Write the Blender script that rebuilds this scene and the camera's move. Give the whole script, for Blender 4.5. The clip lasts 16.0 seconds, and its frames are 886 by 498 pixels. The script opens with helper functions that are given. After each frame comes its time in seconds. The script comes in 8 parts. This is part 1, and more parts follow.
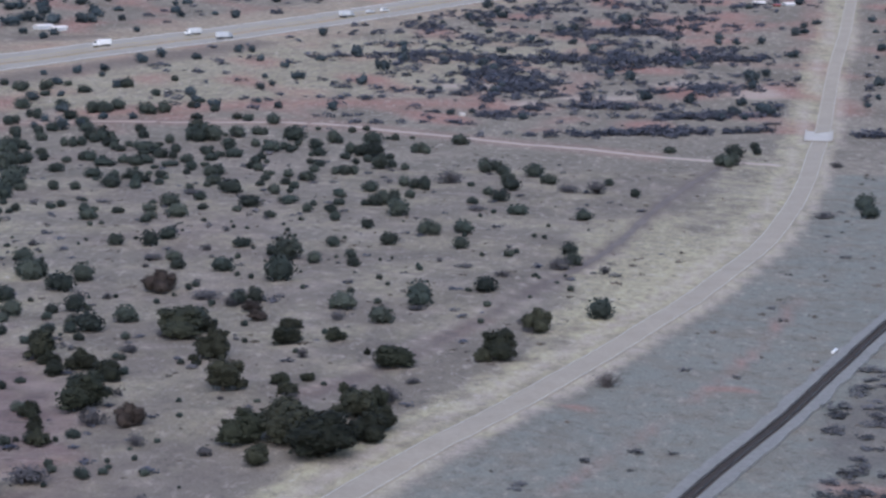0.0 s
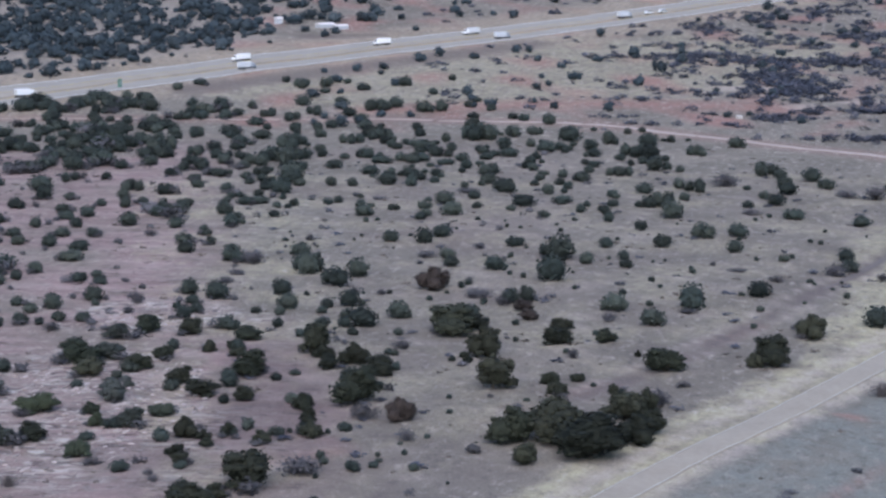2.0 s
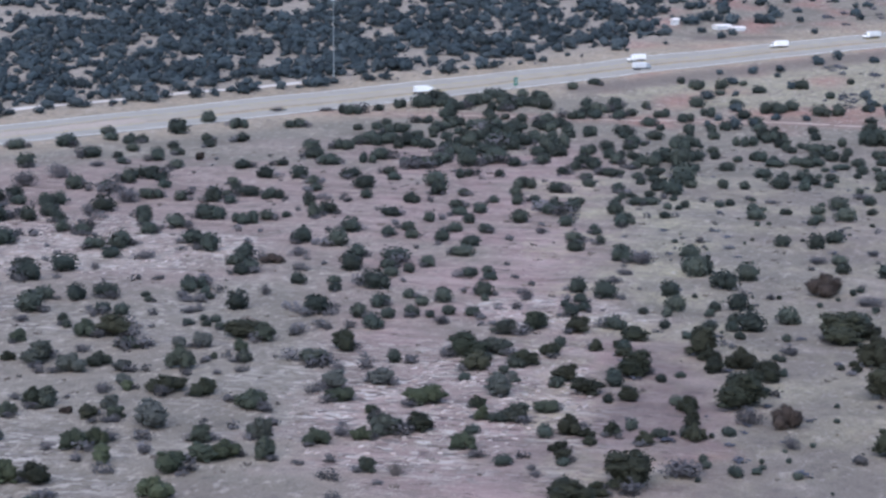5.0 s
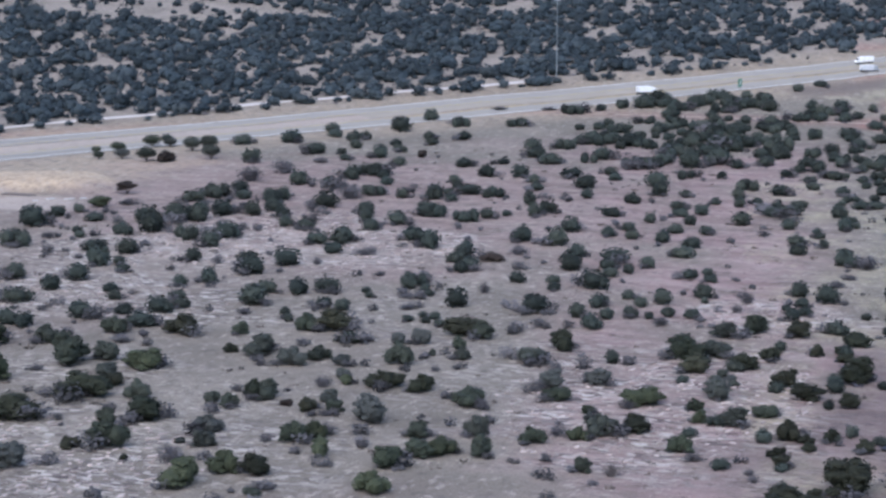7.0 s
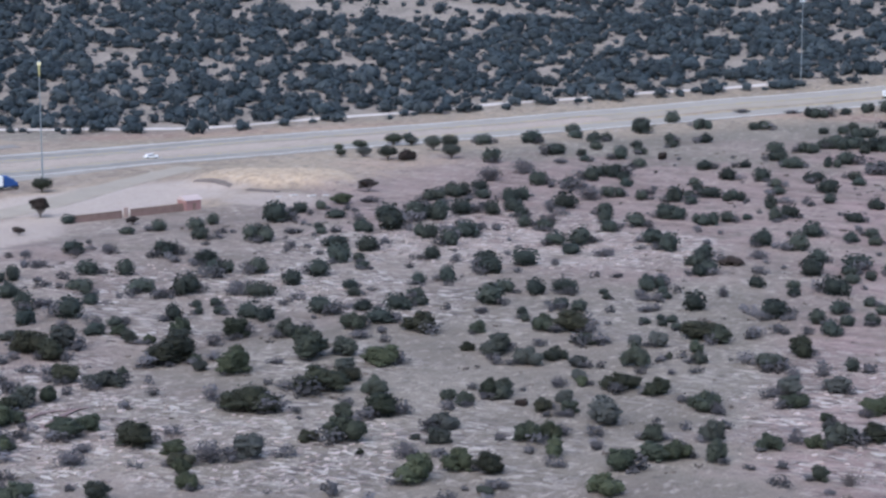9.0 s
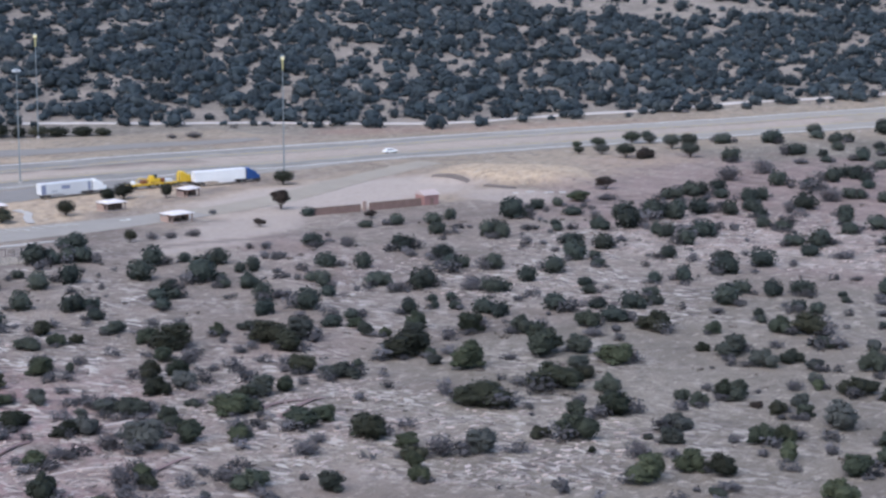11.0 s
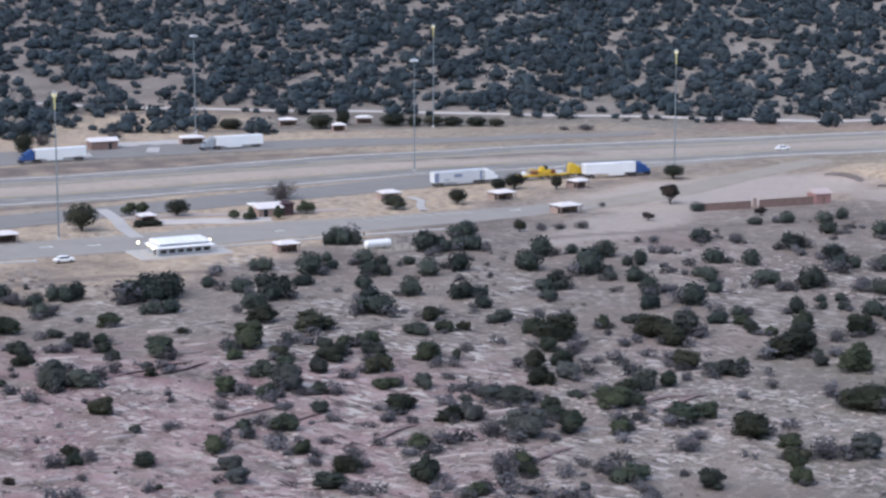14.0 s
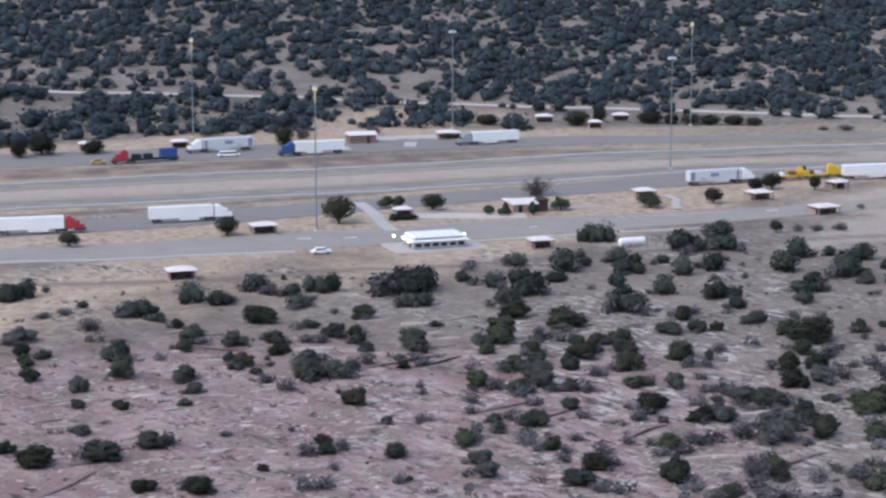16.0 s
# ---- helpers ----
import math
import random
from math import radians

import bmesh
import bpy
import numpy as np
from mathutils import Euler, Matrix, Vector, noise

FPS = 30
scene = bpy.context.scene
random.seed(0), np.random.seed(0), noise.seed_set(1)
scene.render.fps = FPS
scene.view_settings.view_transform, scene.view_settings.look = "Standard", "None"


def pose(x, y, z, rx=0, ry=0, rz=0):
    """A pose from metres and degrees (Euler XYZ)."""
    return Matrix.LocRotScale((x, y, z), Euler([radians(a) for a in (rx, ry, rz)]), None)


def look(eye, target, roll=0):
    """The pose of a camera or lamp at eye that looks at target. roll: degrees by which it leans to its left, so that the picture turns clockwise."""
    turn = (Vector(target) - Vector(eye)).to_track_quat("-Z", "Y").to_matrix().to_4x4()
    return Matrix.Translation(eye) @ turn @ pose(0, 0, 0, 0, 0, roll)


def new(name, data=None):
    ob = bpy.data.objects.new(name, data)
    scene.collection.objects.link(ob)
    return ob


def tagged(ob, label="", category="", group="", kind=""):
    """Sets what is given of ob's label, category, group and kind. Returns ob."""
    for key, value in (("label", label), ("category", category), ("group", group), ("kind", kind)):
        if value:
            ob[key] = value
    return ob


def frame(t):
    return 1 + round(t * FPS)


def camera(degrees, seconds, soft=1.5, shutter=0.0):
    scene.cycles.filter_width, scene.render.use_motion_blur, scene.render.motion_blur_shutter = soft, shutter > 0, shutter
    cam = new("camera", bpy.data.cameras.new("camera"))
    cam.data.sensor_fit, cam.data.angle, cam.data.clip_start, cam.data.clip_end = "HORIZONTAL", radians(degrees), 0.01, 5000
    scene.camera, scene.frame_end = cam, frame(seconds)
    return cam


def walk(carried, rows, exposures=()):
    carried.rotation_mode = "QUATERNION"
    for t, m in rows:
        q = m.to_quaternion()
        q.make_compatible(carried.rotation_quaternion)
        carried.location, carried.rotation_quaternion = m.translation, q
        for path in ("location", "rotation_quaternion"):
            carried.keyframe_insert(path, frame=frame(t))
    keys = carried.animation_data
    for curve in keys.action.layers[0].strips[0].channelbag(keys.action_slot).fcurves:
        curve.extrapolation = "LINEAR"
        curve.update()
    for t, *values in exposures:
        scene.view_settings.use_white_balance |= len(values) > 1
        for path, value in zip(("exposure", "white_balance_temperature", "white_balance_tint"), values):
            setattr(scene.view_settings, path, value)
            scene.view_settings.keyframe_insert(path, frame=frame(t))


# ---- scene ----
cam = camera(23.586, 16.0, soft=2.6)
EYE = 87.0
# the drone hovers and pans to its left: seconds, yaw, pitch, roll
ROWS = [
    (0.0, 0.0, -9.829, 0.005), (0.5, 1.827, -9.826, 0.03), (1.0, 3.675, -9.823, 0.01), (1.5, 5.540, -9.822, 0.02),
    (2.0, 7.460, -9.812, 0.02), (2.5, 9.272, -9.799, 0.03), (3.0, 11.179, -9.798, 0.01), (3.5, 13.092, -9.792, 0.02),
    (4.0, 14.990, -9.800, 0.03), (4.2, 15.689, -9.796, 0.03), (6.3, 21.805, -9.795, 0.0), (6.5, 22.468, -9.794, 0.0), (7.0, 24.111, -9.800, 0.01), (7.5, 25.774, -9.797, 0.03),
    (8.0, 27.489, -9.784, 0.02), (8.5, 29.114, -9.771, 0.03), (9.0, 30.620, -9.776, 0.05), (9.2, 31.224, -9.785, 0.05), (11.3, 38.140, -9.868, 0.04), (11.5, 38.856, -9.879, 0.04),
    (12.0, 40.584, -9.905, 0.03), (12.5, 42.302, -9.937, 0.03), (13.0, 44.072, -9.965, 0.03), (13.5, 45.883, -9.995, 0.02),
    (14.0, 47.679, -10.022, 0.01), (14.5, 49.441, -10.045, 0.02), (15.0, 51.159, -10.072, 0.02), (15.5, 52.887, -10.100, 0.05),
    (16.0, 54.620, -10.106, 0.06),
]
walk(cam, [(t, pose(0, 0, EYE, 90 + pitch, roll, yaw)) for t, yaw, pitch, roll in ROWS], [(0, 0.66, 6030, 13), (2, 0.81, 5950, 12), (3.5, 0.98, 5910, 11.5), (9, 0.99, 6060, 12), (12.5, 0.85, 6200, 12), (15, 0.79, 6220, 12), (16, 0.72, 6240, 12)])

# ---- light: an overcast evening ----
world = bpy.data.worlds.new("overcast_sky")
scene.world = world
world.use_nodes = True
wn = world.node_tree
sky = wn.nodes.new("ShaderNodeTexSky")
sky.sky_type = "NISHITA"
sky.sun_disc = False
sky.sun_elevation, sky.sun_rotation = radians(38), radians(200)
sky.air_density, sky.dust_density, sky.ozone_density = 1.0, 1.5, 1.5
wn.links.new(sky.outputs[0], wn.nodes["Background"].inputs[0])
wn.nodes["Background"].inputs[1].default_value = 0.13
sun = new("sun", bpy.data.lights.new("sun", "SUN"))
sun.data.energy, sun.data.angle, sun.data.color = 1.1, radians(50), (1.0, 0.96, 0.95)
sun.matrix_world = look((0, 0, 400), (-120, 260, 0))


# ---- helpers of the scene ----
def material(name, colour, rough=0.9, metal=0.0, vary=0.25, scale=1.0, bump=0.3, per="noise", detail=6.0, spec=0.25, other=None):
    """A matt material whose colour varies at two scales; per: 'object' or 'island' adds a shift of its own to each piece."""
    m = bpy.data.materials.new(name)
    m.use_nodes = True
    n, l = m.node_tree.nodes, m.node_tree.links
    b = n["Principled BSDF"]
    b.inputs["Roughness"].default_value = rough
    b.inputs["Metallic"].default_value = metal
    b.inputs["Specular IOR Level"].default_value = spec
    tc = n.new("ShaderNodeTexCoord")
    fine, broad = n.new("ShaderNodeTexNoise"), n.new("ShaderNodeTexNoise")
    for tex, s in ((fine, scale * 4.0), (broad, scale * 0.35)):
        tex.inputs["Scale"].default_value = s
        tex.inputs["Detail"].default_value = detail
        l.new(tc.outputs["Object"], tex.inputs["Vector"])
    add = n.new("ShaderNodeMath")
    add.operation = "ADD"
    l.new(fine.outputs["Fac"], add.inputs[0])
    l.new(broad.outputs["Fac"], add.inputs[1])
    if per == "object":
        src = n.new("ShaderNodeObjectInfo").outputs["Random"]
    elif per == "tint":
        tint = n.new("ShaderNodeAttribute")
        tint.attribute_name = "tint"
        src = tint.outputs["Fac"]
    elif per == "island":
        src = n.new("ShaderNodeNewGeometry").outputs["Random Per Island"]
    else:
        src = None
    if src:
        a2 = n.new("ShaderNodeMath")
        a2.operation = "MULTIPLY_ADD"
        a2.inputs[1].default_value = 0.8
        l.new(src, a2.inputs[0])
        l.new(add.outputs[0], a2.inputs[2])
        add = a2
    mr = n.new("ShaderNodeMapRange")
    mid = 1.0 + (0.4 if src else 0.0)
    mr.inputs["From Min"].default_value, mr.inputs["From Max"].default_value = mid - 0.5, mid + 0.5
    mr.inputs["To Min"].default_value, mr.inputs["To Max"].default_value = 1 - vary, 1 + vary
    l.new(add.outputs[0], mr.inputs["Value"])
    mul = n.new("ShaderNodeVectorMath")
    mul.operation = "SCALE"
    mul.inputs[0].default_value = colour[:3]
    l.new(mr.outputs[0], mul.inputs["Scale"])
    l.new(mul.outputs[0], b.inputs["Base Color"])
    if other and src:
        # some plants lean to a second hue
        shift = n.new("ShaderNodeMath")
        shift.operation = "FRACT"
        grow = n.new("ShaderNodeMath")
        grow.operation = "MULTIPLY"
        grow.inputs[1].default_value = 7.31
        l.new(src, grow.inputs[0])
        l.new(grow.outputs[0], shift.inputs[0])
        mx = n.new("ShaderNodeMix")
        mx.data_type = "RGBA"
        mx.inputs[6].default_value, mx.inputs[7].default_value = (*colour[:3], 1), (*other[:3], 1)
        bias = n.new("ShaderNodeMath")
        bias.operation = "POWER"
        bias.inputs[1].default_value = 1.6
        l.new(shift.outputs[0], bias.inputs[0])
        l.new(bias.outputs[0], mx.inputs["Factor"])
        l.new(mx.outputs[2], mul.inputs[0])
    if bump:
        bp = n.new("ShaderNodeBump")
        bp.inputs["Strength"].default_value = bump
        bp.inputs["Distance"].default_value = 0.05
        l.new(fine.outputs["Fac"], bp.inputs["Height"])
        l.new(bp.outputs[0], b.inputs["Normal"])
    return m


def glow(name, colour, strength):
    m = bpy.data.materials.new(name)
    m.use_nodes = True
    b = m.node_tree.nodes["Principled BSDF"]
    b.inputs["Base Color"].default_value = (0.35 * colour[0], 0.35 * colour[1], 0.35 * colour[2], 1)
    b.inputs["Emission Color"].default_value = colour
    b.inputs["Emission Strength"].default_value = strength
    return m


def mesh_of(name, verts, faces, mat, smooth=False):
    me = bpy.data.meshes.new(name)
    me.from_pydata([tuple(v) for v in verts], [], [tuple(f) for f in faces])
    me.materials.append(mat)
    if smooth:
        me.polygons.foreach_set("use_smooth", [True] * len(me.polygons))
    me.update()
    return me


def part(name, bm, mat, parent=None, label=""):
    """Links a bmesh as one mesh object under a thing or a part."""
    me = bpy.data.meshes.new(name)
    bm.to_mesh(me)
    bm.free()
    me.materials.append(mat)
    ob = new(name, me)
    if parent:
        ob.parent = parent
    if label:
        tagged(ob, label)
    return ob


def thing(name, m, label, category, group="", kind=""):
    """The Empty at the base of a thing of several parts."""
    ob = new(name)
    ob.empty_display_size = 0.5
    ob.matrix_basis = m
    return tagged(ob, label, category, group, kind)


def box(bm, x, y, z, sx, sy, sz, bevel=0.0, rz=0.0, taper=1.0):
    """A box with its base's middle at (x, y, z)."""
    m = Matrix.Translation((x, y, z + sz / 2)) @ Matrix.Rotation(radians(rz), 4, "Z") @ Matrix.Diagonal((sx, sy, sz, 1))
    vs = bmesh.ops.create_cube(bm, size=1.0, matrix=m)["verts"]
    if taper != 1.0:
        for v in vs:
            if v.co.z > z + sz / 2:
                v.co.x, v.co.y = x + (v.co.x - x) * taper, y + (v.co.y - y) * taper
    if bevel:
        es = list({e for v in vs for e in v.link_edges})
        bmesh.ops.bevel(bm, geom=es, offset=bevel, segments=2, affect="EDGES", profile=0.5)
    return bm


def tube(bm, a, b, r1, r2=None, seg=10):
    """A round bar from a to b."""
    a, b = Vector(a), Vector(b)
    d = b - a
    m = Matrix.Translation((a + b) / 2) @ d.to_track_quat("Z", "Y").to_matrix().to_4x4()
    bmesh.ops.create_cone(bm, cap_ends=True, segments=seg, radius1=r1, radius2=r1 if r2 is None else r2, depth=d.length, matrix=m)
    return bm


# ---- the lie of the land ----
def spline(points, step=4.0):
    """A smooth line through points, at even steps."""
    p = np.array(points, float)
    p = np.vstack([2 * p[0] - p[1], p, 2 * p[-1] - p[-2]])
    out = []
    for i in range(1, len(p) - 2):
        a, b, c, d = p[i - 1:i + 3]
        n = max(2, int(np.linalg.norm(c - b) / step))
        for s in np.arange(n) / n:
            out.append(0.5 * (2 * b + (c - a) * s + (2 * a - 5 * b + 4 * c - d) * s * s + (3 * b - a - 3 * c + d) * s ** 3))
    out.append(p[-2])
    return np.array(out)


def side(line, offset):
    """The line moved sideways, to its left."""
    d = np.gradient(line, axis=0)
    d /= np.linalg.norm(d, axis=1)[:, None]
    return line + np.stack([-d[:, 1], d[:, 0]], 1) * (np.asarray(offset)[..., None] if np.ndim(offset) else offset)


ROAD = spline([(-48, 222), (-31, 258), (-16.1, 292.7), (-1.7, 323.3), (11.1, 348.1), (21.9, 371.1), (34.4, 399.6), (48.9, 432.7), (65.1, 475), (77.9, 511), (93, 565), (108.2, 628.5), (119, 680), (127.5, 717), (144.4, 800), (164, 892), (182, 970), (203, 1068), (250, 1290)])
for _ in range(3):
    ROAD[3:-3] = sum(ROAD[3 + k:len(ROAD) - 3 + k] for k in range(-3, 4)) / 7
RAIL = spline([(-20, 168), (10, 236), (36.8, 296.1), (44.4, 312.7), (58.3, 342.3), (73.5, 378), (88, 411), (125, 492), (165, 590), (215, 720)])
DIRT = spline([(-470, 560), (-395, 640), (-330, 706), (-290, 730), (-247, 738), (-194, 745), (-120, 755), (-48, 754), (-18.5, 734.4), (3.1, 718.6), (21.9, 705.6), (40, 691.4), (57.4, 677.6), (82.5, 661), (104, 648)])
OLDTRACK = spline([(92, 665), (68.7, 599.7), (54.6, 553.4), (39.1, 497.4), (21.7, 454.6), (8.7, 421.1), (-0.4, 399.6), (-13.5, 371), (-24, 352)])
MEDIAN = spline([(-585, 20), (-560, 130), (-531, 238), (-515, 292), (-501, 340), (-478, 426), (-456, 478), (-421, 553), (-388, 614), (-350, 678), (-308, 740), (-245, 820), (-182, 895), (-112, 965), (-58, 1020), (0, 1085), (70, 1165), (200, 1290)])
FRONTAGE = spline([(-900, 200), (-753, 328), (-711, 376), (-680, 409), (-632, 449), (-585, 493), (-510, 556), (-461, 592), (-437, 628), (-404, 680), (-372, 728), (-325, 784), (-270, 850), (-215, 925), (-160, 1000)])
TRUCKLOT = spline([(-560, 60), (-505, 130), (-484, 190), (-475, 225), (-467, 265), (-462, 300), (-457, 335), (-448, 392), (-438, 440), (-428, 480), (-413, 530), (-392, 580)])
CARLOT = spline([(-500, 90), (-466, 150), (-445, 200), (-434, 232), (-423, 268), (-417, 290), (-409, 320), (-401, 345), (-391, 377), (-386, 408), (-386, 440), (-394, 480), (-398, 520)])
FARLOT = spline([(-660, 90), (-628, 190), (-600, 268), (-580, 325), (-562, 378), (-545, 415), (-520, 455), (-497, 495), (-478, 530)])

TWOTRACK = [(-432, 150), (-406, 196), (-397, 216), (-391, 233), (-385, 254), (-377, 272), (-374, 289), (-370, 307), (-363, 328), (-360.7, 343), (-354.8, 367), (-345, 389), (-341, 403), (-335, 422), (-328, 441), (-320, 462), (-313, 478), (-307, 490), (-294, 512)]
# bare rock: x, y and half sizes
ROCKY = [(-255, 170, 55, 40), (-300, 150, 45, 30), (-205, 262, 42, 24), (-228, 240, 26, 34), (-110, 335, 24, 38), (-112, 410, 16, 12), (-240, 448, 40, 26), (-272, 428, 26, 20), (-262, 482, 22, 12), (-175, 258, 14, 12), (-262, 372, 40, 18)]


def rise(x, y):
    """Height of the land: level by the road, then a long slope up to the far woods."""
    r = np.hypot(x, y)
    d = r - 770
    up = 0.085 * (np.sqrt(d * d + 3600) + d) / 2
    return np.where(up > 45, 45 + 30 * np.tanh((up - 45) / 30), up)


def waves(x, y, scale, seed):
    """Cheap smooth noise in -1..1."""
    rng = np.random.default_rng(seed)
    v = np.zeros_like(np.asarray(x, float))
    for k in range(7):
        a, f, ph = rng.uniform(0, 6.283), rng.uniform(0.6, 1.9) / scale, rng.uniform(0, 6.283)
        v = v + np.sin((x * math.cos(a) + y * math.sin(a)) * f * 6.283 + ph + 1.3 * np.sin((x * math.sin(a) - y * math.cos(a)) * f * 3.1 + ph * 2))
    return v / 4.0


def near(x, y, line, reach):
    """1 on the line, 0 beyond its reach."""
    p = line[::2] if (len(line) - 1) % 2 == 0 else np.vstack([line[::2], line[-1:]])
    best = np.full(np.shape(x), 1e9)
    for (ax, ay), (bx, by) in zip(p[:-1], p[1:]):
        dx, dy = bx - ax, by - ay
        t = np.clip(((x - ax) * dx + (y - ay) * dy) / (dx * dx + dy * dy), 0, 1)
        best = np.minimum(best, (x - ax - t * dx) ** 2 + (y - ay - t * dy) ** 2)
    return np.clip(1 - np.sqrt(best) / reach, 0, 1)


def ground_z(x, y):
    """Height of the ground sheet at a place."""
    x, y = np.asarray(x, float), np.asarray(y, float)
    mound = 3.2 * np.exp(-(((x + 358) * 0.9 + (y - 508) * 0.43) / 23) ** 6 - (((x + 358) * -0.43 + (y - 508) * 0.9) / 12.5) ** 6)
    return rise(x, y) + mound + 0.22 * waves(x, y, 60, 3) + 0.10 * waves(x, y, 17, 4)


def gz(x, y):
    return float(ground_z(x, y))


# ---- materials ----
ASPHALT = material("asphalt", (0.242, 0.223, 0.206), 0.85, vary=0.14, scale=0.5, bump=0.15)
OLD_ASPHALT = material("weathered_asphalt", (0.34, 0.296, 0.243), 0.9, vary=0.16, scale=0.3, bump=0.15)
CARRIAGEWAY = material("pale_worn_asphalt", (0.318, 0.291, 0.26), 0.88, vary=0.14, scale=0.35, bump=0.15)
CONCRETE = material("concrete", (0.47, 0.44, 0.41), 0.85, vary=0.12, scale=0.6, bump=0.15)
GRAVEL_PALE = material("pale_dirt", (0.42, 0.347, 0.305), 0.95, vary=0.2, scale=0.5)
GRAVEL_WHITE = material("white_gravel", (0.54, 0.49, 0.45), 0.95, vary=0.15, scale=0.5)
OLD_BED = material("old_roadbed", (0.16, 0.135, 0.125), 0.95, vary=0.35, scale=0.4)
BALLAST = material("ballast", (0.225, 0.22, 0.212), 0.95, vary=0.3, scale=3.0, bump=0.6)
TIE = material("sleeper_wood", (0.06, 0.052, 0.05), 0.9, vary=0.3, scale=2.0)
STEEL = material("rail_steel", (0.12, 0.10, 0.09), 0.5, 0.8, vary=0.2, scale=3.0)
PAINT_WHITE = material("road_paint_white", (0.72, 0.69, 0.64), 0.7, vary=0.15, scale=1.0, bump=0.0)
PAINT_FADED = material("faded_road_paint", (0.5, 0.465, 0.42), 0.8, vary=0.25, scale=1.0, bump=0.0)
PAINT_YELLOW = material("road_paint_yellow", (0.5, 0.38, 0.12), 0.7, vary=0.15, scale=1.0, bump=0.0)
NEEDLES = material("juniper_needles", (0.0195, 0.023, 0.015), 0.85, vary=0.45, scale=0.8, bump=0.0, per="object", other=(0.036, 0.037, 0.024))
NEEDLES_GREY = material("grey_juniper_needles", (0.036, 0.045, 0.030), 0.85, vary=0.45, scale=0.8, bump=0.0, per="object", other=(0.066, 0.07, 0.068))
# far needles: the blue of distance haze is mixed into the leaf colour
NEEDLES_HAZED = material("hazed_woodland_needles", (0.032, 0.045, 0.054), 0.85, vary=0.4, scale=0.3, bump=0.0, per="tint", other=(0.049, 0.062, 0.07))
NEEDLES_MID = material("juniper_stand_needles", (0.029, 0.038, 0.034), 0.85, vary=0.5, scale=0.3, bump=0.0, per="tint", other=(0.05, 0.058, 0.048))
OLIVE_LEAF = material("olive_green_needles", (0.048, 0.057, 0.034), 0.85, vary=0.4, scale=0.8, bump=0.0, per="object")
RUSSET_LEAF = material("russet_foliage", (0.038, 0.029, 0.025), 0.85, vary=0.4, scale=0.8, bump=0.0, per="object")
SAGE = material("grey_sage", (0.088, 0.084, 0.092), 0.9, vary=0.4, scale=1.0, bump=0.0, per="object")
SAGE_FAR = material("grey_brush", (0.072, 0.07, 0.075), 0.9, vary=0.45, scale=0.3, bump=0.0, per="tint", other=(0.12, 0.115, 0.125))
BARK = material("juniper_bark", (0.11, 0.085, 0.07), 0.95, vary=0.3, scale=3.0)
TWIGS = material("bare_twigs", (0.125, 0.11, 0.108), 0.95, vary=0.3, scale=2.0)


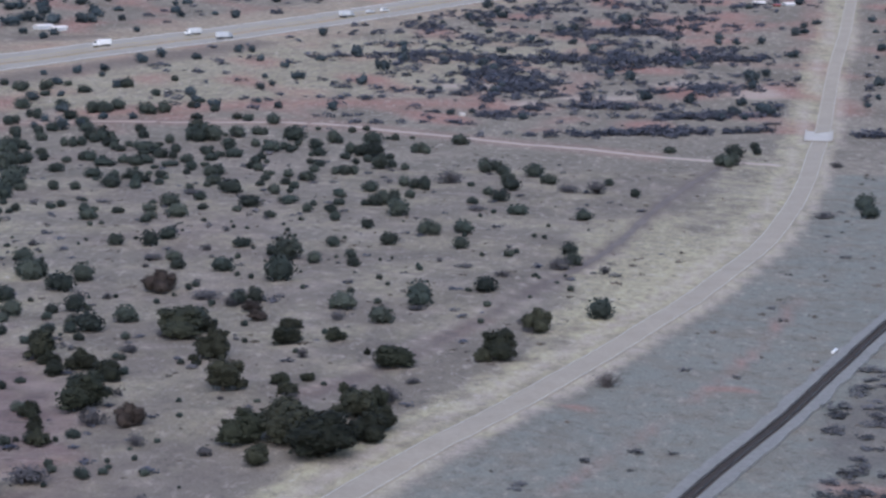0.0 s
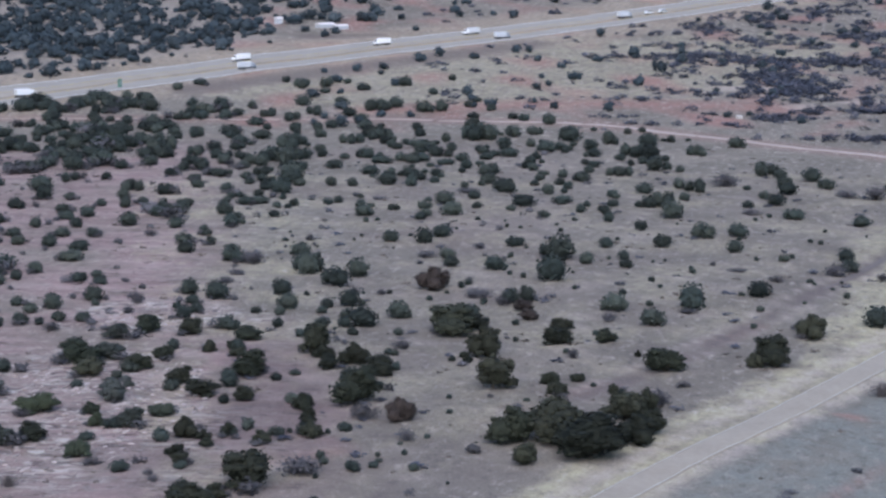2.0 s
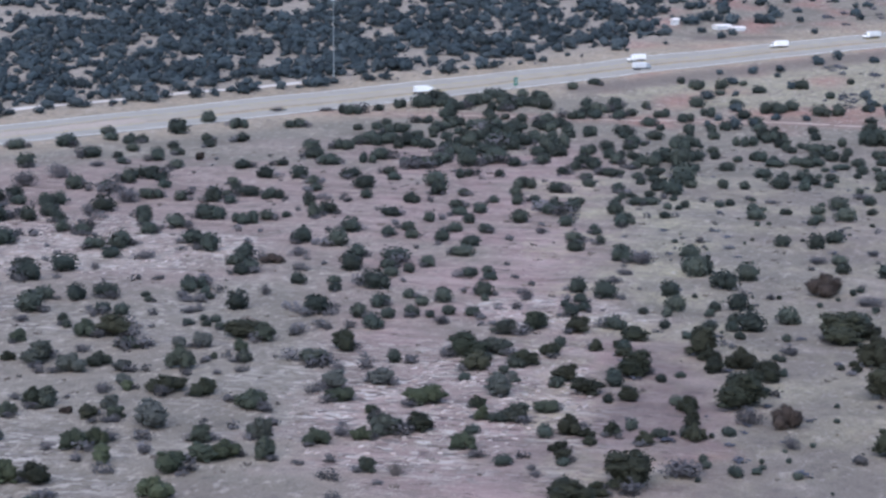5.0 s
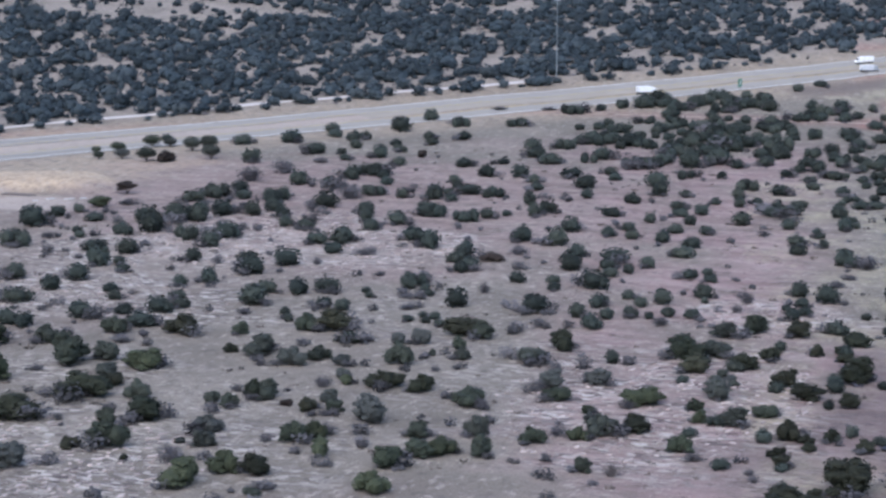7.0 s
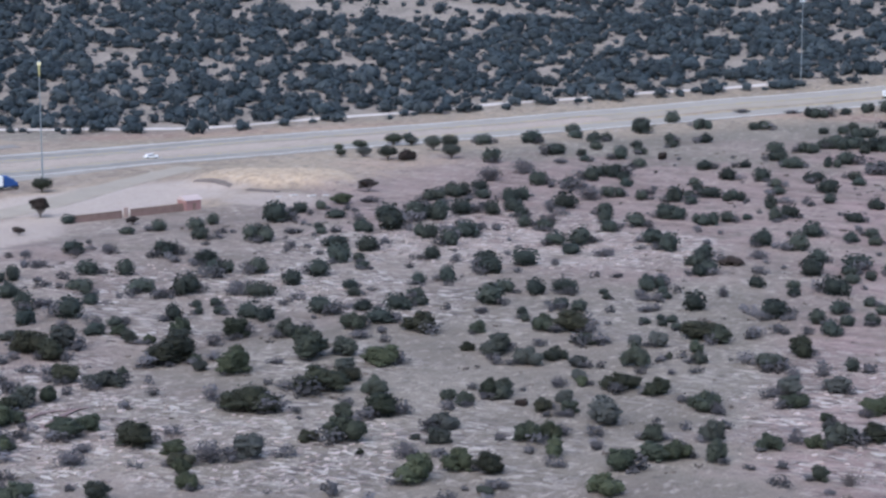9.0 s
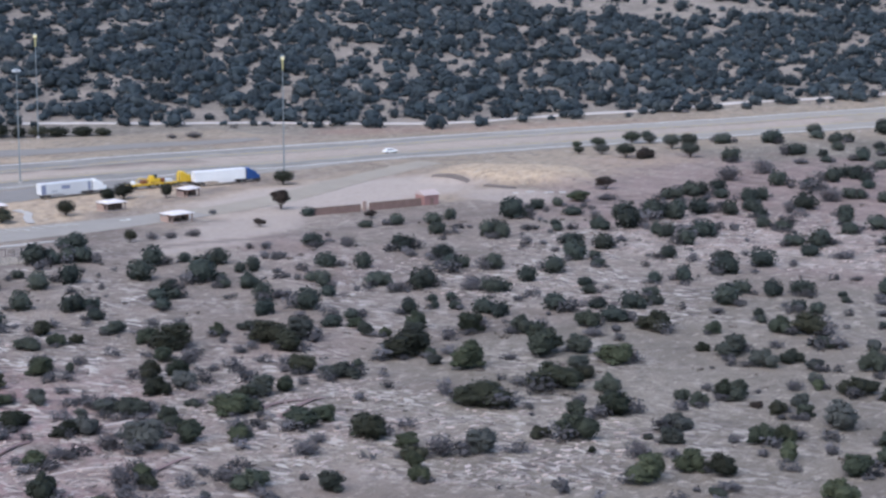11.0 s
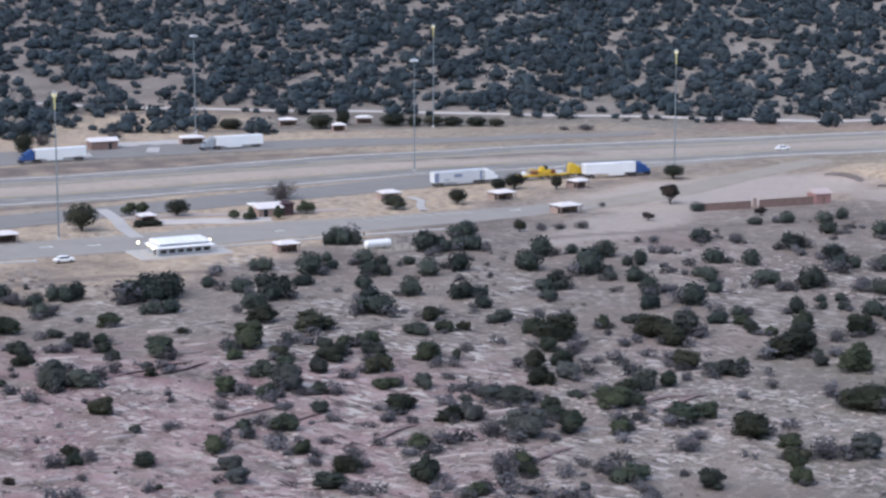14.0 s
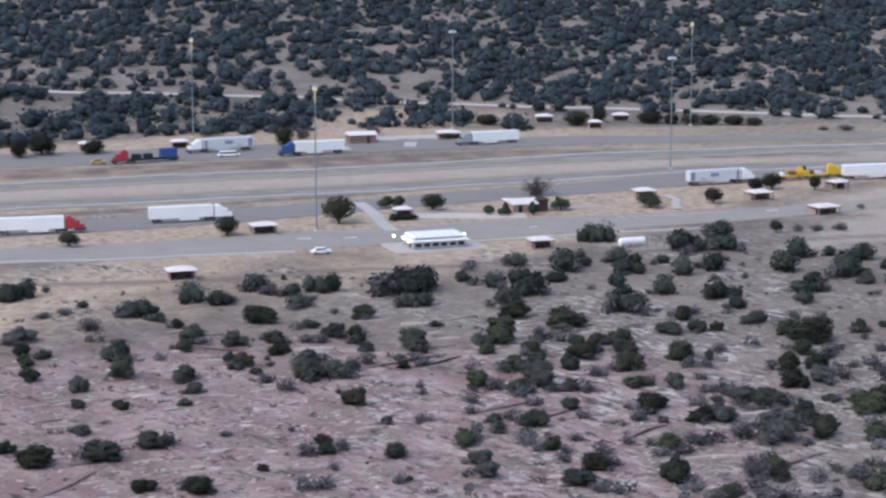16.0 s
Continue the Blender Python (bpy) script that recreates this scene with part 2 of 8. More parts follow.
def soil_material():
    m = bpy.data.materials.new("dry_ground")
    m.use_nodes = True
    n, l = m.node_tree.nodes, m.node_tree.links
    b = n["Principled BSDF"]
    b.inputs["Roughness"].default_value = 0.95
    b.inputs["Specular IOR Level"].default_value = 0.1
    tc = n.new("ShaderNodeTexCoord")

    def tex(scale, detail=8.0, rough=0.6, squash=1.0):
        mp = n.new("ShaderNodeMapping")
        mp.inputs["Scale"].default_value = (1, squash, 1)
        mp.inputs["Rotation"].default_value = (0, 0, -1.19 + 1.5708)
        t = n.new("ShaderNodeTexNoise")
        t.inputs["Scale"].default_value, t.inputs["Detail"].default_value, t.inputs["Roughness"].default_value = scale, detail, rough
        l.new(tc.outputs["Object"], mp.inputs["Vector"])
        l.new(mp.outputs[0], t.inputs["Vector"])
        return t.outputs["Fac"]

    def ramp(src, lo, hi):
        r = n.new("ShaderNodeMapRange")
        r.inputs["From Min"].default_value, r.inputs["From Max"].default_value = lo, hi
        l.new(src, r.inputs["Value"])
        return r.outputs[0]

    def mix(fac, a, c):
        x = n.new("ShaderNodeMix")
        x.data_type = "RGBA"
        for s, v in ((x.inputs["Factor"], fac), (x.inputs[6], a), (x.inputs[7], c)):
            if isinstance(v, (tuple, float)):
                s.default_value = v
            else:
                l.new(v, s)
        return x.outputs[2]

    def times(a, c):
        x = n.new("ShaderNodeMath")
        x.operation = "MULTIPLY"
        for s, v in ((x.inputs[0], a), (x.inputs[1], c)):
            if isinstance(v, float):
                s.default_value = v
            else:
                l.new(v, s)
        return x.outputs[0]

    at = n.new("ShaderNodeAttribute")
    at.attribute_name = "soil"
    sep = n.new("ShaderNodeSeparateColor")
    l.new(at.outputs["Color"], sep.inputs[0])
    at2 = n.new("ShaderNodeAttribute")
    at2.attribute_name = "cover"
    sep2 = n.new("ShaderNodeSeparateColor")
    l.new(at2.outputs["Color"], sep2.inputs[0])
    broad, mid, fine, grit = tex(0.03), tex(0.12), tex(0.55, squash=0.6), tex(2.2)
    col = mix(ramp(broad, 0.35, 0.65), (0.163, 0.142, 0.118, 1), (0.243, 0.212, 0.175, 1))      # dry grass and earth
    strata = n.new("ShaderNodeTexNoise")
    strata.inputs["Scale"].default_value, strata.inputs["Detail"].default_value = 0.16, 6.0
    sm = n.new("ShaderNodeMapping")
    sm.inputs["Rotation"].default_value, sm.inputs["Scale"].default_value = (0, 0, radians(-78)), (0.25, 1.0, 1.0)
    l.new(tc.outputs["Object"], sm.inputs["Vector"])
    l.new(sm.outputs[0], strata.inputs["Vector"])
    clay = mix(ramp(strata.outputs["Fac"], 0.38, 0.62), (0.245, 0.157, 0.154, 1), (0.38, 0.272, 0.258, 1))
    col = mix(times(sep.outputs[0], ramp(mid, 0.2, 0.5)), col, clay)          # pink clay
    col = mix(times(sep.outputs[1], ramp(tex(0.8, 8.0, 0.8, 0.5), 0.52, 0.68)), col, (0.43, 0.388, 0.345, 1))        # bare pale rock
    col = mix(times(sep2.outputs[0], ramp(mid, 0.25, 0.6)), col, (0.198, 0.201, 0.18, 1))        # grey grass flat
    rough_edge = n.new("ShaderNodeMath")
    rough_edge.operation = "MULTIPLY_ADD"
    rough_edge.inputs[1].default_value = 1.3
    l.new(tex(0.2, 6.0, 0.7, 0.6), rough_edge.inputs[0])
    l.new(sep.outputs[2], rough_edge.inputs[2])
    col = mix(times(ramp(rough_edge.outputs[0], 0.9, 1.65), ramp(fine, 0.1, 0.6)), col, (0.43, 0.385, 0.262, 1))         # yellow verge grass
    col = mix(times(sep2.outputs[1], ramp(mid, 0.12, 0.42)), col, (0.305, 0.165, 0.14, 1))        # red wash
    col = mix(times(sep2.outputs[2], ramp(fine, 0.2, 0.55)), col, (0.485, 0.375, 0.268, 1))       # tan dirt by the highway
    vo = n.new("ShaderNodeTexVoronoi")
    vo.inputs["Scale"].default_value = 0.62
    vo.inputs["Randomness"].default_value = 1.0
    warp = n.new("ShaderNodeMapping")
    warp.inputs["Rotation"].default_value = (0, 0, -1.19)
    warp.inputs["Scale"].default_value = (0.75, 1.5, 1.0)
    l.new(tc.outputs["Object"], warp.inputs["Vector"])
    l.new(warp.outputs[0], vo.inputs["Vector"])
    vs = n.new("ShaderNodeSeparateColor")
    l.new(vo.outputs["Color"], vs.inputs[0])
    stony = times(sep.outputs[1], ramp(tex(0.09, 4.0), 0.40, 0.56))
    col = mix(times(stony, ramp(vs.outputs[0], 0.58, 0.74)), col, (0.53, 0.48, 0.43, 1))           # pale broken stones
    col = mix(times(stony, ramp(vs.outputs[1], 0.66, 0.78)), col, (0.09, 0.072, 0.072, 1))         # dark cells that paint the small shadows between them
    mp = n.new("ShaderNodeMapping")
    mp.inputs["Rotation"].default_value = (0, 0, radians(-74))
    mp.inputs["Scale"].default_value = (0.22, 1.0, 1.0)
    l.new(tc.outputs["Object"], mp.inputs["Vector"])
    cr = n.new("ShaderNodeTexNoise")
    cr.inputs["Scale"].default_value, cr.inputs["Detail"].default_value, cr.inputs["Roughness"].default_value = 0.26, 4.0, 0.6
    l.new(mp.outputs[0], cr.inputs["Vector"])
    dev = n.new("ShaderNodeMath")
    dev.operation = "COMPARE"
    dev.inputs[1].default_value, dev.inputs[2].default_value = 0.5, 0.02
    l.new(cr.outputs["Fac"], dev.inputs[0])
    broken = ramp(tex(0.16, 4.0), 0.5, 0.58)
    col = mix(times(times(sep.outputs[0], broken), times(dev.outputs[0], 0.95)), col, (0.05, 0.036, 0.038, 1))   # thin dark lines painting the shadows of small ledges in the bare rock
    tufts = ramp(tex(0.4, 5.0, 0.75, 0.7), 0.52, 0.64)
    bare = n.new("ShaderNodeMath")
    bare.operation = "MULTIPLY_ADD"
    bare.inputs[1].default_value, bare.inputs[2].default_value = -0.42, 0.52
    l.new(sep.outputs[0], bare.inputs[0])
    col = mix(times(tufts, bare.outputs[0]), col, (0.100, 0.085, 0.079, 1))                                   # dark tufts and stones
    pale = ramp(tex(0.42, 7.0, 0.8, 0.55), 0.53, 0.66)
    calm = n.new("ShaderNodeMath")
    calm.operation = "MULTIPLY_ADD"
    calm.inputs[1].default_value, calm.inputs[2].default_value = -0.4, 0.72
    l.new(sep2.outputs[0], calm.inputs[0])
    smooth = n.new("ShaderNodeMath")
    smooth.operation = "MULTIPLY_ADD"
    smooth.inputs[1].default_value, smooth.inputs[2].default_value = -0.62, 1.0
    l.new(sep.outputs[0], smooth.inputs[0])
    col = mix(times(times(pale, calm.outputs[0]), smooth.outputs[0]), col, (0.475, 0.42, 0.365, 1))
    at3 = n.new("ShaderNodeAttribute")
    at3.attribute_name = "worn"
    sep3 = n.new("ShaderNodeSeparateColor")
    l.new(at3.outputs["Color"], sep3.inputs[0])
    col = mix(times(sep3.outputs[1], ramp(mid, 0.2, 0.6)), col, (0.115, 0.094, 0.088, 1))          # dusky stony ground
    col = mix(times(sep3.outputs[2], ramp(fine, 0.1, 0.45)), col, (0.42, 0.355, 0.31, 1))          # pale graded dirt
    col = mix(times(sep3.outputs[0], ramp(fine, 0.15, 0.5)), col, (0.15, 0.122, 0.112, 1))      # bared dark tracks
    sc = n.new("ShaderNodeVectorMath")
    sc.operation = "SCALE"
    l.new(col, sc.inputs[0])
    g2 = n.new("ShaderNodeMapRange")
    g2.inputs["From Min"].default_value, g2.inputs["From Max"].default_value = 0.3, 0.7
    g2.inputs["To Min"].default_value, g2.inputs["To Max"].default_value = 0.8, 1.2
    l.new(grit, g2.inputs["Value"])
    l.new(g2.outputs[0], sc.inputs["Scale"])
    l.new(sc.outputs[0], b.inputs["Base Color"])
    bp = n.new("ShaderNodeBump")
    bp.inputs["Strength"].default_value, bp.inputs["Distance"].default_value = 0.5, 0.35
    l.new(fine, bp.inputs["Height"])
    l.new(bp.outputs[0], b.inputs["Normal"])
    return m


SOIL = soil_material()


# ---- the ground: one sheet, finest where the view passes ----
def build_ground():
    az = np.radians(np.concatenate([np.arange(-180, -74, 6.0), np.arange(-74, 20, 0.3), np.arange(20, 180, 6.0)]))
    rad = np.concatenate([[0.002, 60, 120, 170, 210], np.arange(235, 420, 2.2), np.arange(420, 700, 3.2), np.arange(700, 1200, 6.0), [1230, 1300, 1400, 1600, 2000, 2600, 3400, 4400]])
    A, R = np.meshgrid(az, rad)
    x, y = (R * np.sin(A)).ravel(), (R * np.cos(A)).ravel()
    z = ground_z(x, y)
    na, nr = len(az), len(rad)
    i = np.arange(nr - 1)[:, None] * na + np.arange(na)[None, :]
    j = np.arange(nr - 1)[:, None] * na + (np.arange(na)[None, :] + 1) % na
    quads = np.stack([i, j, j + na, i + na], -1).reshape(-1, 4)[:, ::-1]
    me = bpy.data.meshes.new("ground")
    me.vertices.add(len(x))
    me.vertices.foreach_set("co", np.stack([x, y, z], 1).ravel())
    me.loops.add(quads.size)
    me.loops.foreach_set("vertex_index", quads.ravel().astype(np.int32))
    me.polygons.add(len(quads))
    me.polygons.foreach_set("loop_start", np.arange(0, quads.size, 4, dtype=np.int32))
    me.update(calc_edges=True)
    me.polygons.foreach_set("use_smooth", [True] * len(quads))
    r, a = np.hypot(x, y), np.degrees(np.arctan2(x, y))

    def blob(cx, cy, rx, ry, turn=0.0, soft=0.5):
        c, s = math.cos(radians(turn)), math.sin(radians(turn))
        u, v = ((x - cx) * c + (y - cy) * s) / rx, (-(x - cx) * s + (y - cy) * c) / ry
        d = np.sqrt(u * u + v * v) + 0.25 * waves(x, y, 35, 9)
        return np.clip((1 + soft - d) / soft, 0, 1)

    verge = near(x, y, ROAD, 15)
    worn = np.clip(near(x, y, OLDTRACK, 3.1) * 2.4, 0, 1) * np.clip(0.95 + 0.5 * waves(x, y, 22, 17), 0, 1)
    worn = np.maximum(worn, 0.75 * np.clip(near(x, y, spline(TWOTRACK), 2.6) * 2.2, 0, 1))
    worn = np.maximum(worn, 0.85 * np.clip(1.6 * near(x, y, spline([(-205, 815), (-177, 847), (-111, 918), (-85, 945)]), 15), 0, 1))
    worn = np.maximum(worn, 0.9 * np.clip(1.8 * near(x, y, spline([(-190, 955), (-176, 958), (-158, 963)]), 7), 0, 1))
    hwy = near(x, y, MEDIAN, 52)
    west = np.clip((-a - 16) / 14, 0, 1) * np.clip((600 - r) / 120, 0, 1)
    dusky = 0.34 * np.clip((a + 12.5) / 4, 0, 1) * np.clip((-side_of_road(x, y) - 14) / 16, 0, 1) * (r < 640)
    dusky = np.maximum(dusky, 0.5 * blob(-62, 305, 26, 22))
    sand = np.maximum(blob(-378, 455, 17, 42, -12), 0.8 * blob(-362, 400, 9, 40, 15))
    sand = np.maximum(sand, 0.7 * blob(-338, 478, 12, 10))
    pink = np.clip(0.42 * waves(x, y, 110, 11), 0, 0.42) * np.clip((-a) / 12, 0, 1) * (r < 720)
    pink = np.maximum(pink, 0.2 * np.clip((-a - 20) / 6, 0, 1) * (r < 640))
    pink = pink * (1 - 0.85 * blob(-170, 330, 55, 75)) * (1 - 0.8 * hwy)
    pink = np.maximum(pink, 0.6 * blob(-96, 330, 26, 42))
    pink = np.maximum(pink, 0.75 * np.clip((-a - 12.5) / 2.5, 0, 1) * np.clip((22.5 + a) / 3, 0, 1) * np.clip((740 - r) / 60, 0, 1) * np.clip(0.8 + 0.6 * waves(x, y, 60, 97), 0, 1))
    pink = np.maximum(pink, np.clip((-a - 41) / 8, 0, 1) * np.clip((425 - r - 0.9 * (a + 67)) / 45, 0, 1) * np.clip(0.95 + 0.5 * waves(x, y, 28, 19), 0, 1))
    pink = np.maximum(pink, 0.8 * blob(-78, 345, 12, 45, 12))
    dusky = np.maximum(dusky, np.maximum(0.75 * blob(-76, 352, 9, 36, 12), 0.6 * blob(74, 335, 8, 30, -25)))
    pink = np.maximum(pink, 0.5 * blob(-250, 520, 80, 70)) 
    rock = west * np.clip(0.2 + 0.85 * waves(x, y, 48, 12), 0, 1)
    for cx, cy, rx, ry in ROCKY:
        rock = np.maximum(rock, 0.76 * blob(cx, cy, rx, ry, 20))
    rock = np.maximum(rock, 0.55 * np.clip((63.5 + a) / 3, 0, 1) * np.clip((-a - 49) / 4, 0, 1) * (r < 400) * np.clip(0.5 + waves(x, y, 30, 29), 0, 1))
    rock *= 1 - 0.3 * np.clip((-a - 46) / 8, 0, 1) * (r < 420)
    rock *= 1 - 0.5 * np.clip((-a - 56.5) / 4, 0, 1) * (r < 390)
    rock = np.maximum(rock, 0.85 * blob(-292, 246, 22, 44, 40))
    rock = np.maximum(rock, 0.7 * blob(-254, 262, 26, 26))
    yellow = np.clip(verge * 3.0, 0, 1) * np.clip((9.5 - side_of_road(x, y)) / 4, 0.05, 1) * np.clip(0.8 + 0.4 * waves(x, y, 14, 13), 0, 1)
    yellow = np.maximum(yellow, 0.9 * blob(45, 455, 9, 46, -24))
    yellow = np.maximum(yellow, 0.35 * blob(-358, 508, 22, 12, 25, 0.25))
    yellow = np.maximum(yellow, 0.9 * blob(44, 490, 13, 60, -8))
    yellow = np.maximum(yellow, 0.55 * blob(-60, 880, 130, 60, 35))
    yellow = np.maximum(yellow, 0.45 * near(x, y, spline([(-66, 298), (-58, 308), (-47, 323), (-36, 338), (-26, 352)]), 4.5))
    left = -side_of_road(x, y)
    yellow = np.maximum(yellow, 0.7 * np.clip((33 - left) / 10, 0, 1) * (left > 0) * np.clip((y - 400) / 40, 0, 1) * np.clip((700 - y) / 30, 0, 1) * np.clip(0.7 + 0.6 * waves(x, y, 22, 47), 0, 1))
    right = np.clip((side_of_road(x, y) - 4) / 8, 0, 1) * (r < 640)
    wash = 0.6 * near(x, y, spline([(-70, 300), (-45, 328), (-26, 352), (-8, 384), (8, 418)]), 4) * np.clip(0.45 + 0.9 * waves(x, y, 30, 94), 0, 1) + 0.7 * near(x, y, spline([(16, 295), (27, 318), (40, 345), (59, 390), (72, 430), (84, 471), (98, 510)]), 2.0) * np.clip(0.25 + 1.1 * waves(x, y, 45, 93), 0, 1)
    wash = np.maximum(wash, np.maximum(0.6 * blob(50, 358, 1.8, 4, 60), np.maximum(0.6 * blob(22, 346, 1.2, 3, 60), 0.5 * blob(60, 296, 3, 6, 60))))
    wash = np.maximum(wash, 0.8 * near(x, y, spline([(-130, 775), (-60, 800), (0, 800), (30, 790)]), 18))
    wash = np.maximum(wash, 0.5 * near(x, y, DIRT, 13) * (x < 70))
    wash = np.maximum(wash, 0.85 * (a > -14) * (r > 735) * np.clip(waves(x, y, 70, 15) - 0.08, 0, 1))
    wash = np.maximum(wash, np.maximum(0.8 * blob(122, 824, 15, 12), 0.6 * blob(118, 1000, 30, 26)))
    tan = np.clip(hwy * 2.4, 0, 1) * np.clip(0.9 + 0.35 * waves(x, y, 26, 23), 0, 1)
    tan = np.maximum(tan, blob(-416, 300, 26, 190, 12))
    tan = np.maximum(tan, np.clip(near(x, y, side(FARLOT, 17.0), 17.0) * 2.0, 0, 1) * (y < 540) * (y > 150))
    tan = np.maximum(tan, np.clip(near(x, y, side(TRUCKLOT, -19.0), 15.0) * 2.0, 0, 1) * (y < 430) * (y > 120))
    tan = np.maximum(tan, 0.8 * blob(-412, 195, 9, 40, 25))
    tan = np.maximum(tan, blob(-585, 330, 28, 170, 18))
    tan = np.maximum(tan, blob(-372, 500, 26, 80, -10))
    bank = near(x, y, side(FARLOT, -35.0), 14.0)
    worn = np.maximum(worn, 0.95 * np.clip(bank * 2.2, 0, 1) * (y < 480) * np.clip(0.75 + 0.5 * waves(x, y, 20, 33), 0, 1))
    worn = np.maximum(worn, 0.95 * np.clip(near(x, y, side(TRUCKLOT, 20.0), 3.0) * 2.2, 0, 1) * (y < 410))
    dusky = np.maximum(dusky, 0.55 * blob(-378, 205, 13, 60, 25))
    sand = np.maximum(sand, 0.45 * blob(-243, 446, 34, 24, 20) * np.clip(0.6 + 0.8 * waves(x, y, 16, 43), 0, 1))
    field = np.clip((left - 20) / 15, 0, 1) * (a > -16) * (r < 640)
    yellow = np.maximum(yellow, field * np.clip(0.36 + 0.28 * waves(x, y, 42, 71), 0, 0.62))
    sand = np.maximum(sand, 0.22 * field * np.clip(1.6 * waves(x * 0.5 + y * 0.3, y * 0.6 - x * 0.2, 14, 51) - 0.45, 0, 1))
    dusky = np.maximum(dusky, 0.5 * field * np.clip(1.5 * waves(x * 0.4, y, 17, 53) - 0.4, 0, 1))
    sand = np.maximum(sand, 0.75 * np.clip(near(x, y, MEDIAN, 11.0) * 2.5, 0, 1) * (y < 700))
    dome = blob(-358, 508, 22, 12, 25, 0.25)
    tan, sand = np.maximum(tan * (1 - 0.55 * np.clip((y - 440) / 40, 0, 1)), dome), sand * (1 - dome)
    for cx, cy, rx, ry in ((120, 822, 9, 14), (31, 799, 4, 7), (96, 842, 10, 6), (60, 812, 16, 5), (10, 842, 12, 5)):
        sand = np.maximum(sand, 0.7 * blob(cx, cy, rx, ry))
    order = np.argsort(FRONTAGE[:, 0])
    beyond = y - np.interp(x, FRONTAGE[order, 0], FRONTAGE[order, 1])
    sand = np.maximum(sand, 0.4 * np.clip((beyond + 6) / 12, 0, 1) * (a < -12) * np.clip(0.75 + 0.5 * waves(x, y, 34, 57), 0, 1))
    dusky = np.maximum(dusky, 0.7 * np.clip((beyond + 30) / 12, 0, 1) * np.clip((-a - 46) / 6, 0, 1) * (r > 640))
    shoulder = near(x, y, side(ROAD, 5.6), 2.2) + near(x, y, side(ROAD, -5.6), 2.2)
    sand = np.maximum(sand, np.clip(shoulder * 1.5, 0, 0.65) * np.clip(0.75 + 0.5 * waves(x, y, 12, 37), 0, 1))
    edge = near(x, y, side(OLDTRACK, 3.4), 1.8) + near(x, y, side(OLDTRACK, -3.2), 1.5)
    sand = np.maximum(sand, np.clip(edge * 1.6, 0, 0.6) * (y < 500) * (y > 330) * np.clip(0.5 + waves(x, y, 18, 27), 0, 1))
    for name, cols in (("soil", (pink, rock, yellow)), ("cover", (right, wash, tan)), ("worn", (worn, dusky, sand))):
        at = me.color_attributes.new(name, "FLOAT_COLOR", "POINT")
        c = np.ones((len(x), 4), np.float32)
        for k in range(3):
            c[:, k] = np.clip(cols[k], 0, 1)
        at.data.foreach_set("color", c.ravel())
    me.materials.append(SOIL)
    return tagged(new("ground", me), "dry high-desert ground of tan grass, pink clay and pale rock", "ground", kind="structure")


def side_of_road(x, y):
    """Metres to the right of the paved road."""
    order = np.argsort(ROAD[:, 1])
    return x - np.interp(y, ROAD[order, 1], ROAD[order, 0])


build_ground()


def ribbon(name, line, half, lift, mat, label, category, kind="structure", crown=0.0, thick=0.35):
    """A strip laid on the ground along a line, with closed sides."""
    half = np.broadcast_to(half, len(line))
    cols = []
    for k in (-1, -0.5, 0, 0.5, 1):
        p = side(line, half * k)
        cols.append(np.column_stack([p, ground_z(p[:, 0], p[:, 1]) + lift + crown * (1 - k * k)]))
    low = [np.column_stack([c[:, :2], c[:, 2] - thick]) for c in (cols[0], cols[-1])]
    allc = [low[0]] + cols + [low[1]]
    n = len(line)
    v = np.vstack(allc)
    f = [(c * n + i, c * n + i + 1, (c + 1) * n + i + 1, (c + 1) * n + i) for c in range(6) for i in range(n - 1)]
    f = [q[::-1] for q in f]
    ob = new(name, mesh_of(name, v, f, mat, smooth=False))
    return tagged(ob, label, category, kind=kind)


def stretch(line, x0=None, y0=None, y1=None):
    k = (line[:, 1] >= (-1e9 if y0 is None else y0)) & (line[:, 1] <= (1e9 if y1 is None else y1))
    return line[k]


def fade(line, near_w, far_w, y0, y1):
    return np.interp(line[:, 1], [y0, y1], [near_w, far_w])


# paved country road with its painted edge lines
LANES = side(ROAD, -1.2)
ribbon("road", LANES, 2.85, 0.10, OLD_ASPHALT, "two-lane weathered grey asphalt country road", "road", crown=0.05)
for s in (2.5, -2.5):
    ribbon("edge_line", side(LANES, s), 0.075, 0.165, PAINT_FADED, "worn white painted edge line on the road", "road marking", thick=0.03)
# dirt track and the old dark roadbed
bed = stretch(OLDTRACK, y0=455)
ribbon("old_roadbed", bed, 1.0 + 0.5 * waves(bed[:, 0], bed[:, 1], 30, 71), 0.05, OLD_BED, "abandoned dark gravel roadbed beside the road", "track")
track = DIRT[DIRT[:, 0] > -262]
ribbon("dirt_road", track, np.interp(track[:, 0], [-262, -120, -20], [0.5, 1.0, 1.9]), 0.06, GRAVEL_PALE, "narrow pale dirt track across the scrub", "dirt road")
ribbon("frontage_road", stretch(FRONTAGE, y1=800), 2.0, 0.14, GRAVEL_WHITE, "pale gravel frontage road along the woods", "dirt road")
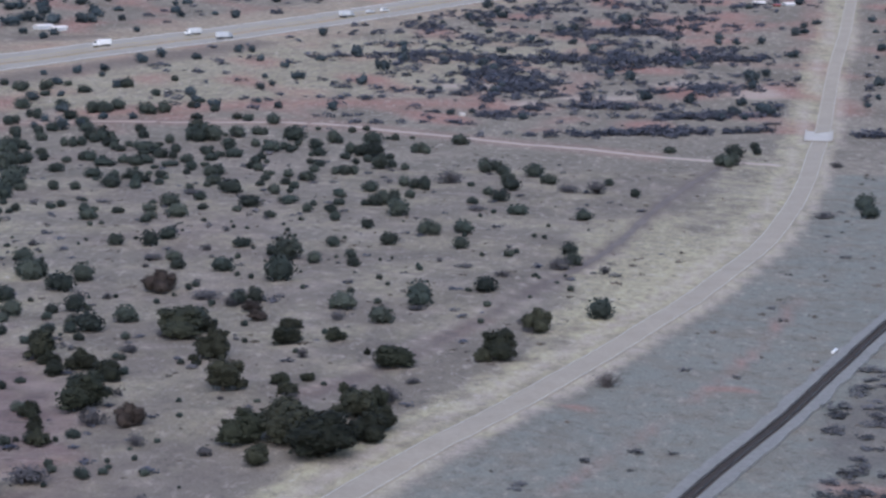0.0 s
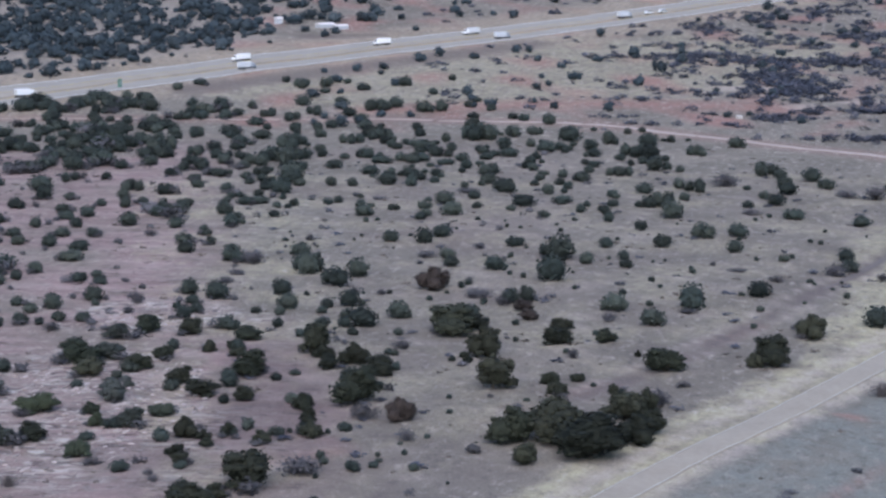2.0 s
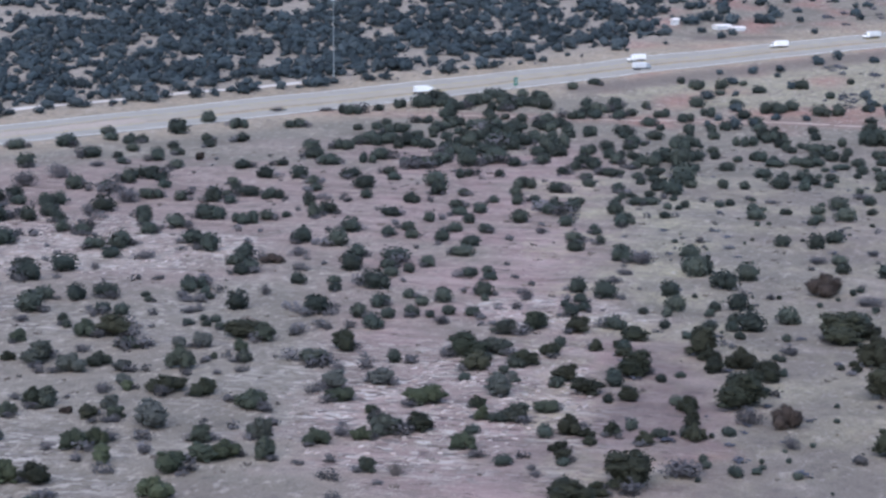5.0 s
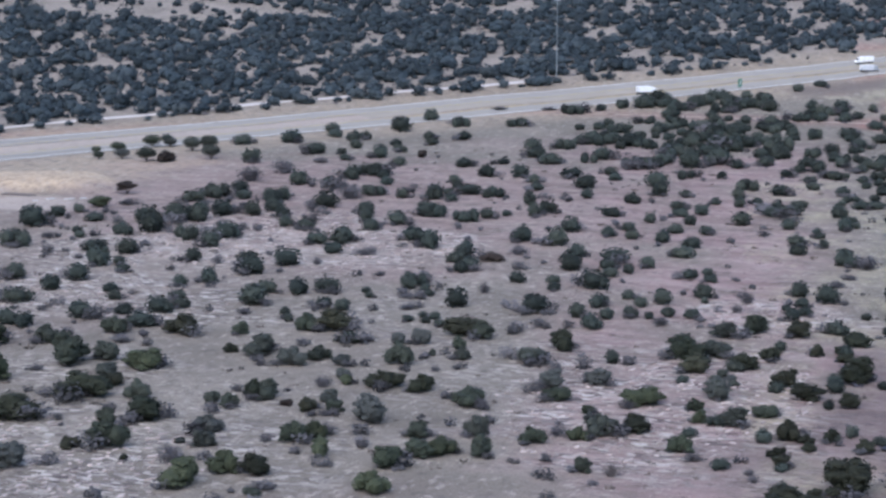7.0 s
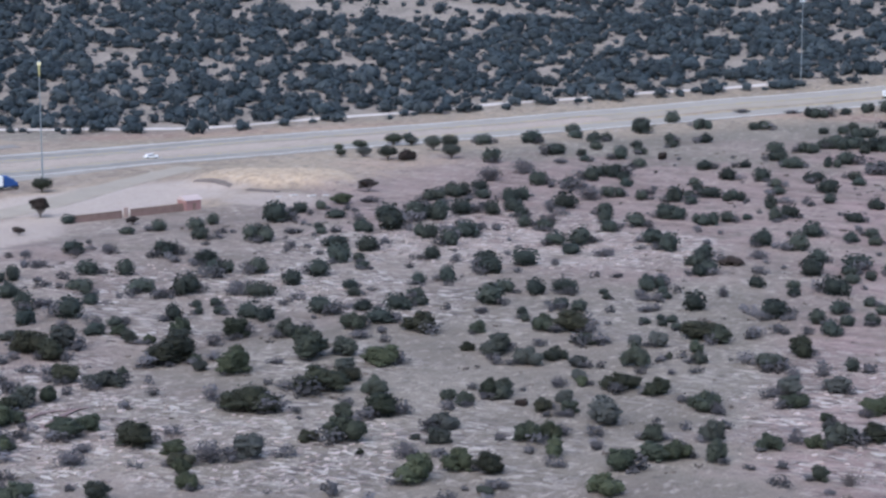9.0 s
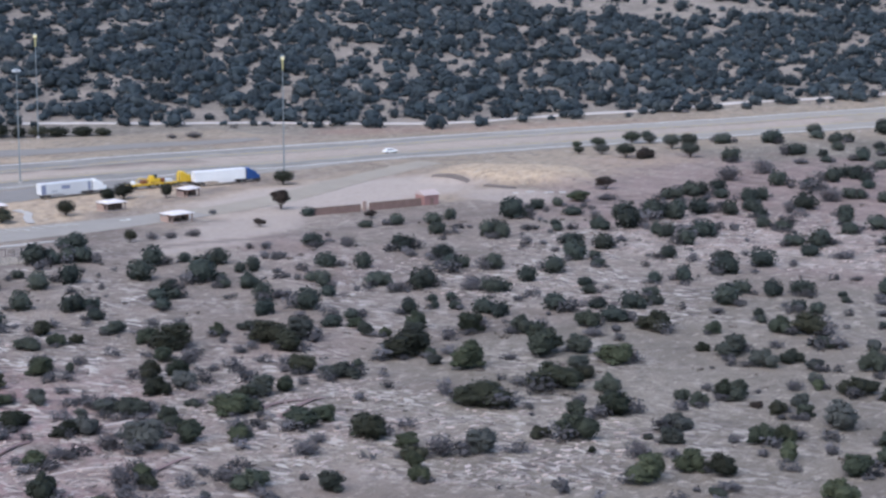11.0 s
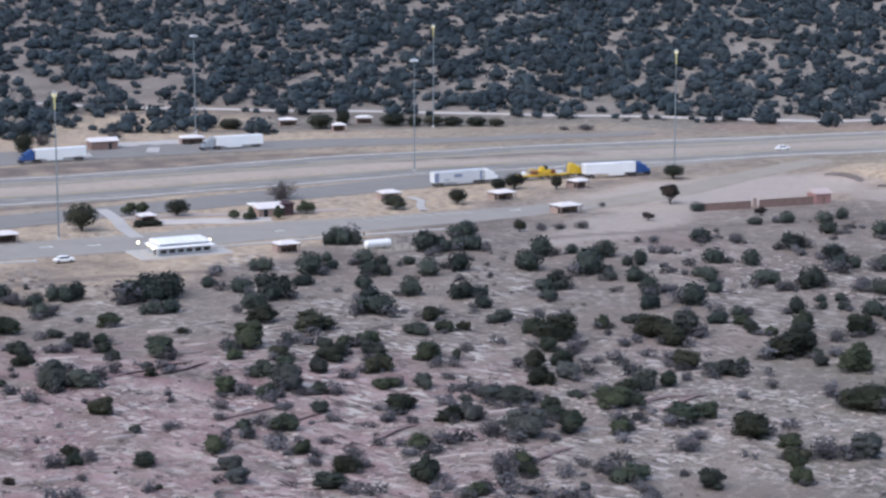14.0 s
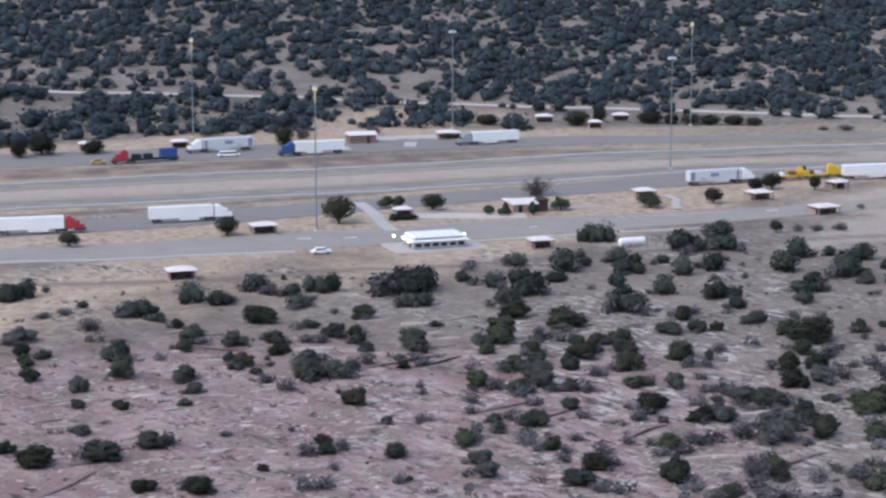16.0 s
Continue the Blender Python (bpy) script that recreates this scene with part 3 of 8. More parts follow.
# the highway: two carriageways and a dry median
off = fade(MEDIAN, 17.0, 10.5, 480, 860)
wide = fade(MEDIAN, 8.6, 6.6, 480, 760)
for s in (1, -1):
    ribbon("carriageway", side(MEDIAN, off * s - 1.5), wide, 0.16, CARRIAGEWAY, "two-lane pale asphalt highway carriageway", "highway", crown=0.06)
    for e in (5.6, -5.6):
        ribbon("edge_line", side(MEDIAN, off * s - 1.5 + e), 0.24, 0.25, PAINT_WHITE if e * s > 0 else PAINT_YELLOW, "painted edge line on the highway", "road marking", thick=0.03)
    # lanes darkened by tyres
    k = (MEDIAN[:, 1] > 60) & (MEDIAN[:, 1] < 600)
    worn_half = np.interp(MEDIAN[:, 1], [60, 430, 600], [5.2, 5.0, 0.6]) + 0.25 * waves(MEDIAN[:, 0], MEDIAN[:, 1], 60, 73)
    ribbon("lane_wear", side(MEDIAN, off * s - 1.5)[k], worn_half[k], 0.225, ASPHALT, "tyre-darkened lanes of the highway", "highway", thick=0.03)
k = MEDIAN[:, 1] > 690
ribbon("median", MEDIAN[k], np.maximum(off - wide - 1.4, 1.0)[k], 0.13, OLD_ASPHALT, "paved grey highway median", "highway")
for name, line, mat in (("truck_lot", stretch(TRUCKLOT, y1=452), ASPHALT), ("exit_ramp", stretch(TRUCKLOT, y0=447), CARRIAGEWAY)):
    ribbon(name, line, np.interp(line[:, 1], [60, 150, 200, 420, 500, 580], [4, 6, 9.5, 9.5, 6, 4]), 0.13 if mat is ASPHALT else 0.10, mat, "asphalt truck lane of the rest area", "parking lot")
for name, line, mat in (("car_lot", stretch(CARLOT, y1=404), CARRIAGEWAY), ("exit_ramp", stretch(CARLOT, y0=399), OLD_ASPHALT)):
    ribbon(name, line, np.interp(line[:, 1], [90, 150, 200, 240, 330, 400, 440, 520], [4, 6, 9, 11, 11, 7, 5.5, 4.5]), 0.12 if mat is CARRIAGEWAY else 0.09, mat, "asphalt car lane of the rest area", "parking lot")
ribbon("far_lot", side(FARLOT, np.interp(FARLOT[:, 1], [200, 260, 320, 420, 470], [-3, -7, -7, -3, 0])), np.interp(FARLOT[:, 1], [90, 200, 260, 330, 420, 470, 530], [4, 10, 15, 15, 11, 6, 4]), 0.12, ASPHALT, "asphalt truck parking lane across the highway", "parking lot")


# ---- railway ----
def railway():
    ob = thing("railway", Matrix(), "single railway track on grey ballast", "railway", kind="structure")
    line = stretch(RAIL, y0=225, y1=560)
    b = ribbon("ballast_bed", line, 3.3 + 0.35 * waves(line[:, 0], line[:, 1], 9, 81), 0.45, BALLAST, "", "", thick=0.6, kind="")
    b.parent = ob
    for s in (0.72, -0.72):
        p = side(line, s)
        v, f = [], []
        for px, py in p:
            z = gz(px, py) + 0.62
            v += [(px - 0.06, py + 0.03, z), (px + 0.06, py - 0.03, z), (px - 0.06, py + 0.03, z + 0.17), (px + 0.06, py - 0.03, z + 0.17)]
        for i in range(len(p) - 1):
            a = 4 * i
            f += [(a, a + 4, a + 6, a + 2), (a + 2, a + 6, a + 7, a + 3), (a + 1, a + 3, a + 7, a + 5)]
        r = new("rail", mesh_of("rail", v, f, STEEL))
        r.parent = ob
    fine = spline(line[::4], 0.62)
    d = np.gradient(fine, axis=0)
    bm = bmesh.new()
    box(bm, 0, 0, 0, 0.26, 2.35, 0.2)
    me = bpy.data.meshes.new("sleeper")
    bm.to_mesh(me)
    bm.free()
    me.materials.append(TIE)
    k = np.flatnonzero((fine[:, 1] > 280) & (fine[:, 1] < 425))[:290]
    for i in k:
        o = new("sleeper", me)
        o.parent = ob
        o.matrix_basis = pose(fine[i, 0], fine[i, 1], gz(*fine[i]) + 0.44, 0, 0, math.degrees(math.atan2(d[i, 1], d[i, 0])))


railway()


# ---- plants ----
def ico(sub):
    bm = bmesh.new()
    bmesh.ops.create_icosphere(bm, subdivisions=sub, radius=1.0)
    bm.verts.index_update()
    v = np.array([q.co[:] for q in bm.verts])
    f = np.array([[q.index for q in g.verts] for g in bm.faces])
    bm.free()
    return v, f


ICO0, ICO1 = ico(1), ico(2)


def crown_template(seed, lobes, leaves, size, open_=0.0):
    """An uneven rounded crown one unit wide and one high: stems spread from the base and end in clumps of leaf sprays of many sizes; open_ leaves gaps."""
    rng = np.random.default_rng(seed)
    V, Fc, n = [], [], 0
    # clumps: middle and radius across and upright
    clumps = []
    heads = [(0.0, 0.0, 1.0)] + [(0.26 * math.cos(2.4 * k + seed), 0.26 * math.sin(2.4 * k + seed), rng.uniform(0.6, 0.95)) for k in range(lobes - 1)]
    for hx, hy, tall in heads:
        wide = 0.34 if len(heads) == 1 else rng.uniform(0.22, 0.3)
        clumps.append((hx, hy, tall * 0.42, wide * 0.92, tall * 0.40))
        for k in range(11 if len(heads) == 1 else 7):
            th, up = rng.uniform(0, 6.283), rng.uniform(0.1, 0.97)
            out = wide * math.sqrt(max(0.05, 1 - (abs(up - 0.38) / 0.66) ** 2.2)) * rng.uniform(0.6, 0.84)
            r = wide * rng.uniform(0.34, 0.54)
            clumps.append((hx + out * math.cos(th), hy + out * math.sin(th), max(tall * (0.06 + 0.72 * up), r * 0.5), r, r * rng.uniform(0.75, 1.0) * max(tall, 0.7)))
    for x, y, z, r, h in clumps:
        base_v, base_f = ICO0 if r < 0.2 else ICO1
        core = base_v * (1 + rng.uniform(-0.1, 0.1, (len(base_v), 1))) * np.array([r, r, h]) * 0.84 * (1 - 0.4 * open_)
        V.append(core + (x, y, z))
        Fc.append(base_f + n)
        n += len(core)
    area = np.array([c[3] * c[4] for c in clumps])
    pick = rng.choice(len(clumps), leaves, p=area / area.sum())
    for k in range(leaves):
        x, y, z, r, h = clumps[pick[k]]
        d = rng.normal(size=3)
        d /= np.linalg.norm(d)
        depth = rng.uniform(0.82 - 0.45 * open_, 1.06) + (rng.uniform(0, 0.2) if rng.random() < 0.05 + 0.1 * open_ else 0)
        p = np.array([x, y, z]) + d * np.array([r, r, h]) * depth
        out = d + rng.normal(0, 0.35, 3)
        out /= np.linalg.norm(out) + 1e-9
        t = np.cross(out, rng.normal(size=3))
        t /= np.linalg.norm(t) + 1e-9
        w = np.cross(out, t)
        a, c = rng.uniform(0.6, 1.3, 2) * size
        lift = out * size * rng.uniform(-0.1, 0.45)
        V.append(np.array([p - t * a - w * c * 0.5, p + t * a * 0.7 - w * c + lift * 0.4, p + t * a + w * c * 0.6 + lift, p - t * a * 0.5 + w * c]))
        Fc.append(np.array([[0, 1, 2], [0, 2, 3]]) + n)
        n += 4
    V, Fc = np.vstack(V), np.vstack(Fc)
    V[:, 2] = np.maximum(V[:, 2], 0.0)
    V[:, 0] *= rng.uniform(0.85, 1.2)
    lo, hi = np.quantile(V, 0.004, axis=0), np.quantile(V, 0.996, axis=0)
    V[:, :2] = (V[:, :2] - (lo[:2] + hi[:2]) / 2) / ((hi[0] - lo[0] + hi[1] - lo[1]) / 2)
    V[:, 2] /= hi[2]
    return V, Fc


def dome_template(seed, lobes, leaves, size, open_=0.0, dense=False):
    """A low rounded bush one unit wide and one high, for the far stands: merged uneven domes under a few leaf sprays."""
    rng = np.random.default_rng(seed)
    V, Fc, n = [], [], 0
    turn = rng.uniform(0, 6.283)
    domes = [(0.0, 0.0, rng.uniform(0.36, 0.44), rng.uniform(0.88, 1.0))]
    for k in range(lobes - 1):
        q, off = turn + k * 2.4 + rng.uniform(-0.5, 0.5), rng.uniform(0.18, 0.36)
        domes.append((off * math.cos(q), off * math.sin(q), rng.uniform(0.2, 0.32), rng.uniform(0.55, 0.92)))
    for k, (x, y, r, h) in enumerate(domes):
        if open_ > 0.3:
            break
        base_v, base_f = ICO1 if dense and k == 0 else ICO0
        core = base_v * (1 + rng.uniform(-0.13, 0.13, (len(base_v), 1))) * np.array([r, r, h * 0.52]) * 0.74
        V.append(core + (x, y, h * 0.44))
        Fc.append(base_f + n)
        n += len(core)
    area = np.array([d[2] * d[3] for d in domes])
    pick = rng.choice(len(domes), leaves, p=area / area.sum())
    for k in range(leaves):
        x, y, r, h = domes[pick[k]]
        d = rng.normal(size=3)
        d /= np.linalg.norm(d)
        p = np.array([x, y, h * 0.44]) + d * np.array([r, r, h * 0.52]) * (rng.uniform(0.8, 1.07) if open_ < 0.3 else rng.uniform(0.35, 1.1))
        out = d + rng.normal(0, 0.4, 3)
        out /= np.linalg.norm(out)
        t = np.cross(out, rng.normal(size=3))
        t /= np.linalg.norm(t) + 1e-9
        w = np.cross(out, t)
        a, c = rng.uniform(0.6, 1.3, 2) * size
        V.append(np.array([p - t * a - w * c * 0.5, p + t * a * 0.7 - w * c, p + t * a + w * c * 0.6, p - t * a * 0.5 + w * c]))
        Fc.append(np.array([[0, 1, 2], [0, 2, 3]]) + n)
        n += 4
    V, Fc = np.vstack(V), np.vstack(Fc)
    V[:, 2] = np.maximum(V[:, 2], 0.0)
    V[:, 0] *= rng.uniform(0.85, 1.2)
    lo, hi = V.min(0), V.max(0)
    V[:, :2] = (V[:, :2] - (lo[:2] + hi[:2]) / 2) / ((hi[0] - lo[0] + hi[1] - lo[1]) / 2)
    V[:, 2] /= hi[2]
    return V, Fc


def brush_template(seed, stems):
    """A bare shrub one unit wide and high: thin forked stems fanning from the base."""
    rng = np.random.default_rng(seed)
    V, Fc, n = [], [], 0

    def stem(a, b, r):
        nonlocal n
        t = np.cross(b - a, rng.normal(size=3))
        t *= r / (np.linalg.norm(t) + 1e-9)
        u = np.cross(b - a, t)
        u *= r / (np.linalg.norm(u) + 1e-9)
        V.append(np.array([a + t, a - 0.5 * t + u, a - 0.5 * t - u, b]))
        Fc.append(np.array([[0, 1, 3], [1, 2, 3], [2, 0, 3]]) + n)
        n += 4

    for k in range(stems):
        th, lean = rng.uniform(0, 6.283), rng.uniform(0.1, 1.1)
        o = np.array([rng.normal(0, 0.09), rng.normal(0, 0.09), 0.0])
        d = np.array([math.cos(th) * math.sin(lean), math.sin(th) * math.sin(lean), math.cos(lean)])
        tip = o + d * rng.uniform(0.5, 0.95) * np.array([0.6, 0.6, 1.0])
        stem(o, tip, 0.016)
        for _ in range(4):
            f = rng.uniform(0.3, 0.9)
            q = o + (tip - o) * f
            stem(q, q + (d + rng.normal(0, 0.55, 3)) * rng.uniform(0.12, 0.3), 0.011)
    V, Fc = np.vstack(V), np.vstack(Fc)
    V[:, 2] = np.maximum(V[:, 2], 0.0)
    lo, hi = V.min(0), V.max(0)
    V[:, :2] = (V[:, :2] - (lo[:2] + hi[:2]) / 2) / max(hi[0] - lo[0], hi[1] - lo[1])
    V[:, 2] /= hi[2]
    return V, Fc


def sage_template(seed, lobes, leaves, size, stems):
    """A grey half-leafless shrub: loose thin leaves among bare stems."""
    a, b = dome_template(seed, lobes, leaves, size, 0.6), brush_template(seed + 50, stems)
    return np.vstack([a[0] * (0.95, 0.95, 0.9), b[0]]), np.vstack([a[1], b[1] + len(a[0])])


def trunk_bm(rng, tall):
    bm = bmesh.new()
    tube(bm, (0, 0, -0.06), (0.02, 0.01, tall), 0.05, 0.035, 7)
    for k in range(4):
        q = k * 1.6 + rng.uniform(0, 0.8)
        tube(bm, (0, 0, tall * rng.uniform(0.4, 0.9)), (0.25 * math.cos(q), 0.25 * math.sin(q), tall + rng.uniform(0.15, 0.35)), 0.03, 0.012, 5)
    return bm


def plant_kind(name, templates, mat, rng, tall=0.18):
    crowns = [mesh_of("crown", v, f, mat) for v, f in templates]
    trunks = []
    for _ in range(3):
        bm = trunk_bm(rng, tall)
        me = bpy.data.meshes.new("trunk")
        bm.to_mesh(me)
        bm.free()
        me.materials.append(BARK)
        trunks.append(me)
    return crowns, trunks


def planted(name, crowns, trunks, row, label, category, group, rng, lift=0.0):
    x, y, wide, high = row
    ob = thing(name, pose(x, y, gz(x, y) - 0.05, 0, 0, rng.uniform(0, 360)), label, category, group)
    c = new("crown", crowns[rng.integers(len(crowns))])
    c.parent = ob
    c.matrix_basis = Matrix.LocRotScale((0, 0, lift * high), None, (wide, wide, high * (1 - lift)))
    if trunks:
        t = new("trunk", trunks[rng.integers(len(trunks))])
        t.parent = ob
        t.matrix_basis = Matrix.Diagonal((wide * 0.9, wide * 0.9, high, 1))
    return ob


def merged(name, templates, rows, mat, rng, label, category, kind="stuff"):
    """Many plants joined into one mesh."""
    V, Fc, T, n = [], [], [], 0
    for x, y, wide, high in rows:
        v, f = templates[rng.integers(len(templates))]
        T.append(np.full(len(v), rng.random()))
        a = rng.uniform(0, 6.283)
        c, s = math.cos(a), math.sin(a)
        p = v * (wide, wide, high)
        V.append(np.column_stack([p[:, 0] * c - p[:, 1] * s + x, p[:, 0] * s + p[:, 1] * c + y, p[:, 2] - 0.05]))
        Fc.append(f + n)
        n += len(v)
    V, Fc = np.vstack(V), np.vstack(Fc)
    V[:, 2] += base_heights(V)
    me = bpy.data.meshes.new(name)
    me.vertices.add(len(V))
    me.vertices.foreach_set("co", V.ravel())
    me.loops.add(Fc.size)
    me.loops.foreach_set("vertex_index", Fc.ravel().astype(np.int32))
    me.polygons.add(len(Fc))
    me.polygons.foreach_set("loop_start", np.arange(0, Fc.size, 3, dtype=np.int32))
    me.update(calc_edges=True)
    me.attributes.new("tint", "FLOAT", "POINT").data.foreach_set("value", np.concatenate(T).astype(np.float32))
    me.materials.append(mat)
    return tagged(new(name, me), label, category, kind=kind)


def base_heights(V):
    return ground_z(V[:, 0], V[:, 1])


prng = np.random.default_rng(21)
NEAR_CROWNS = [crown_template(s, 1 + s % 4, 1150, 0.0275, 0.05) for s in range(18)]
TRIMMED = [dome_template(300 + s, 1 + s % 2, 700, 0.036, 0.0, True) for s in range(5)]
MID_CROWNS = [dome_template(40 + s, 1 + s % 4, 230, 0.054, 0.0, True) for s in range(14)]
FAR_CROWNS = [dome_template(80 + s, 1 + s % 4, 62, 0.075) for s in range(14)]
SAGE_NEAR = [sage_template(120 + s, 1 + s % 4, 420, 0.034, 30) for s in range(6)]
SAGE_MID = [sage_template(130 + s, 1 + s % 4, 150, 0.056, 6) for s in range(8)]
SAGE_FAR_T = [sage_template(140 + s, 1 + s % 3, 34, 0.1, 2) for s in range(6)]
BRUSH = [brush_template(160 + s, 70) for s in range(3)]

# where the evergreens stand: x, y, width, height
JUNIPERS = []
JUNIPERS += [(-211.8, 199.0, 4.3, 2.2), (-256.3, 139.4, 5.2, 2.7), (-74.2, 284.0, 7.0, 3.0), (-261.6, 133.6, 3.5, 2.0), (-203.6, 212.9, 1.6, 1.1), (-228.5, 186.0, 5.3, 2.3), (-69.9, 286.3, 2.3, 1.3), (-145.2, 257.2, 2.7, 1.2), (-244.2, 167.4, 1.1, 0.9), (-191.9, 226.7, 4.4, 3.1), (-221.8, 198.6, 5.3, 3.8), (-239.4, 177.5, 3.8, 2.5), (-71.2, 289.7, 2.2, 1.3), (-202.1, 220.9, 5.4, 3.1), (-67.5, 292.9, 8.2, 5.1), (-214.0, 211.8, 3.1, 2.0), (-233.0, 193.0, 4.0, 2.8), (-245.4, 181.0, 3.7, 2.5), (-150.1, 266.7, 4.6, 3.5), (-218.5, 215.2, 3.0, 1.9), (-106.5, 288.9, 3.1, 2.5), (-133.9, 278.4, 4.6, 3.5), (-256.2, 173.1, 4.1, 2.4), (-283.2, 126.6, 5.5, 3.5)]
JUNIPERS += [(-263.8, 165.8, 3.2, 1.9), (-280.2, 136.2, 6.1, 3.2), (-28.1, 310.9, 4.6, 3.2), (-192.2, 247.0, 4.0, 2.3), (-80.0, 302.9, 2.9, 1.9), (-245.5, 194.6, 2.8, 2.1), (-255.0, 185.1, 3.7, 2.9), (-132.3, 287.2, 5.6, 2.7), (-18.6, 315.9, 11.2, 8.9), (-123.9, 291.2, 3.6, 3.8), (-129.3, 288.9, 4.7, 2.9), (-268.8, 168.1, 3.1, 1.8), (-186.5, 256.3, 5.6, 3.6), (-173.0, 267.0, 1.3, 1.0), (-292.1, 126.1, 2.8, 2.0), (-282.9, 145.7, 5.7, 2.4), (-82.0, 308.0, 2.8, 1.8), (-197.1, 251.8, 3.9, 2.3), (-96.4, 305.6, 4.2, 3.0), (-21.9, 320.3, 9.5, 7.4), (-78.2, 313.1, 2.5, 1.5), (-230.0, 226.5, 7.3, 4.6), (-70.0, 315.9, 2.9, 2.3), (-258.8, 194.2, 3.0, 1.7)]
JUNIPERS += [(-165.7, 278.7, 3.5, 2.8), (-153.6, 285.9, 4.4, 3.5), (-31.4, 323.1, 7.7, 6.2), (-119.6, 302.1, 4.4, 2.8), (-11.9, 324.7, 7.4, 4.6), (-226.3, 233.5, 4.8, 3.8), (-179.1, 272.3, 6.4, 4.2), (-205.7, 252.9, 6.6, 4.2), (-257.5, 200.4, 4.3, 3.0), (-184.4, 269.3, 3.9, 2.0), (-137.0, 296.3, 3.9, 2.8), (-25.4, 325.6, 10.6, 7.9), (-113.7, 306.3, 3.3, 2.3), (-295.2, 140.2, 2.7, 1.5), (-170.2, 279.0, 1.9, 1.0), (-221.1, 240.7, 2.5, 1.5), (-79.8, 317.4, 2.4, 1.5), (-63.0, 321.3, 3.8, 2.9), (-129.0, 301.2, 3.6, 3.8), (-263.4, 196.9, 2.9, 1.7), (-273.4, 183.2, 2.0, 1.3), (-76.6, 320.6, 2.9, 2.4), (-83.2, 319.0, 4.5, 3.4), (-111.6, 310.8, 5.5, 3.4)]
JUNIPERS += [(-9.6, 330.7, 4.2, 4.2), (-224.5, 243.6, 2.4, 1.4), (-106.7, 314.5, 4.9, 2.9), (-243.5, 227.1, 4.3, 3.1), (-169.5, 286.9, 4.9, 2.9), (-245.8, 225.6, 5.9, 2.5), (-234.1, 237.7, 3.7, 2.5), (-219.2, 251.9, 6.9, 2.9), (-148.2, 301.9, 6.2, 4.5), (-65.5, 329.9, 3.7, 2.9), (-218.5, 256.6, 4.0, 2.9), (-262.6, 211.9, 3.4, 2.1), (-93.6, 324.2, 4.4, 3.1), (-97.7, 323.5, 2.0, 1.0), (-99.2, 323.4, 2.8, 2.3), (-115.8, 318.1, 2.4, 1.6), (-255.1, 222.8, 5.4, 3.1), (-14.2, 338.8, 7.4, 4.6), (-286.2, 185.0, 4.0, 3.1), (-187.7, 284.7, 3.4, 2.8), (-240.2, 242.6, 3.6, 2.4), (-305.7, 152.1, 2.8, 1.7), (-301.5, 161.7, 2.6, 1.2), (-183.1, 289.4, 6.3, 4.0)]
JUNIPERS += [(-231.6, 253.2, 4.4, 2.5), (-310.2, 146.8, 2.2, 1.6), (-90.2, 331.2, 4.1, 2.1), (-156.7, 305.5, 3.1, 2.3), (-234.3, 251.3, 7.1, 3.5), (-118.0, 322.7, 2.3, 1.6), (-245.8, 240.2, 5.1, 3.1), (-11.0, 343.8, 4.2, 4.2), (-161.1, 305.0, 3.7, 2.3), (-252.9, 235.3, 2.5, 1.2), (-101.9, 330.2, 2.7, 2.3), (-68.0, 339.0, 4.3, 3.1), (-203.5, 280.1, 8.6, 4.7), (-251.5, 239.9, 4.5, 2.1), (-249.3, 242.7, 4.5, 2.2), (-241.9, 250.4, 2.5, 1.6), (-138.6, 320.3, 6.8, 3.0), (-175.0, 302.5, 3.5, 2.5), (-277.5, 212.6, 4.1, 2.5), (-16.4, 349.9, 2.0, 2.1), (-307.9, 167.3, 2.9, 2.0), (-160.8, 311.8, 3.1, 2.3), (-60.5, 345.7, 9.5, 6.2), (-237.8, 258.6, 4.3, 2.5)]
JUNIPERS += [(-273.7, 221.0, 3.5, 2.0), (-126.1, 329.4, 4.8, 2.3), (-178.9, 304.0, 2.7, 2.2), (-284.4, 208.9, 4.0, 3.1), (-79.2, 344.0, 3.8, 2.7), (-264.2, 236.0, 3.8, 2.7), (-237.7, 262.7, 4.6, 3.6), (-268.5, 231.5, 4.6, 2.0), (-172.0, 310.2, 5.2, 3.6), (-101.1, 340.2, 5.7, 3.8), (-26.8, 354.4, 3.8, 2.4), (-174.0, 309.9, 4.2, 3.3), (-321.4, 152.1, 3.6, 2.9), (-280.7, 219.3, 6.3, 4.5), (-17.2, 356.6, 1.9, 2.0), (-252.6, 252.5, 5.1, 3.5), (-87.3, 346.4, 6.3, 2.9), (-236.5, 267.8, 3.8, 2.7), (-149.5, 324.7, 4.8, 3.3), (-192.4, 301.6, 4.6, 3.3), (-306.0, 188.5, 5.8, 3.3), (-201.1, 298.5, 9.5, 4.6), (-317.2, 170.2, 4.7, 3.3), (-304.2, 192.8, 5.8, 3.4)]
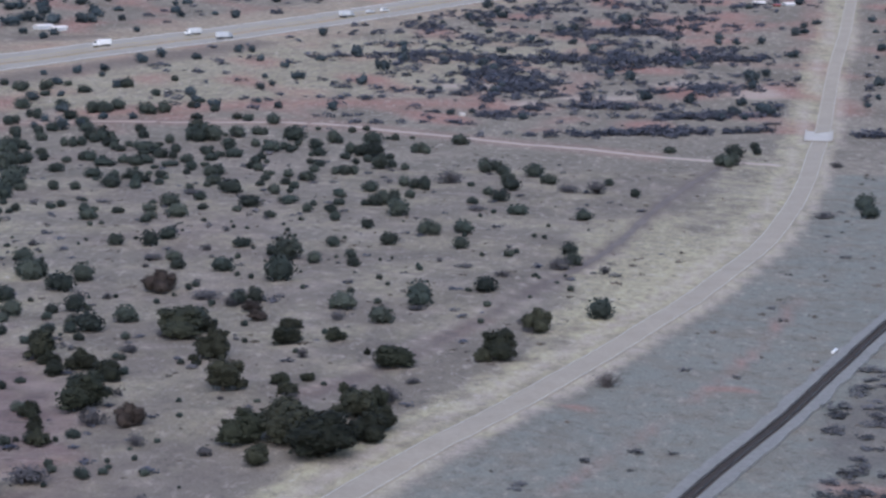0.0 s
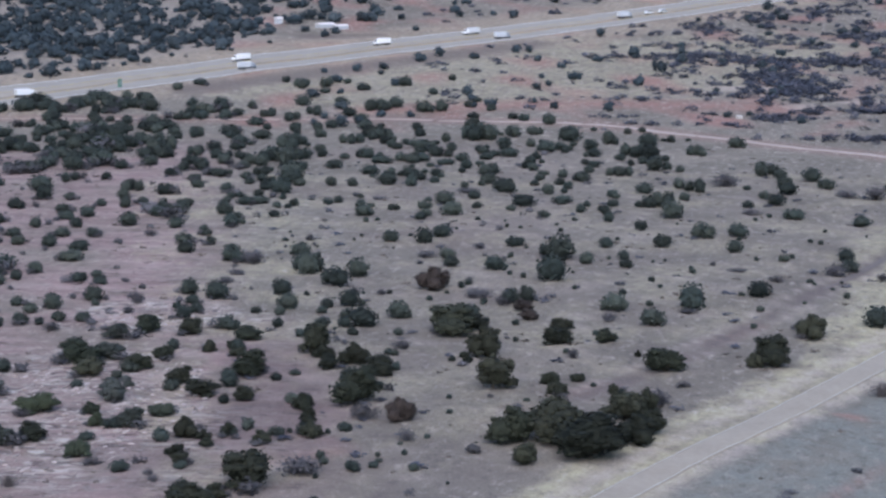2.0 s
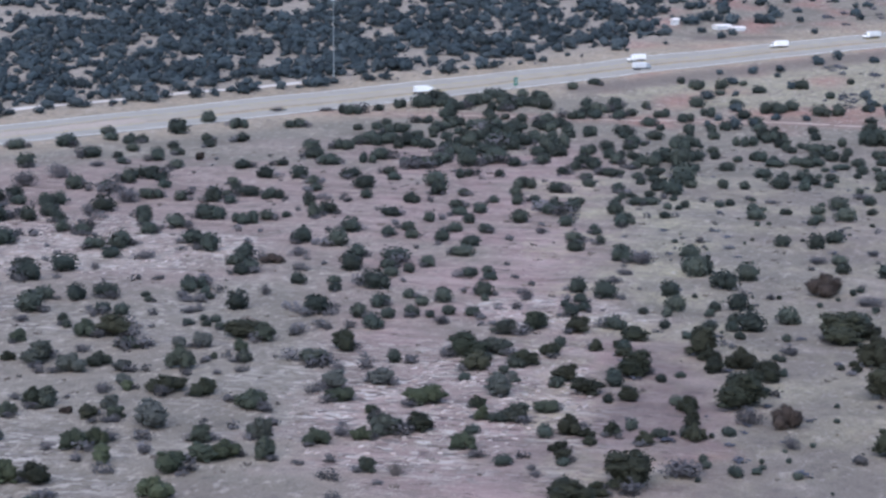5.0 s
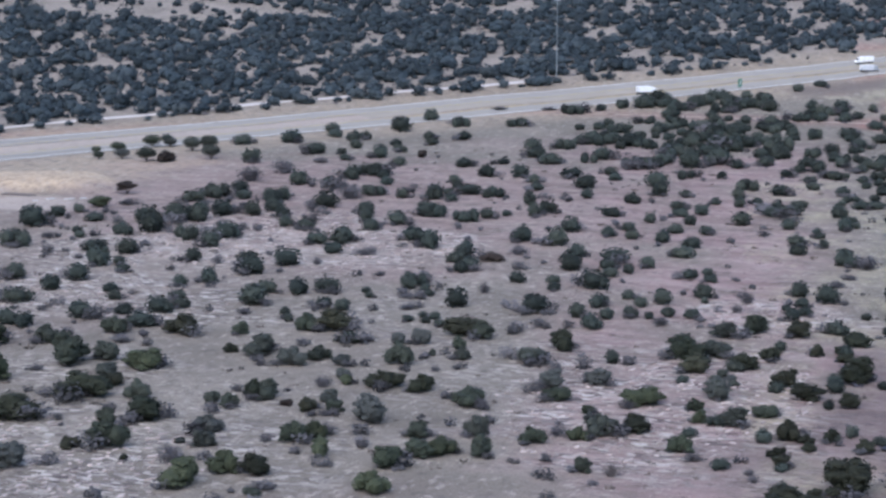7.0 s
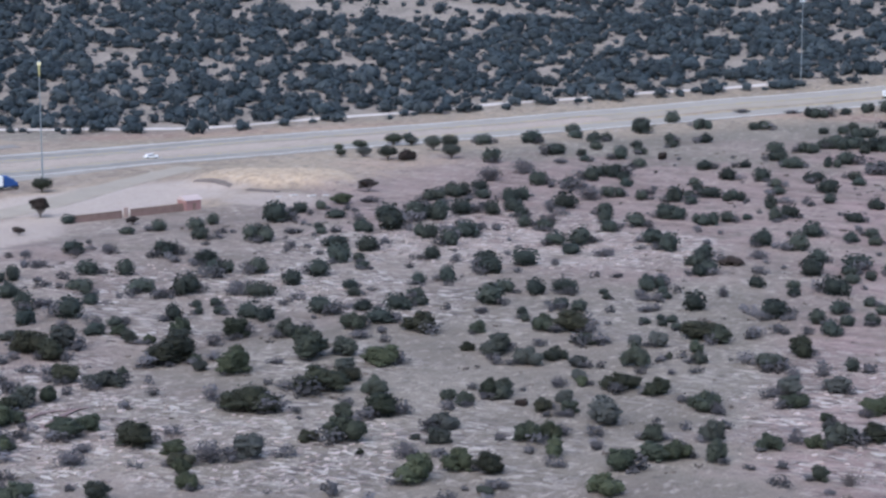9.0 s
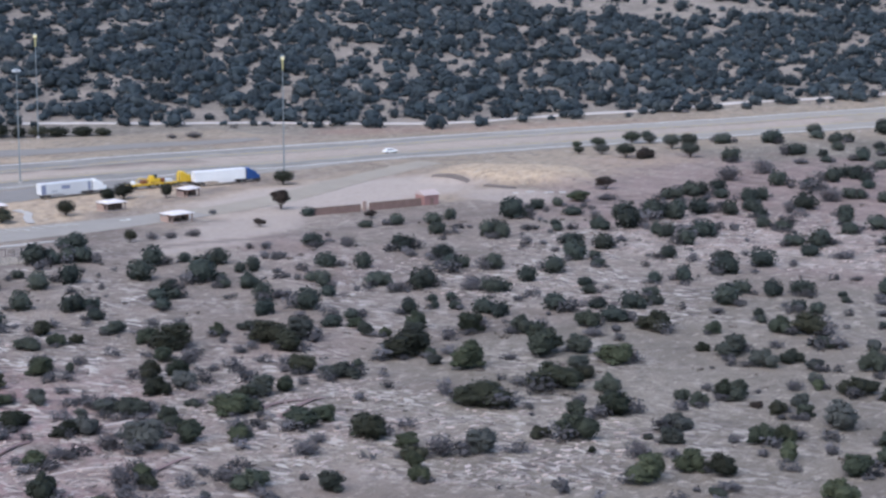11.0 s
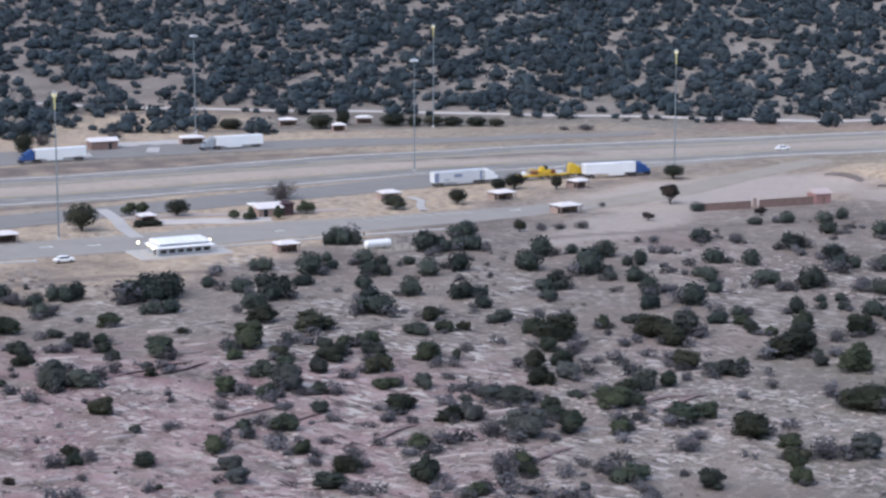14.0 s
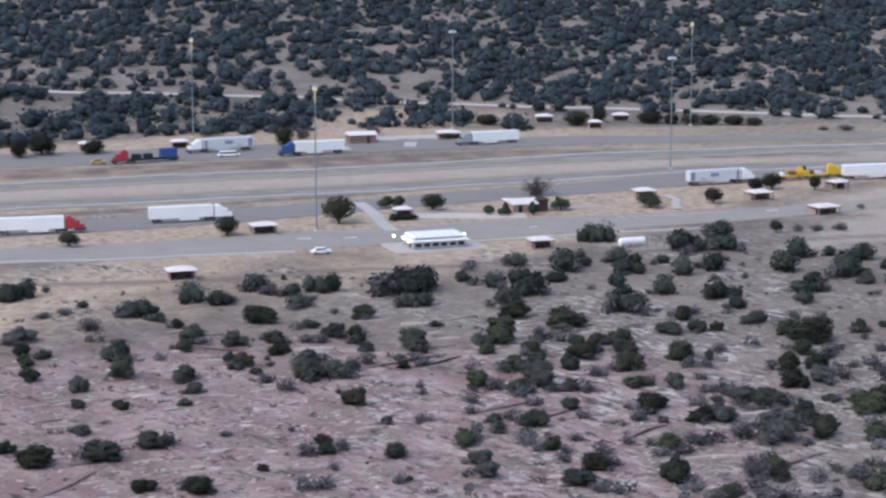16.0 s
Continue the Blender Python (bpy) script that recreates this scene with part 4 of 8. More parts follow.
JUNIPERS += [(-38.1, 358.1, 7.0, 5.7), (-156.6, 324.9, 6.4, 3.1), (-251.7, 258.5, 4.2, 3.2), (-130.2, 337.4, 4.7, 3.3), (-163.8, 324.1, 2.9, 1.8), (-313.9, 182.9, 2.1, 1.3), (-28.2, 362.3, 3.7, 2.4), (-309.7, 190.8, 6.4, 4.1), (-325.7, 162.8, 5.0, 4.0), (-101.2, 350.1, 2.0, 1.2), (-123.6, 342.9, 4.7, 3.0), (-290.1, 221.2, 4.9, 3.1), (-93.0, 353.2, 4.3, 3.3), (-333.7, 148.9, 3.9, 2.4), (-302.6, 206.2, 2.6, 1.5), (-23.9, 365.7, 2.6, 1.5), (-200.8, 306.7, 4.1, 2.4), (-285.8, 230.3, 3.7, 2.8), (-279.1, 238.7, 5.4, 3.4), (-235.8, 281.8, 6.5, 2.8), (-320.1, 181.8, 2.8, 1.8), (-102.7, 353.8, 2.0, 1.2), (-261.7, 260.0, 5.0, 3.5), (-167.2, 329.2, 2.9, 1.8)]
JUNIPERS += [(-292.0, 227.7, 4.1, 2.4), (-321.3, 184.4, 3.7, 2.8), (-59.4, 366.2, 6.0, 3.9), (-307.2, 208.5, 2.5, 1.5), (-243.7, 280.5, 4.8, 3.4), (-82.4, 362.4, 6.1, 4.7), (-260.0, 265.6, 4.1, 3.2), (-325.9, 184.4, 2.7, 1.8), (-206.0, 313.1, 4.0, 2.3), (-8.8, 375.1, 6.6, 4.4), (-238.8, 290.1, 2.2, 1.7), (-110.9, 359.0, 6.2, 3.4), (-343.8, 152.6, 2.9, 2.4), (-291.4, 238.0, 6.6, 3.2), (-69.6, 370.1, 4.3, 2.5), (-276.9, 255.4, 1.8, 2.1), (-280.4, 251.9, 6.0, 3.4), (-228.7, 299.9, 3.1, 1.9), (-338.6, 168.0, 4.9, 4.0), (-103.2, 363.7, 4.4, 3.3), (-303.8, 225.4, 3.3, 2.0), (-161.6, 342.4, 5.6, 4.4), (-299.1, 232.1, 4.0, 2.4), (-171.3, 337.8, 3.8, 2.1)]
JUNIPERS += [(-325.2, 194.4, 4.2, 2.6), (-288.7, 245.8, 4.8, 2.8), (-203.1, 320.5, 6.7, 3.8), (-44.9, 377.1, 2.1, 1.2), (-317.5, 208.4, 2.9, 1.9), (7.1, 379.8, 3.6, 2.7), (-180.0, 334.5, 4.9, 3.5), (-65.6, 374.9, 5.8, 3.9), (-140.8, 354.1, 6.5, 2.9), (-347.3, 157.7, 3.1, 1.9), (10.5, 381.7, 7.4, 5.4), (-314.7, 216.5, 6.7, 4.2), (-152.8, 350.3, 3.3, 2.5), (-269.8, 271.9, 4.1, 2.9), (-233.2, 304.8, 3.0, 1.9), (-177.4, 340.5, 4.5, 2.7), (-45.9, 381.3, 2.0, 1.2), (-338.7, 181.9, 4.1, 1.8), (-216.8, 317.6, 7.9, 5.8), (-351.8, 155.5, 2.8, 2.4), (-115.1, 367.7, 6.8, 4.5), (-72.1, 378.5, 4.2, 2.5), (-42.0, 383.0, 7.0, 5.8), (-309.9, 229.1, 3.2, 2.0)]
JUNIPERS += [(-159.3, 351.1, 1.4, 1.4), (-238.2, 303.3, 9.7, 4.7), (-100.6, 372.6, 4.1, 2.7), (-14.1, 386.2, 1.4, 1.4), (-297.7, 246.6, 3.9, 2.5), (-336.2, 191.2, 4.5, 2.9), (-87.9, 376.8, 2.9, 1.7), (-300.6, 243.7, 3.2, 2.0), (-324.5, 211.0, 3.3, 2.0), (-212.7, 323.4, 5.0, 3.5), (-333.5, 198.2, 4.1, 2.5), (-310.0, 233.4, 6.8, 4.9), (-111.0, 372.0, 5.7, 3.1), (-296.9, 251.4, 4.7, 2.8), (-189.6, 340.0, 6.4, 3.9), (-74.1, 383.0, 7.1, 5.9), (-343.0, 186.0, 5.0, 3.6), (-307.3, 240.4, 2.3, 1.6), (-258.0, 293.2, 5.7, 3.9), (-93.9, 379.5, 3.0, 2.2), (-157.0, 358.1, 3.2, 2.4), (-139.4, 366.3, 5.3, 4.4), (-195.9, 339.6, 3.2, 1.8), (-331.4, 209.9, 3.9, 3.2)]
JUNIPERS += [(-90.0, 382.5, 2.8, 1.7), (-276.2, 280.5, 8.1, 4.6), (-331.1, 214.4, 3.2, 2.0), (-242.3, 312.9, 4.0, 2.3), (-165.6, 359.8, 3.7, 3.0), (-362.3, 160.0, 7.0, 3.0), (-29.7, 395.2, 5.8, 3.4), (-265.0, 295.0, 7.0, 4.6), (-169.9, 358.9, 3.3, 2.0), (-297.2, 263.6, 4.7, 2.6), (-282.2, 280.5, 4.7, 3.4), (-20.6, 397.7, 4.0, 2.6), (-179.2, 355.8, 5.8, 2.0), (-295.6, 269.4, 3.5, 2.4), (-262.5, 301.7, 5.9, 4.6), (-156.6, 368.6, 4.7, 3.6), (-293.7, 272.8, 2.6, 2.0), (-312.7, 250.8, 8.2, 4.0), (-328.0, 231.0, 2.4, 1.2), (-89.0, 391.5, 5.9, 2.6), (-251.6, 314.0, 2.6, 1.8), (-342.5, 211.8, 4.3, 1.6), (-160.5, 369.8, 8.3, 3.7), (-254.9, 312.5, 4.0, 2.6)]
JUNIPERS += [(-231.1, 331.4, 4.7, 3.7), (-248.3, 319.1, 3.9, 2.3), (-277.6, 294.6, 3.6, 2.7), (-357.2, 190.7, 3.1, 1.8), (-240.2, 326.2, 5.2, 4.1), (-114.3, 389.0, 5.5, 3.1), (-50.9, 402.6, 10.7, 5.6), (-350.9, 205.4, 6.0, 3.7), (18.4, 406.6, 6.7, 4.7), (-201.8, 353.9, 3.3, 2.5), (-101.2, 395.3, 5.5, 3.1), (-294.5, 283.4, 4.8, 2.5), (-250.9, 322.9, 4.9, 3.6), (-46.8, 406.2, 5.2, 3.0), (-275.8, 302.3, 4.8, 2.1), (-191.4, 361.7, 5.3, 3.5), (-186.6, 364.3, 7.2, 4.5), (-304.6, 273.9, 4.1, 3.1), (-325.8, 248.5, 6.2, 3.6), (-30.3, 408.8, 4.8, 2.3), (-343.1, 224.6, 4.8, 2.7), (-213.0, 350.7, 7.9, 4.1), (-261.0, 316.5, 3.7, 2.2), (-109.9, 395.7, 5.3, 3.9)]
JUNIPERS += [(-364.2, 190.0, 3.1, 1.8), (-224.6, 344.3, 4.8, 3.5), (-140.8, 386.3, 5.1, 3.5), (-265.2, 314.5, 4.8, 2.7), (-95.1, 400.8, 5.3, 3.1), (-169.2, 376.0, 2.9, 1.7), (-69.6, 406.9, 7.5, 4.4), (-369.0, 188.9, 5.3, 4.0), (-172.7, 377.4, 2.5, 1.6), (-12.3, 416.1, 5.8, 3.8), (-176.8, 377.6, 2.9, 1.5), (-317.7, 270.7, 8.1, 4.6), (-372.7, 188.3, 5.4, 2.5), (-370.6, 192.5, 3.0, 1.8), (-224.1, 353.1, 6.9, 3.2), (-266.9, 322.4, 3.6, 2.1), (-199.0, 368.4, 3.0, 1.8), (-172.4, 381.6, 2.8, 1.7), (31.8, 419.0, 6.6, 4.4), (-49.3, 417.5, 5.0, 3.0), (-244.3, 342.5, 5.4, 3.2), (-63.6, 415.9, 5.2, 3.8), (-347.4, 237.4, 4.7, 2.9), (-175.7, 382.6, 2.4, 1.5)]
JUNIPERS += [(-346.1, 241.0, 4.8, 3.0), (-360.3, 219.5, 4.7, 2.8), (-147.4, 395.6, 4.0, 3.2), (-306.8, 290.5, 4.7, 2.7), (-137.1, 399.8, 3.5, 2.3), (-260.3, 333.1, 4.9, 3.6), (-125.7, 403.7, 3.5, 2.3), (-106.5, 409.4, 4.0, 2.8), (-337.6, 255.8, 6.1, 3.6), (-248.9, 343.1, 5.5, 3.6), (-370.6, 207.7, 6.2, 3.2), (-284.3, 315.9, 5.5, 3.6), (-383.6, 183.2, 2.7, 1.3), (-203.0, 374.3, 2.9, 1.8), (-156.8, 396.7, 6.5, 4.1), (-255.3, 341.8, 3.0, 2.2), (-258.8, 339.6, 2.6, 1.9), (-375.8, 204.7, 8.7, 4.9), (-239.3, 355.2, 7.0, 3.7), (-105.2, 415.3, 3.5, 2.1), (-20.8, 428.7, 6.5, 4.3), (-194.1, 382.9, 3.8, 2.8), (-280.5, 325.2, 7.5, 5.0), (-303.1, 305.5, 4.8, 2.8)]
JUNIPERS += [(-233.6, 361.8, 5.0, 2.4), (-328.6, 278.7, 5.4, 3.1), (-227.5, 366.0, 6.3, 3.7), (-341.5, 263.4, 6.1, 3.8), (-87.7, 422.5, 4.9, 3.8), (-316.8, 293.6, 6.3, 4.3), (-199.0, 383.5, 4.3, 2.4), (-174.3, 396.2, 5.8, 4.4), (-370.4, 224.4, 4.6, 2.8), (-147.4, 407.3, 4.6, 3.3), (-315.3, 297.1, 4.6, 2.7), (-75.5, 427.2, 5.3, 3.7), (-342.3, 266.7, 6.3, 4.8), (-5.0, 434.1, 7.1, 5.7), (-225.3, 371.2, 3.9, 2.3), (-263.7, 345.2, 2.5, 1.8), (-261.2, 348.5, 2.9, 2.2), (-326.7, 288.4, 5.6, 4.4), (-213.6, 380.0, 6.4, 4.6), (-369.5, 231.4, 8.9, 4.8), (-108.1, 423.3, 3.4, 2.1), (-41.8, 435.0, 8.2, 6.6), (-400.2, 175.9, 9.6, 5.5), (-135.7, 415.6, 4.6, 3.5)]
JUNIPERS += [(-362.0, 246.3, 14.0, 5.5), (-294.3, 326.4, 5.1, 4.2), (-380.9, 221.7, 6.4, 3.8), (-353.4, 264.4, 5.9, 3.3), (-311.7, 312.6, 4.7, 2.7), (-362.5, 252.4, 6.4, 4.9), (-104.3, 429.5, 5.7, 4.4), (-309.7, 315.6, 4.4, 2.6), (-285.9, 337.8, 4.0, 2.6), (-144.5, 418.5, 3.6, 2.2), (-195.1, 397.6, 2.5, 1.4), (-230.9, 378.6, 3.8, 2.3), (-129.5, 424.3, 4.7, 3.4), (-339.1, 286.0, 5.3, 3.1), (-184.3, 404.3, 2.9, 1.7), (-243.2, 373.4, 3.8, 2.3), (-259.8, 362.3, 6.5, 3.6), (-19.6, 445.5, 1.8, 1.4), (-354.4, 271.7, 6.0, 3.8), (-91.8, 437.2, 4.8, 3.8), (-210.6, 394.3, 6.0, 3.8), (-216.5, 391.4, 4.7, 3.4), (9.2, 447.8, 5.8, 3.6), (-350.8, 278.7, 5.3, 2.7)]
JUNIPERS += [(-363.1, 262.9, 3.9, 2.5), (-111.7, 434.3, 5.3, 3.8), (-198.2, 402.6, 2.4, 1.4), (-205.8, 399.4, 5.3, 3.4), (-274.7, 356.1, 7.4, 5.2), (-385.8, 231.6, 1.6, 1.4), (-161.8, 420.7, 3.4, 2.0), (-187.8, 410.3, 2.8, 1.7), (-305.1, 334.0, 5.3, 3.9), (-317.9, 322.4, 4.4, 2.6), (-293.5, 345.3, 3.9, 2.6), (-154.7, 426.2, 6.7, 4.6), (-285.4, 353.2, 6.7, 3.2), (-310.3, 331.8, 3.5, 2.0), (-249.1, 381.0, 3.7, 2.3), (-82.2, 448.0, 6.7, 4.6), (-192.6, 412.8, 8.6, 4.1), (-340.4, 305.5, 5.9, 4.2), (-346.8, 298.7, 3.5, 2.7), (-349.8, 296.8, 5.8, 3.4), (-172.4, 425.3, 4.3, 2.8), (-165.4, 428.1, 3.3, 2.0), (-238.7, 392.4, 4.3, 2.8), (-298.6, 349.3, 6.8, 2.6)]
JUNIPERS += [(-262.3, 377.6, 5.4, 3.5), (-234.2, 397.3, 4.9, 4.0), (-360.3, 287.9, 7.4, 5.1), (-35.8, 460.0, 7.6, 5.8), (-319.2, 334.2, 7.6, 6.3), (-133.6, 442.7, 3.3, 2.0), (-316.6, 337.3, 3.4, 2.0), (-340.1, 314.5, 5.8, 4.7), (-374.3, 273.4, 2.5, 1.9), (-370.3, 282.6, 5.5, 3.3), (-331.3, 327.7, 7.7, 4.7), (-360.9, 294.9, 3.6, 2.3), (-79.3, 459.5, 6.1, 4.5), (-139.7, 445.2, 4.4, 2.4), (-155.8, 439.8, 4.1, 2.5), (-356.0, 305.5, 3.4, 2.7), (-263.2, 390.1, 7.0, 4.1), (-353.2, 311.1, 3.9, 1.9), (-136.8, 450.7, 3.2, 2.0), (-230.8, 410.9, 7.0, 4.8), (-153.7, 445.6, 3.4, 2.6), (-189.3, 432.8, 4.8, 2.8), (-283.5, 378.1, 9.0, 4.3), (-318.3, 349.6, 8.4, 4.8)]
JUNIPERS += [(-90.4, 464.2, 11.2, 5.4), (-361.6, 305.1, 5.8, 3.4), (-276.7, 385.0, 5.7, 4.1), (-167.0, 443.8, 6.2, 4.8), (-300.2, 367.1, 5.1, 3.9), (-49.7, 471.7, 5.9, 3.6), (-188.3, 435.9, 6.1, 3.5), (-307.7, 363.0, 6.3, 3.6), (-369.2, 300.5, 3.5, 2.3), (-160.2, 449.5, 4.0, 2.5), (-60.3, 474.1, 4.4, 2.7), (-259.3, 401.8, 3.7, 2.1), (-93.3, 469.3, 4.9, 3.5), (-20.4, 478.1, 3.5, 2.4), (-152.4, 454.6, 4.0, 2.9), (30.0, 480.0, 5.0, 3.2), (-228.8, 423.2, 7.2, 4.4), (-37.6, 480.0, 5.0, 2.9), (-237.0, 419.4, 5.8, 3.7), (-330.4, 351.6, 5.8, 4.2), (-341.6, 341.6, 6.4, 4.9), (-29.5, 482.7, 4.1, 3.0), (-195.2, 443.4, 4.8, 2.8), (-338.3, 348.5, 3.5, 2.5)]
JUNIPERS += [(-293.2, 387.8, 5.9, 3.7), (-161.8, 459.5, 7.3, 3.5), (-268.7, 406.3, 6.5, 5.0), (-264.9, 409.1, 3.6, 2.1), (-363.3, 325.3, 7.3, 5.3), (-360.2, 328.7, 9.1, 6.2), (-111.9, 475.0, 8.8, 4.5), (-21.6, 488.6, 3.4, 2.4), (-36.2, 488.2, 8.1, 6.3), (-62.7, 485.6, 4.4, 2.7), (-195.7, 449.4, 6.1, 3.5), (-357.8, 335.1, 6.6, 4.1), (-251.9, 420.6, 4.4, 3.3), (15.4, 490.4, 2.7, 2.0), (-171.8, 460.6, 5.1, 3.5), (-148.4, 470.8, 6.0, 2.8), (-97.4, 484.3, 4.9, 3.6), (-39.7, 492.4, 4.9, 2.9), (-362.9, 336.0, 5.2, 3.0), (29.7, 494.0, 4.9, 3.2), (-226.2, 442.2, 5.4, 3.1), (-383.6, 316.9, 9.9, 5.1), (-308.0, 393.1, 9.1, 6.4), (-114.8, 487.2, 4.6, 2.1)]
JUNIPERS += [(-270.7, 421.4, 6.1, 3.9), (-124.8, 485.3, 4.7, 2.9), (4.2, 501.7, 4.6, 3.4), (-200.4, 461.8, 4.0, 2.3), (-26.4, 504.1, 4.3, 2.9), (-209.1, 459.7, 6.2, 4.7), (-329.7, 384.0, 6.2, 3.4), (-279.9, 422.2, 7.7, 3.1), (-150.9, 483.5, 5.3, 3.1), (-48.3, 504.4, 5.6, 2.6), (-12.9, 507.5, 5.3, 3.4), (-373.4, 344.1, 5.1, 2.9), (-181.9, 474.4, 6.2, 4.7), (-372.2, 346.5, 6.6, 4.1), (-258.2, 439.1, 5.6, 4.0), (-70.8, 505.1, 5.3, 4.0), (-230.7, 455.5, 7.8, 4.8), (-236.2, 452.8, 6.3, 3.4), (-121.8, 496.0, 2.8, 2.4), (-79.3, 506.6, 5.0, 2.9), (-191.9, 476.3, 5.7, 4.5), (-129.1, 497.5, 4.7, 2.8), (-159.7, 488.9, 4.4, 3.2), (-217.0, 467.0, 6.3, 4.0)]
JUNIPERS += [(-168.4, 490.4, 4.1, 2.7), (-301.5, 421.9, 9.6, 5.4), (-67.3, 515.0, 5.8, 3.2), (-268.0, 446.5, 9.0, 5.4), (-260.7, 451.8, 7.4, 4.6), (-4.5, 521.6, 8.7, 5.7), (-315.6, 415.3, 5.5, 3.2), (-175.2, 491.7, 4.5, 3.0), (5.1, 523.4, 5.8, 3.8), (-126.2, 509.7, 3.1, 1.8), (-293.9, 436.8, 3.4, 1.9), (-153.7, 504.5, 4.3, 2.5), (-185.9, 494.1, 5.6, 4.1), (-161.4, 503.2, 4.9, 2.8), (-232.5, 474.7, 4.8, 3.5), (-286.6, 445.0, 5.6, 3.9), (-173.2, 501.7, 4.1, 2.6), (-248.3, 470.1, 5.0, 3.1), (-19.2, 531.6, 4.0, 2.8), (-336.5, 412.6, 4.3, 2.2), (-283.2, 451.5, 7.3, 5.6), (-128.8, 517.3, 3.0, 1.7), (-299.4, 443.7, 3.3, 1.9), (-332.6, 420.1, 5.0, 3.4)]
JUNIPERS += [(-325.4, 426.3, 5.5, 3.2), (-255.2, 471.8, 4.3, 3.4), (-123.5, 524.1, 4.9, 4.1), (-136.9, 521.5, 5.1, 2.8), (-231.2, 487.3, 6.7, 3.7), (-121.8, 528.5, 2.9, 1.8), (-162.3, 518.1, 4.1, 2.9), (-28.0, 543.1, 3.2, 2.8), (-217.1, 498.6, 8.5, 4.3), (-172.3, 516.1, 4.1, 3.2), (-327.1, 435.5, 4.1, 3.2), (-150.3, 523.7, 5.8, 3.7), (-240.8, 489.2, 4.8, 3.5), (36.6, 544.5, 5.5, 3.2), (-314.7, 446.9, 7.2, 5.8), (-213.8, 506.3, 5.2, 2.9), (-359.3, 416.7, 4.2, 2.6), (-283.9, 471.7, 12.1, 6.5), (-11.7, 550.5, 6.9, 4.9), (-293.3, 466.3, 6.9, 4.4), (-124.4, 536.8, 2.8, 1.8), (-203.5, 512.8, 4.5, 4.2), (-226.7, 503.8, 5.2, 3.8), (-263.7, 485.7, 4.3, 3.4)]
JUNIPERS += [(-229.6, 502.9, 6.3, 4.4), (-76.6, 547.8, 3.8, 2.1), (-184.9, 521.4, 5.2, 2.9), (-92.5, 545.5, 5.6, 3.5), (-305.5, 461.3, 7.0, 2.3), (-210.7, 511.9, 3.1, 1.8), (-70.3, 550.3, 6.3, 3.9), (19.6, 555.0, 6.0, 3.2), (-168.3, 529.2, 4.5, 2.7), (-272.0, 484.9, 5.3, 4.1), (-29.4, 556.5, 3.2, 2.8), (-279.8, 482.1, 7.0, 4.4), (-202.2, 519.8, 5.3, 4.1), (-129.1, 542.9, 4.9, 4.1), (-246.7, 500.6, 5.3, 3.6), (111.4, 547.1, 5.5, 4.1), (-143.5, 540.6, 10.6, 4.4), (-35.9, 558.2, 3.5, 2.7), (-164.4, 534.9, 4.6, 3.3), (-318.4, 462.6, 5.0, 3.3), (-54.8, 559.1, 3.2, 1.8), (-269.9, 493.3, 6.4, 3.9), (-86.3, 556.3, 3.6, 2.1), (-130.9, 549.5, 4.7, 3.0)]
JUNIPERS += [(-151.3, 545.2, 3.7, 2.4), (-317.0, 470.8, 3.6, 2.7), (-173.2, 541.5, 4.5, 2.7), (-51.8, 567.0, 7.2, 3.3), (-261.1, 505.9, 8.0, 4.5), (-28.2, 569.0, 3.3, 2.4), (-16.0, 570.9, 10.9, 6.1), (-211.9, 531.4, 4.5, 4.3), (7.9, 572.1, 3.7, 2.1), (-158.4, 551.0, 4.1, 3.2), (113.0, 562.3, 5.1, 3.7), (-74.1, 569.0, 6.3, 3.9), (-42.3, 572.8, 6.6, 2.5), (-127.9, 560.4, 5.1, 2.8), (-143.0, 557.0, 3.7, 2.2), (-187.2, 545.6, 5.2, 3.4), (-165.8, 552.5, 3.7, 2.2), (-124.7, 563.5, 6.7, 2.2), (-155.2, 556.5, 3.6, 2.4), (114.0, 566.4, 5.5, 4.2), (15.7, 577.8, 6.3, 3.4), (-234.2, 529.3, 4.2, 2.3), (-278.8, 509.8, 9.3, 6.2), (-239.8, 530.9, 6.4, 4.7)]
JUNIPERS += [(-299.4, 500.7, 7.5, 3.8), (-202.1, 549.6, 4.2, 2.8), (-249.6, 529.8, 4.5, 3.1), (-288.9, 510.2, 5.5, 3.1), (53.6, 584.3, 3.4, 2.8), (-226.9, 541.5, 8.3, 6.3), (-163.6, 565.9, 4.1, 3.2), (-258.9, 529.2, 8.4, 5.7), (12.9, 590.0, 4.6, 2.5), (-239.7, 539.4, 4.1, 2.3), (-177.9, 563.0, 4.2, 2.2), (-298.8, 510.5, 9.5, 4.1), (-185.0, 562.0, 5.7, 4.5), (-47.5, 589.9, 4.2, 3.2), (-235.4, 544.6, 7.7, 3.2), (-122.6, 582.8, 7.3, 4.8), (-20.7, 595.7, 5.8, 3.2), (-60.1, 593.8, 7.0, 4.5), (-154.7, 576.9, 6.2, 3.5), (19.5, 598.1, 6.6, 3.9), (-138.3, 584.2, 4.7, 2.9), (-297.6, 523.1, 5.5, 3.1), (-5.5, 601.9, 8.6, 6.5), (-221.2, 559.9, 4.7, 2.8)]
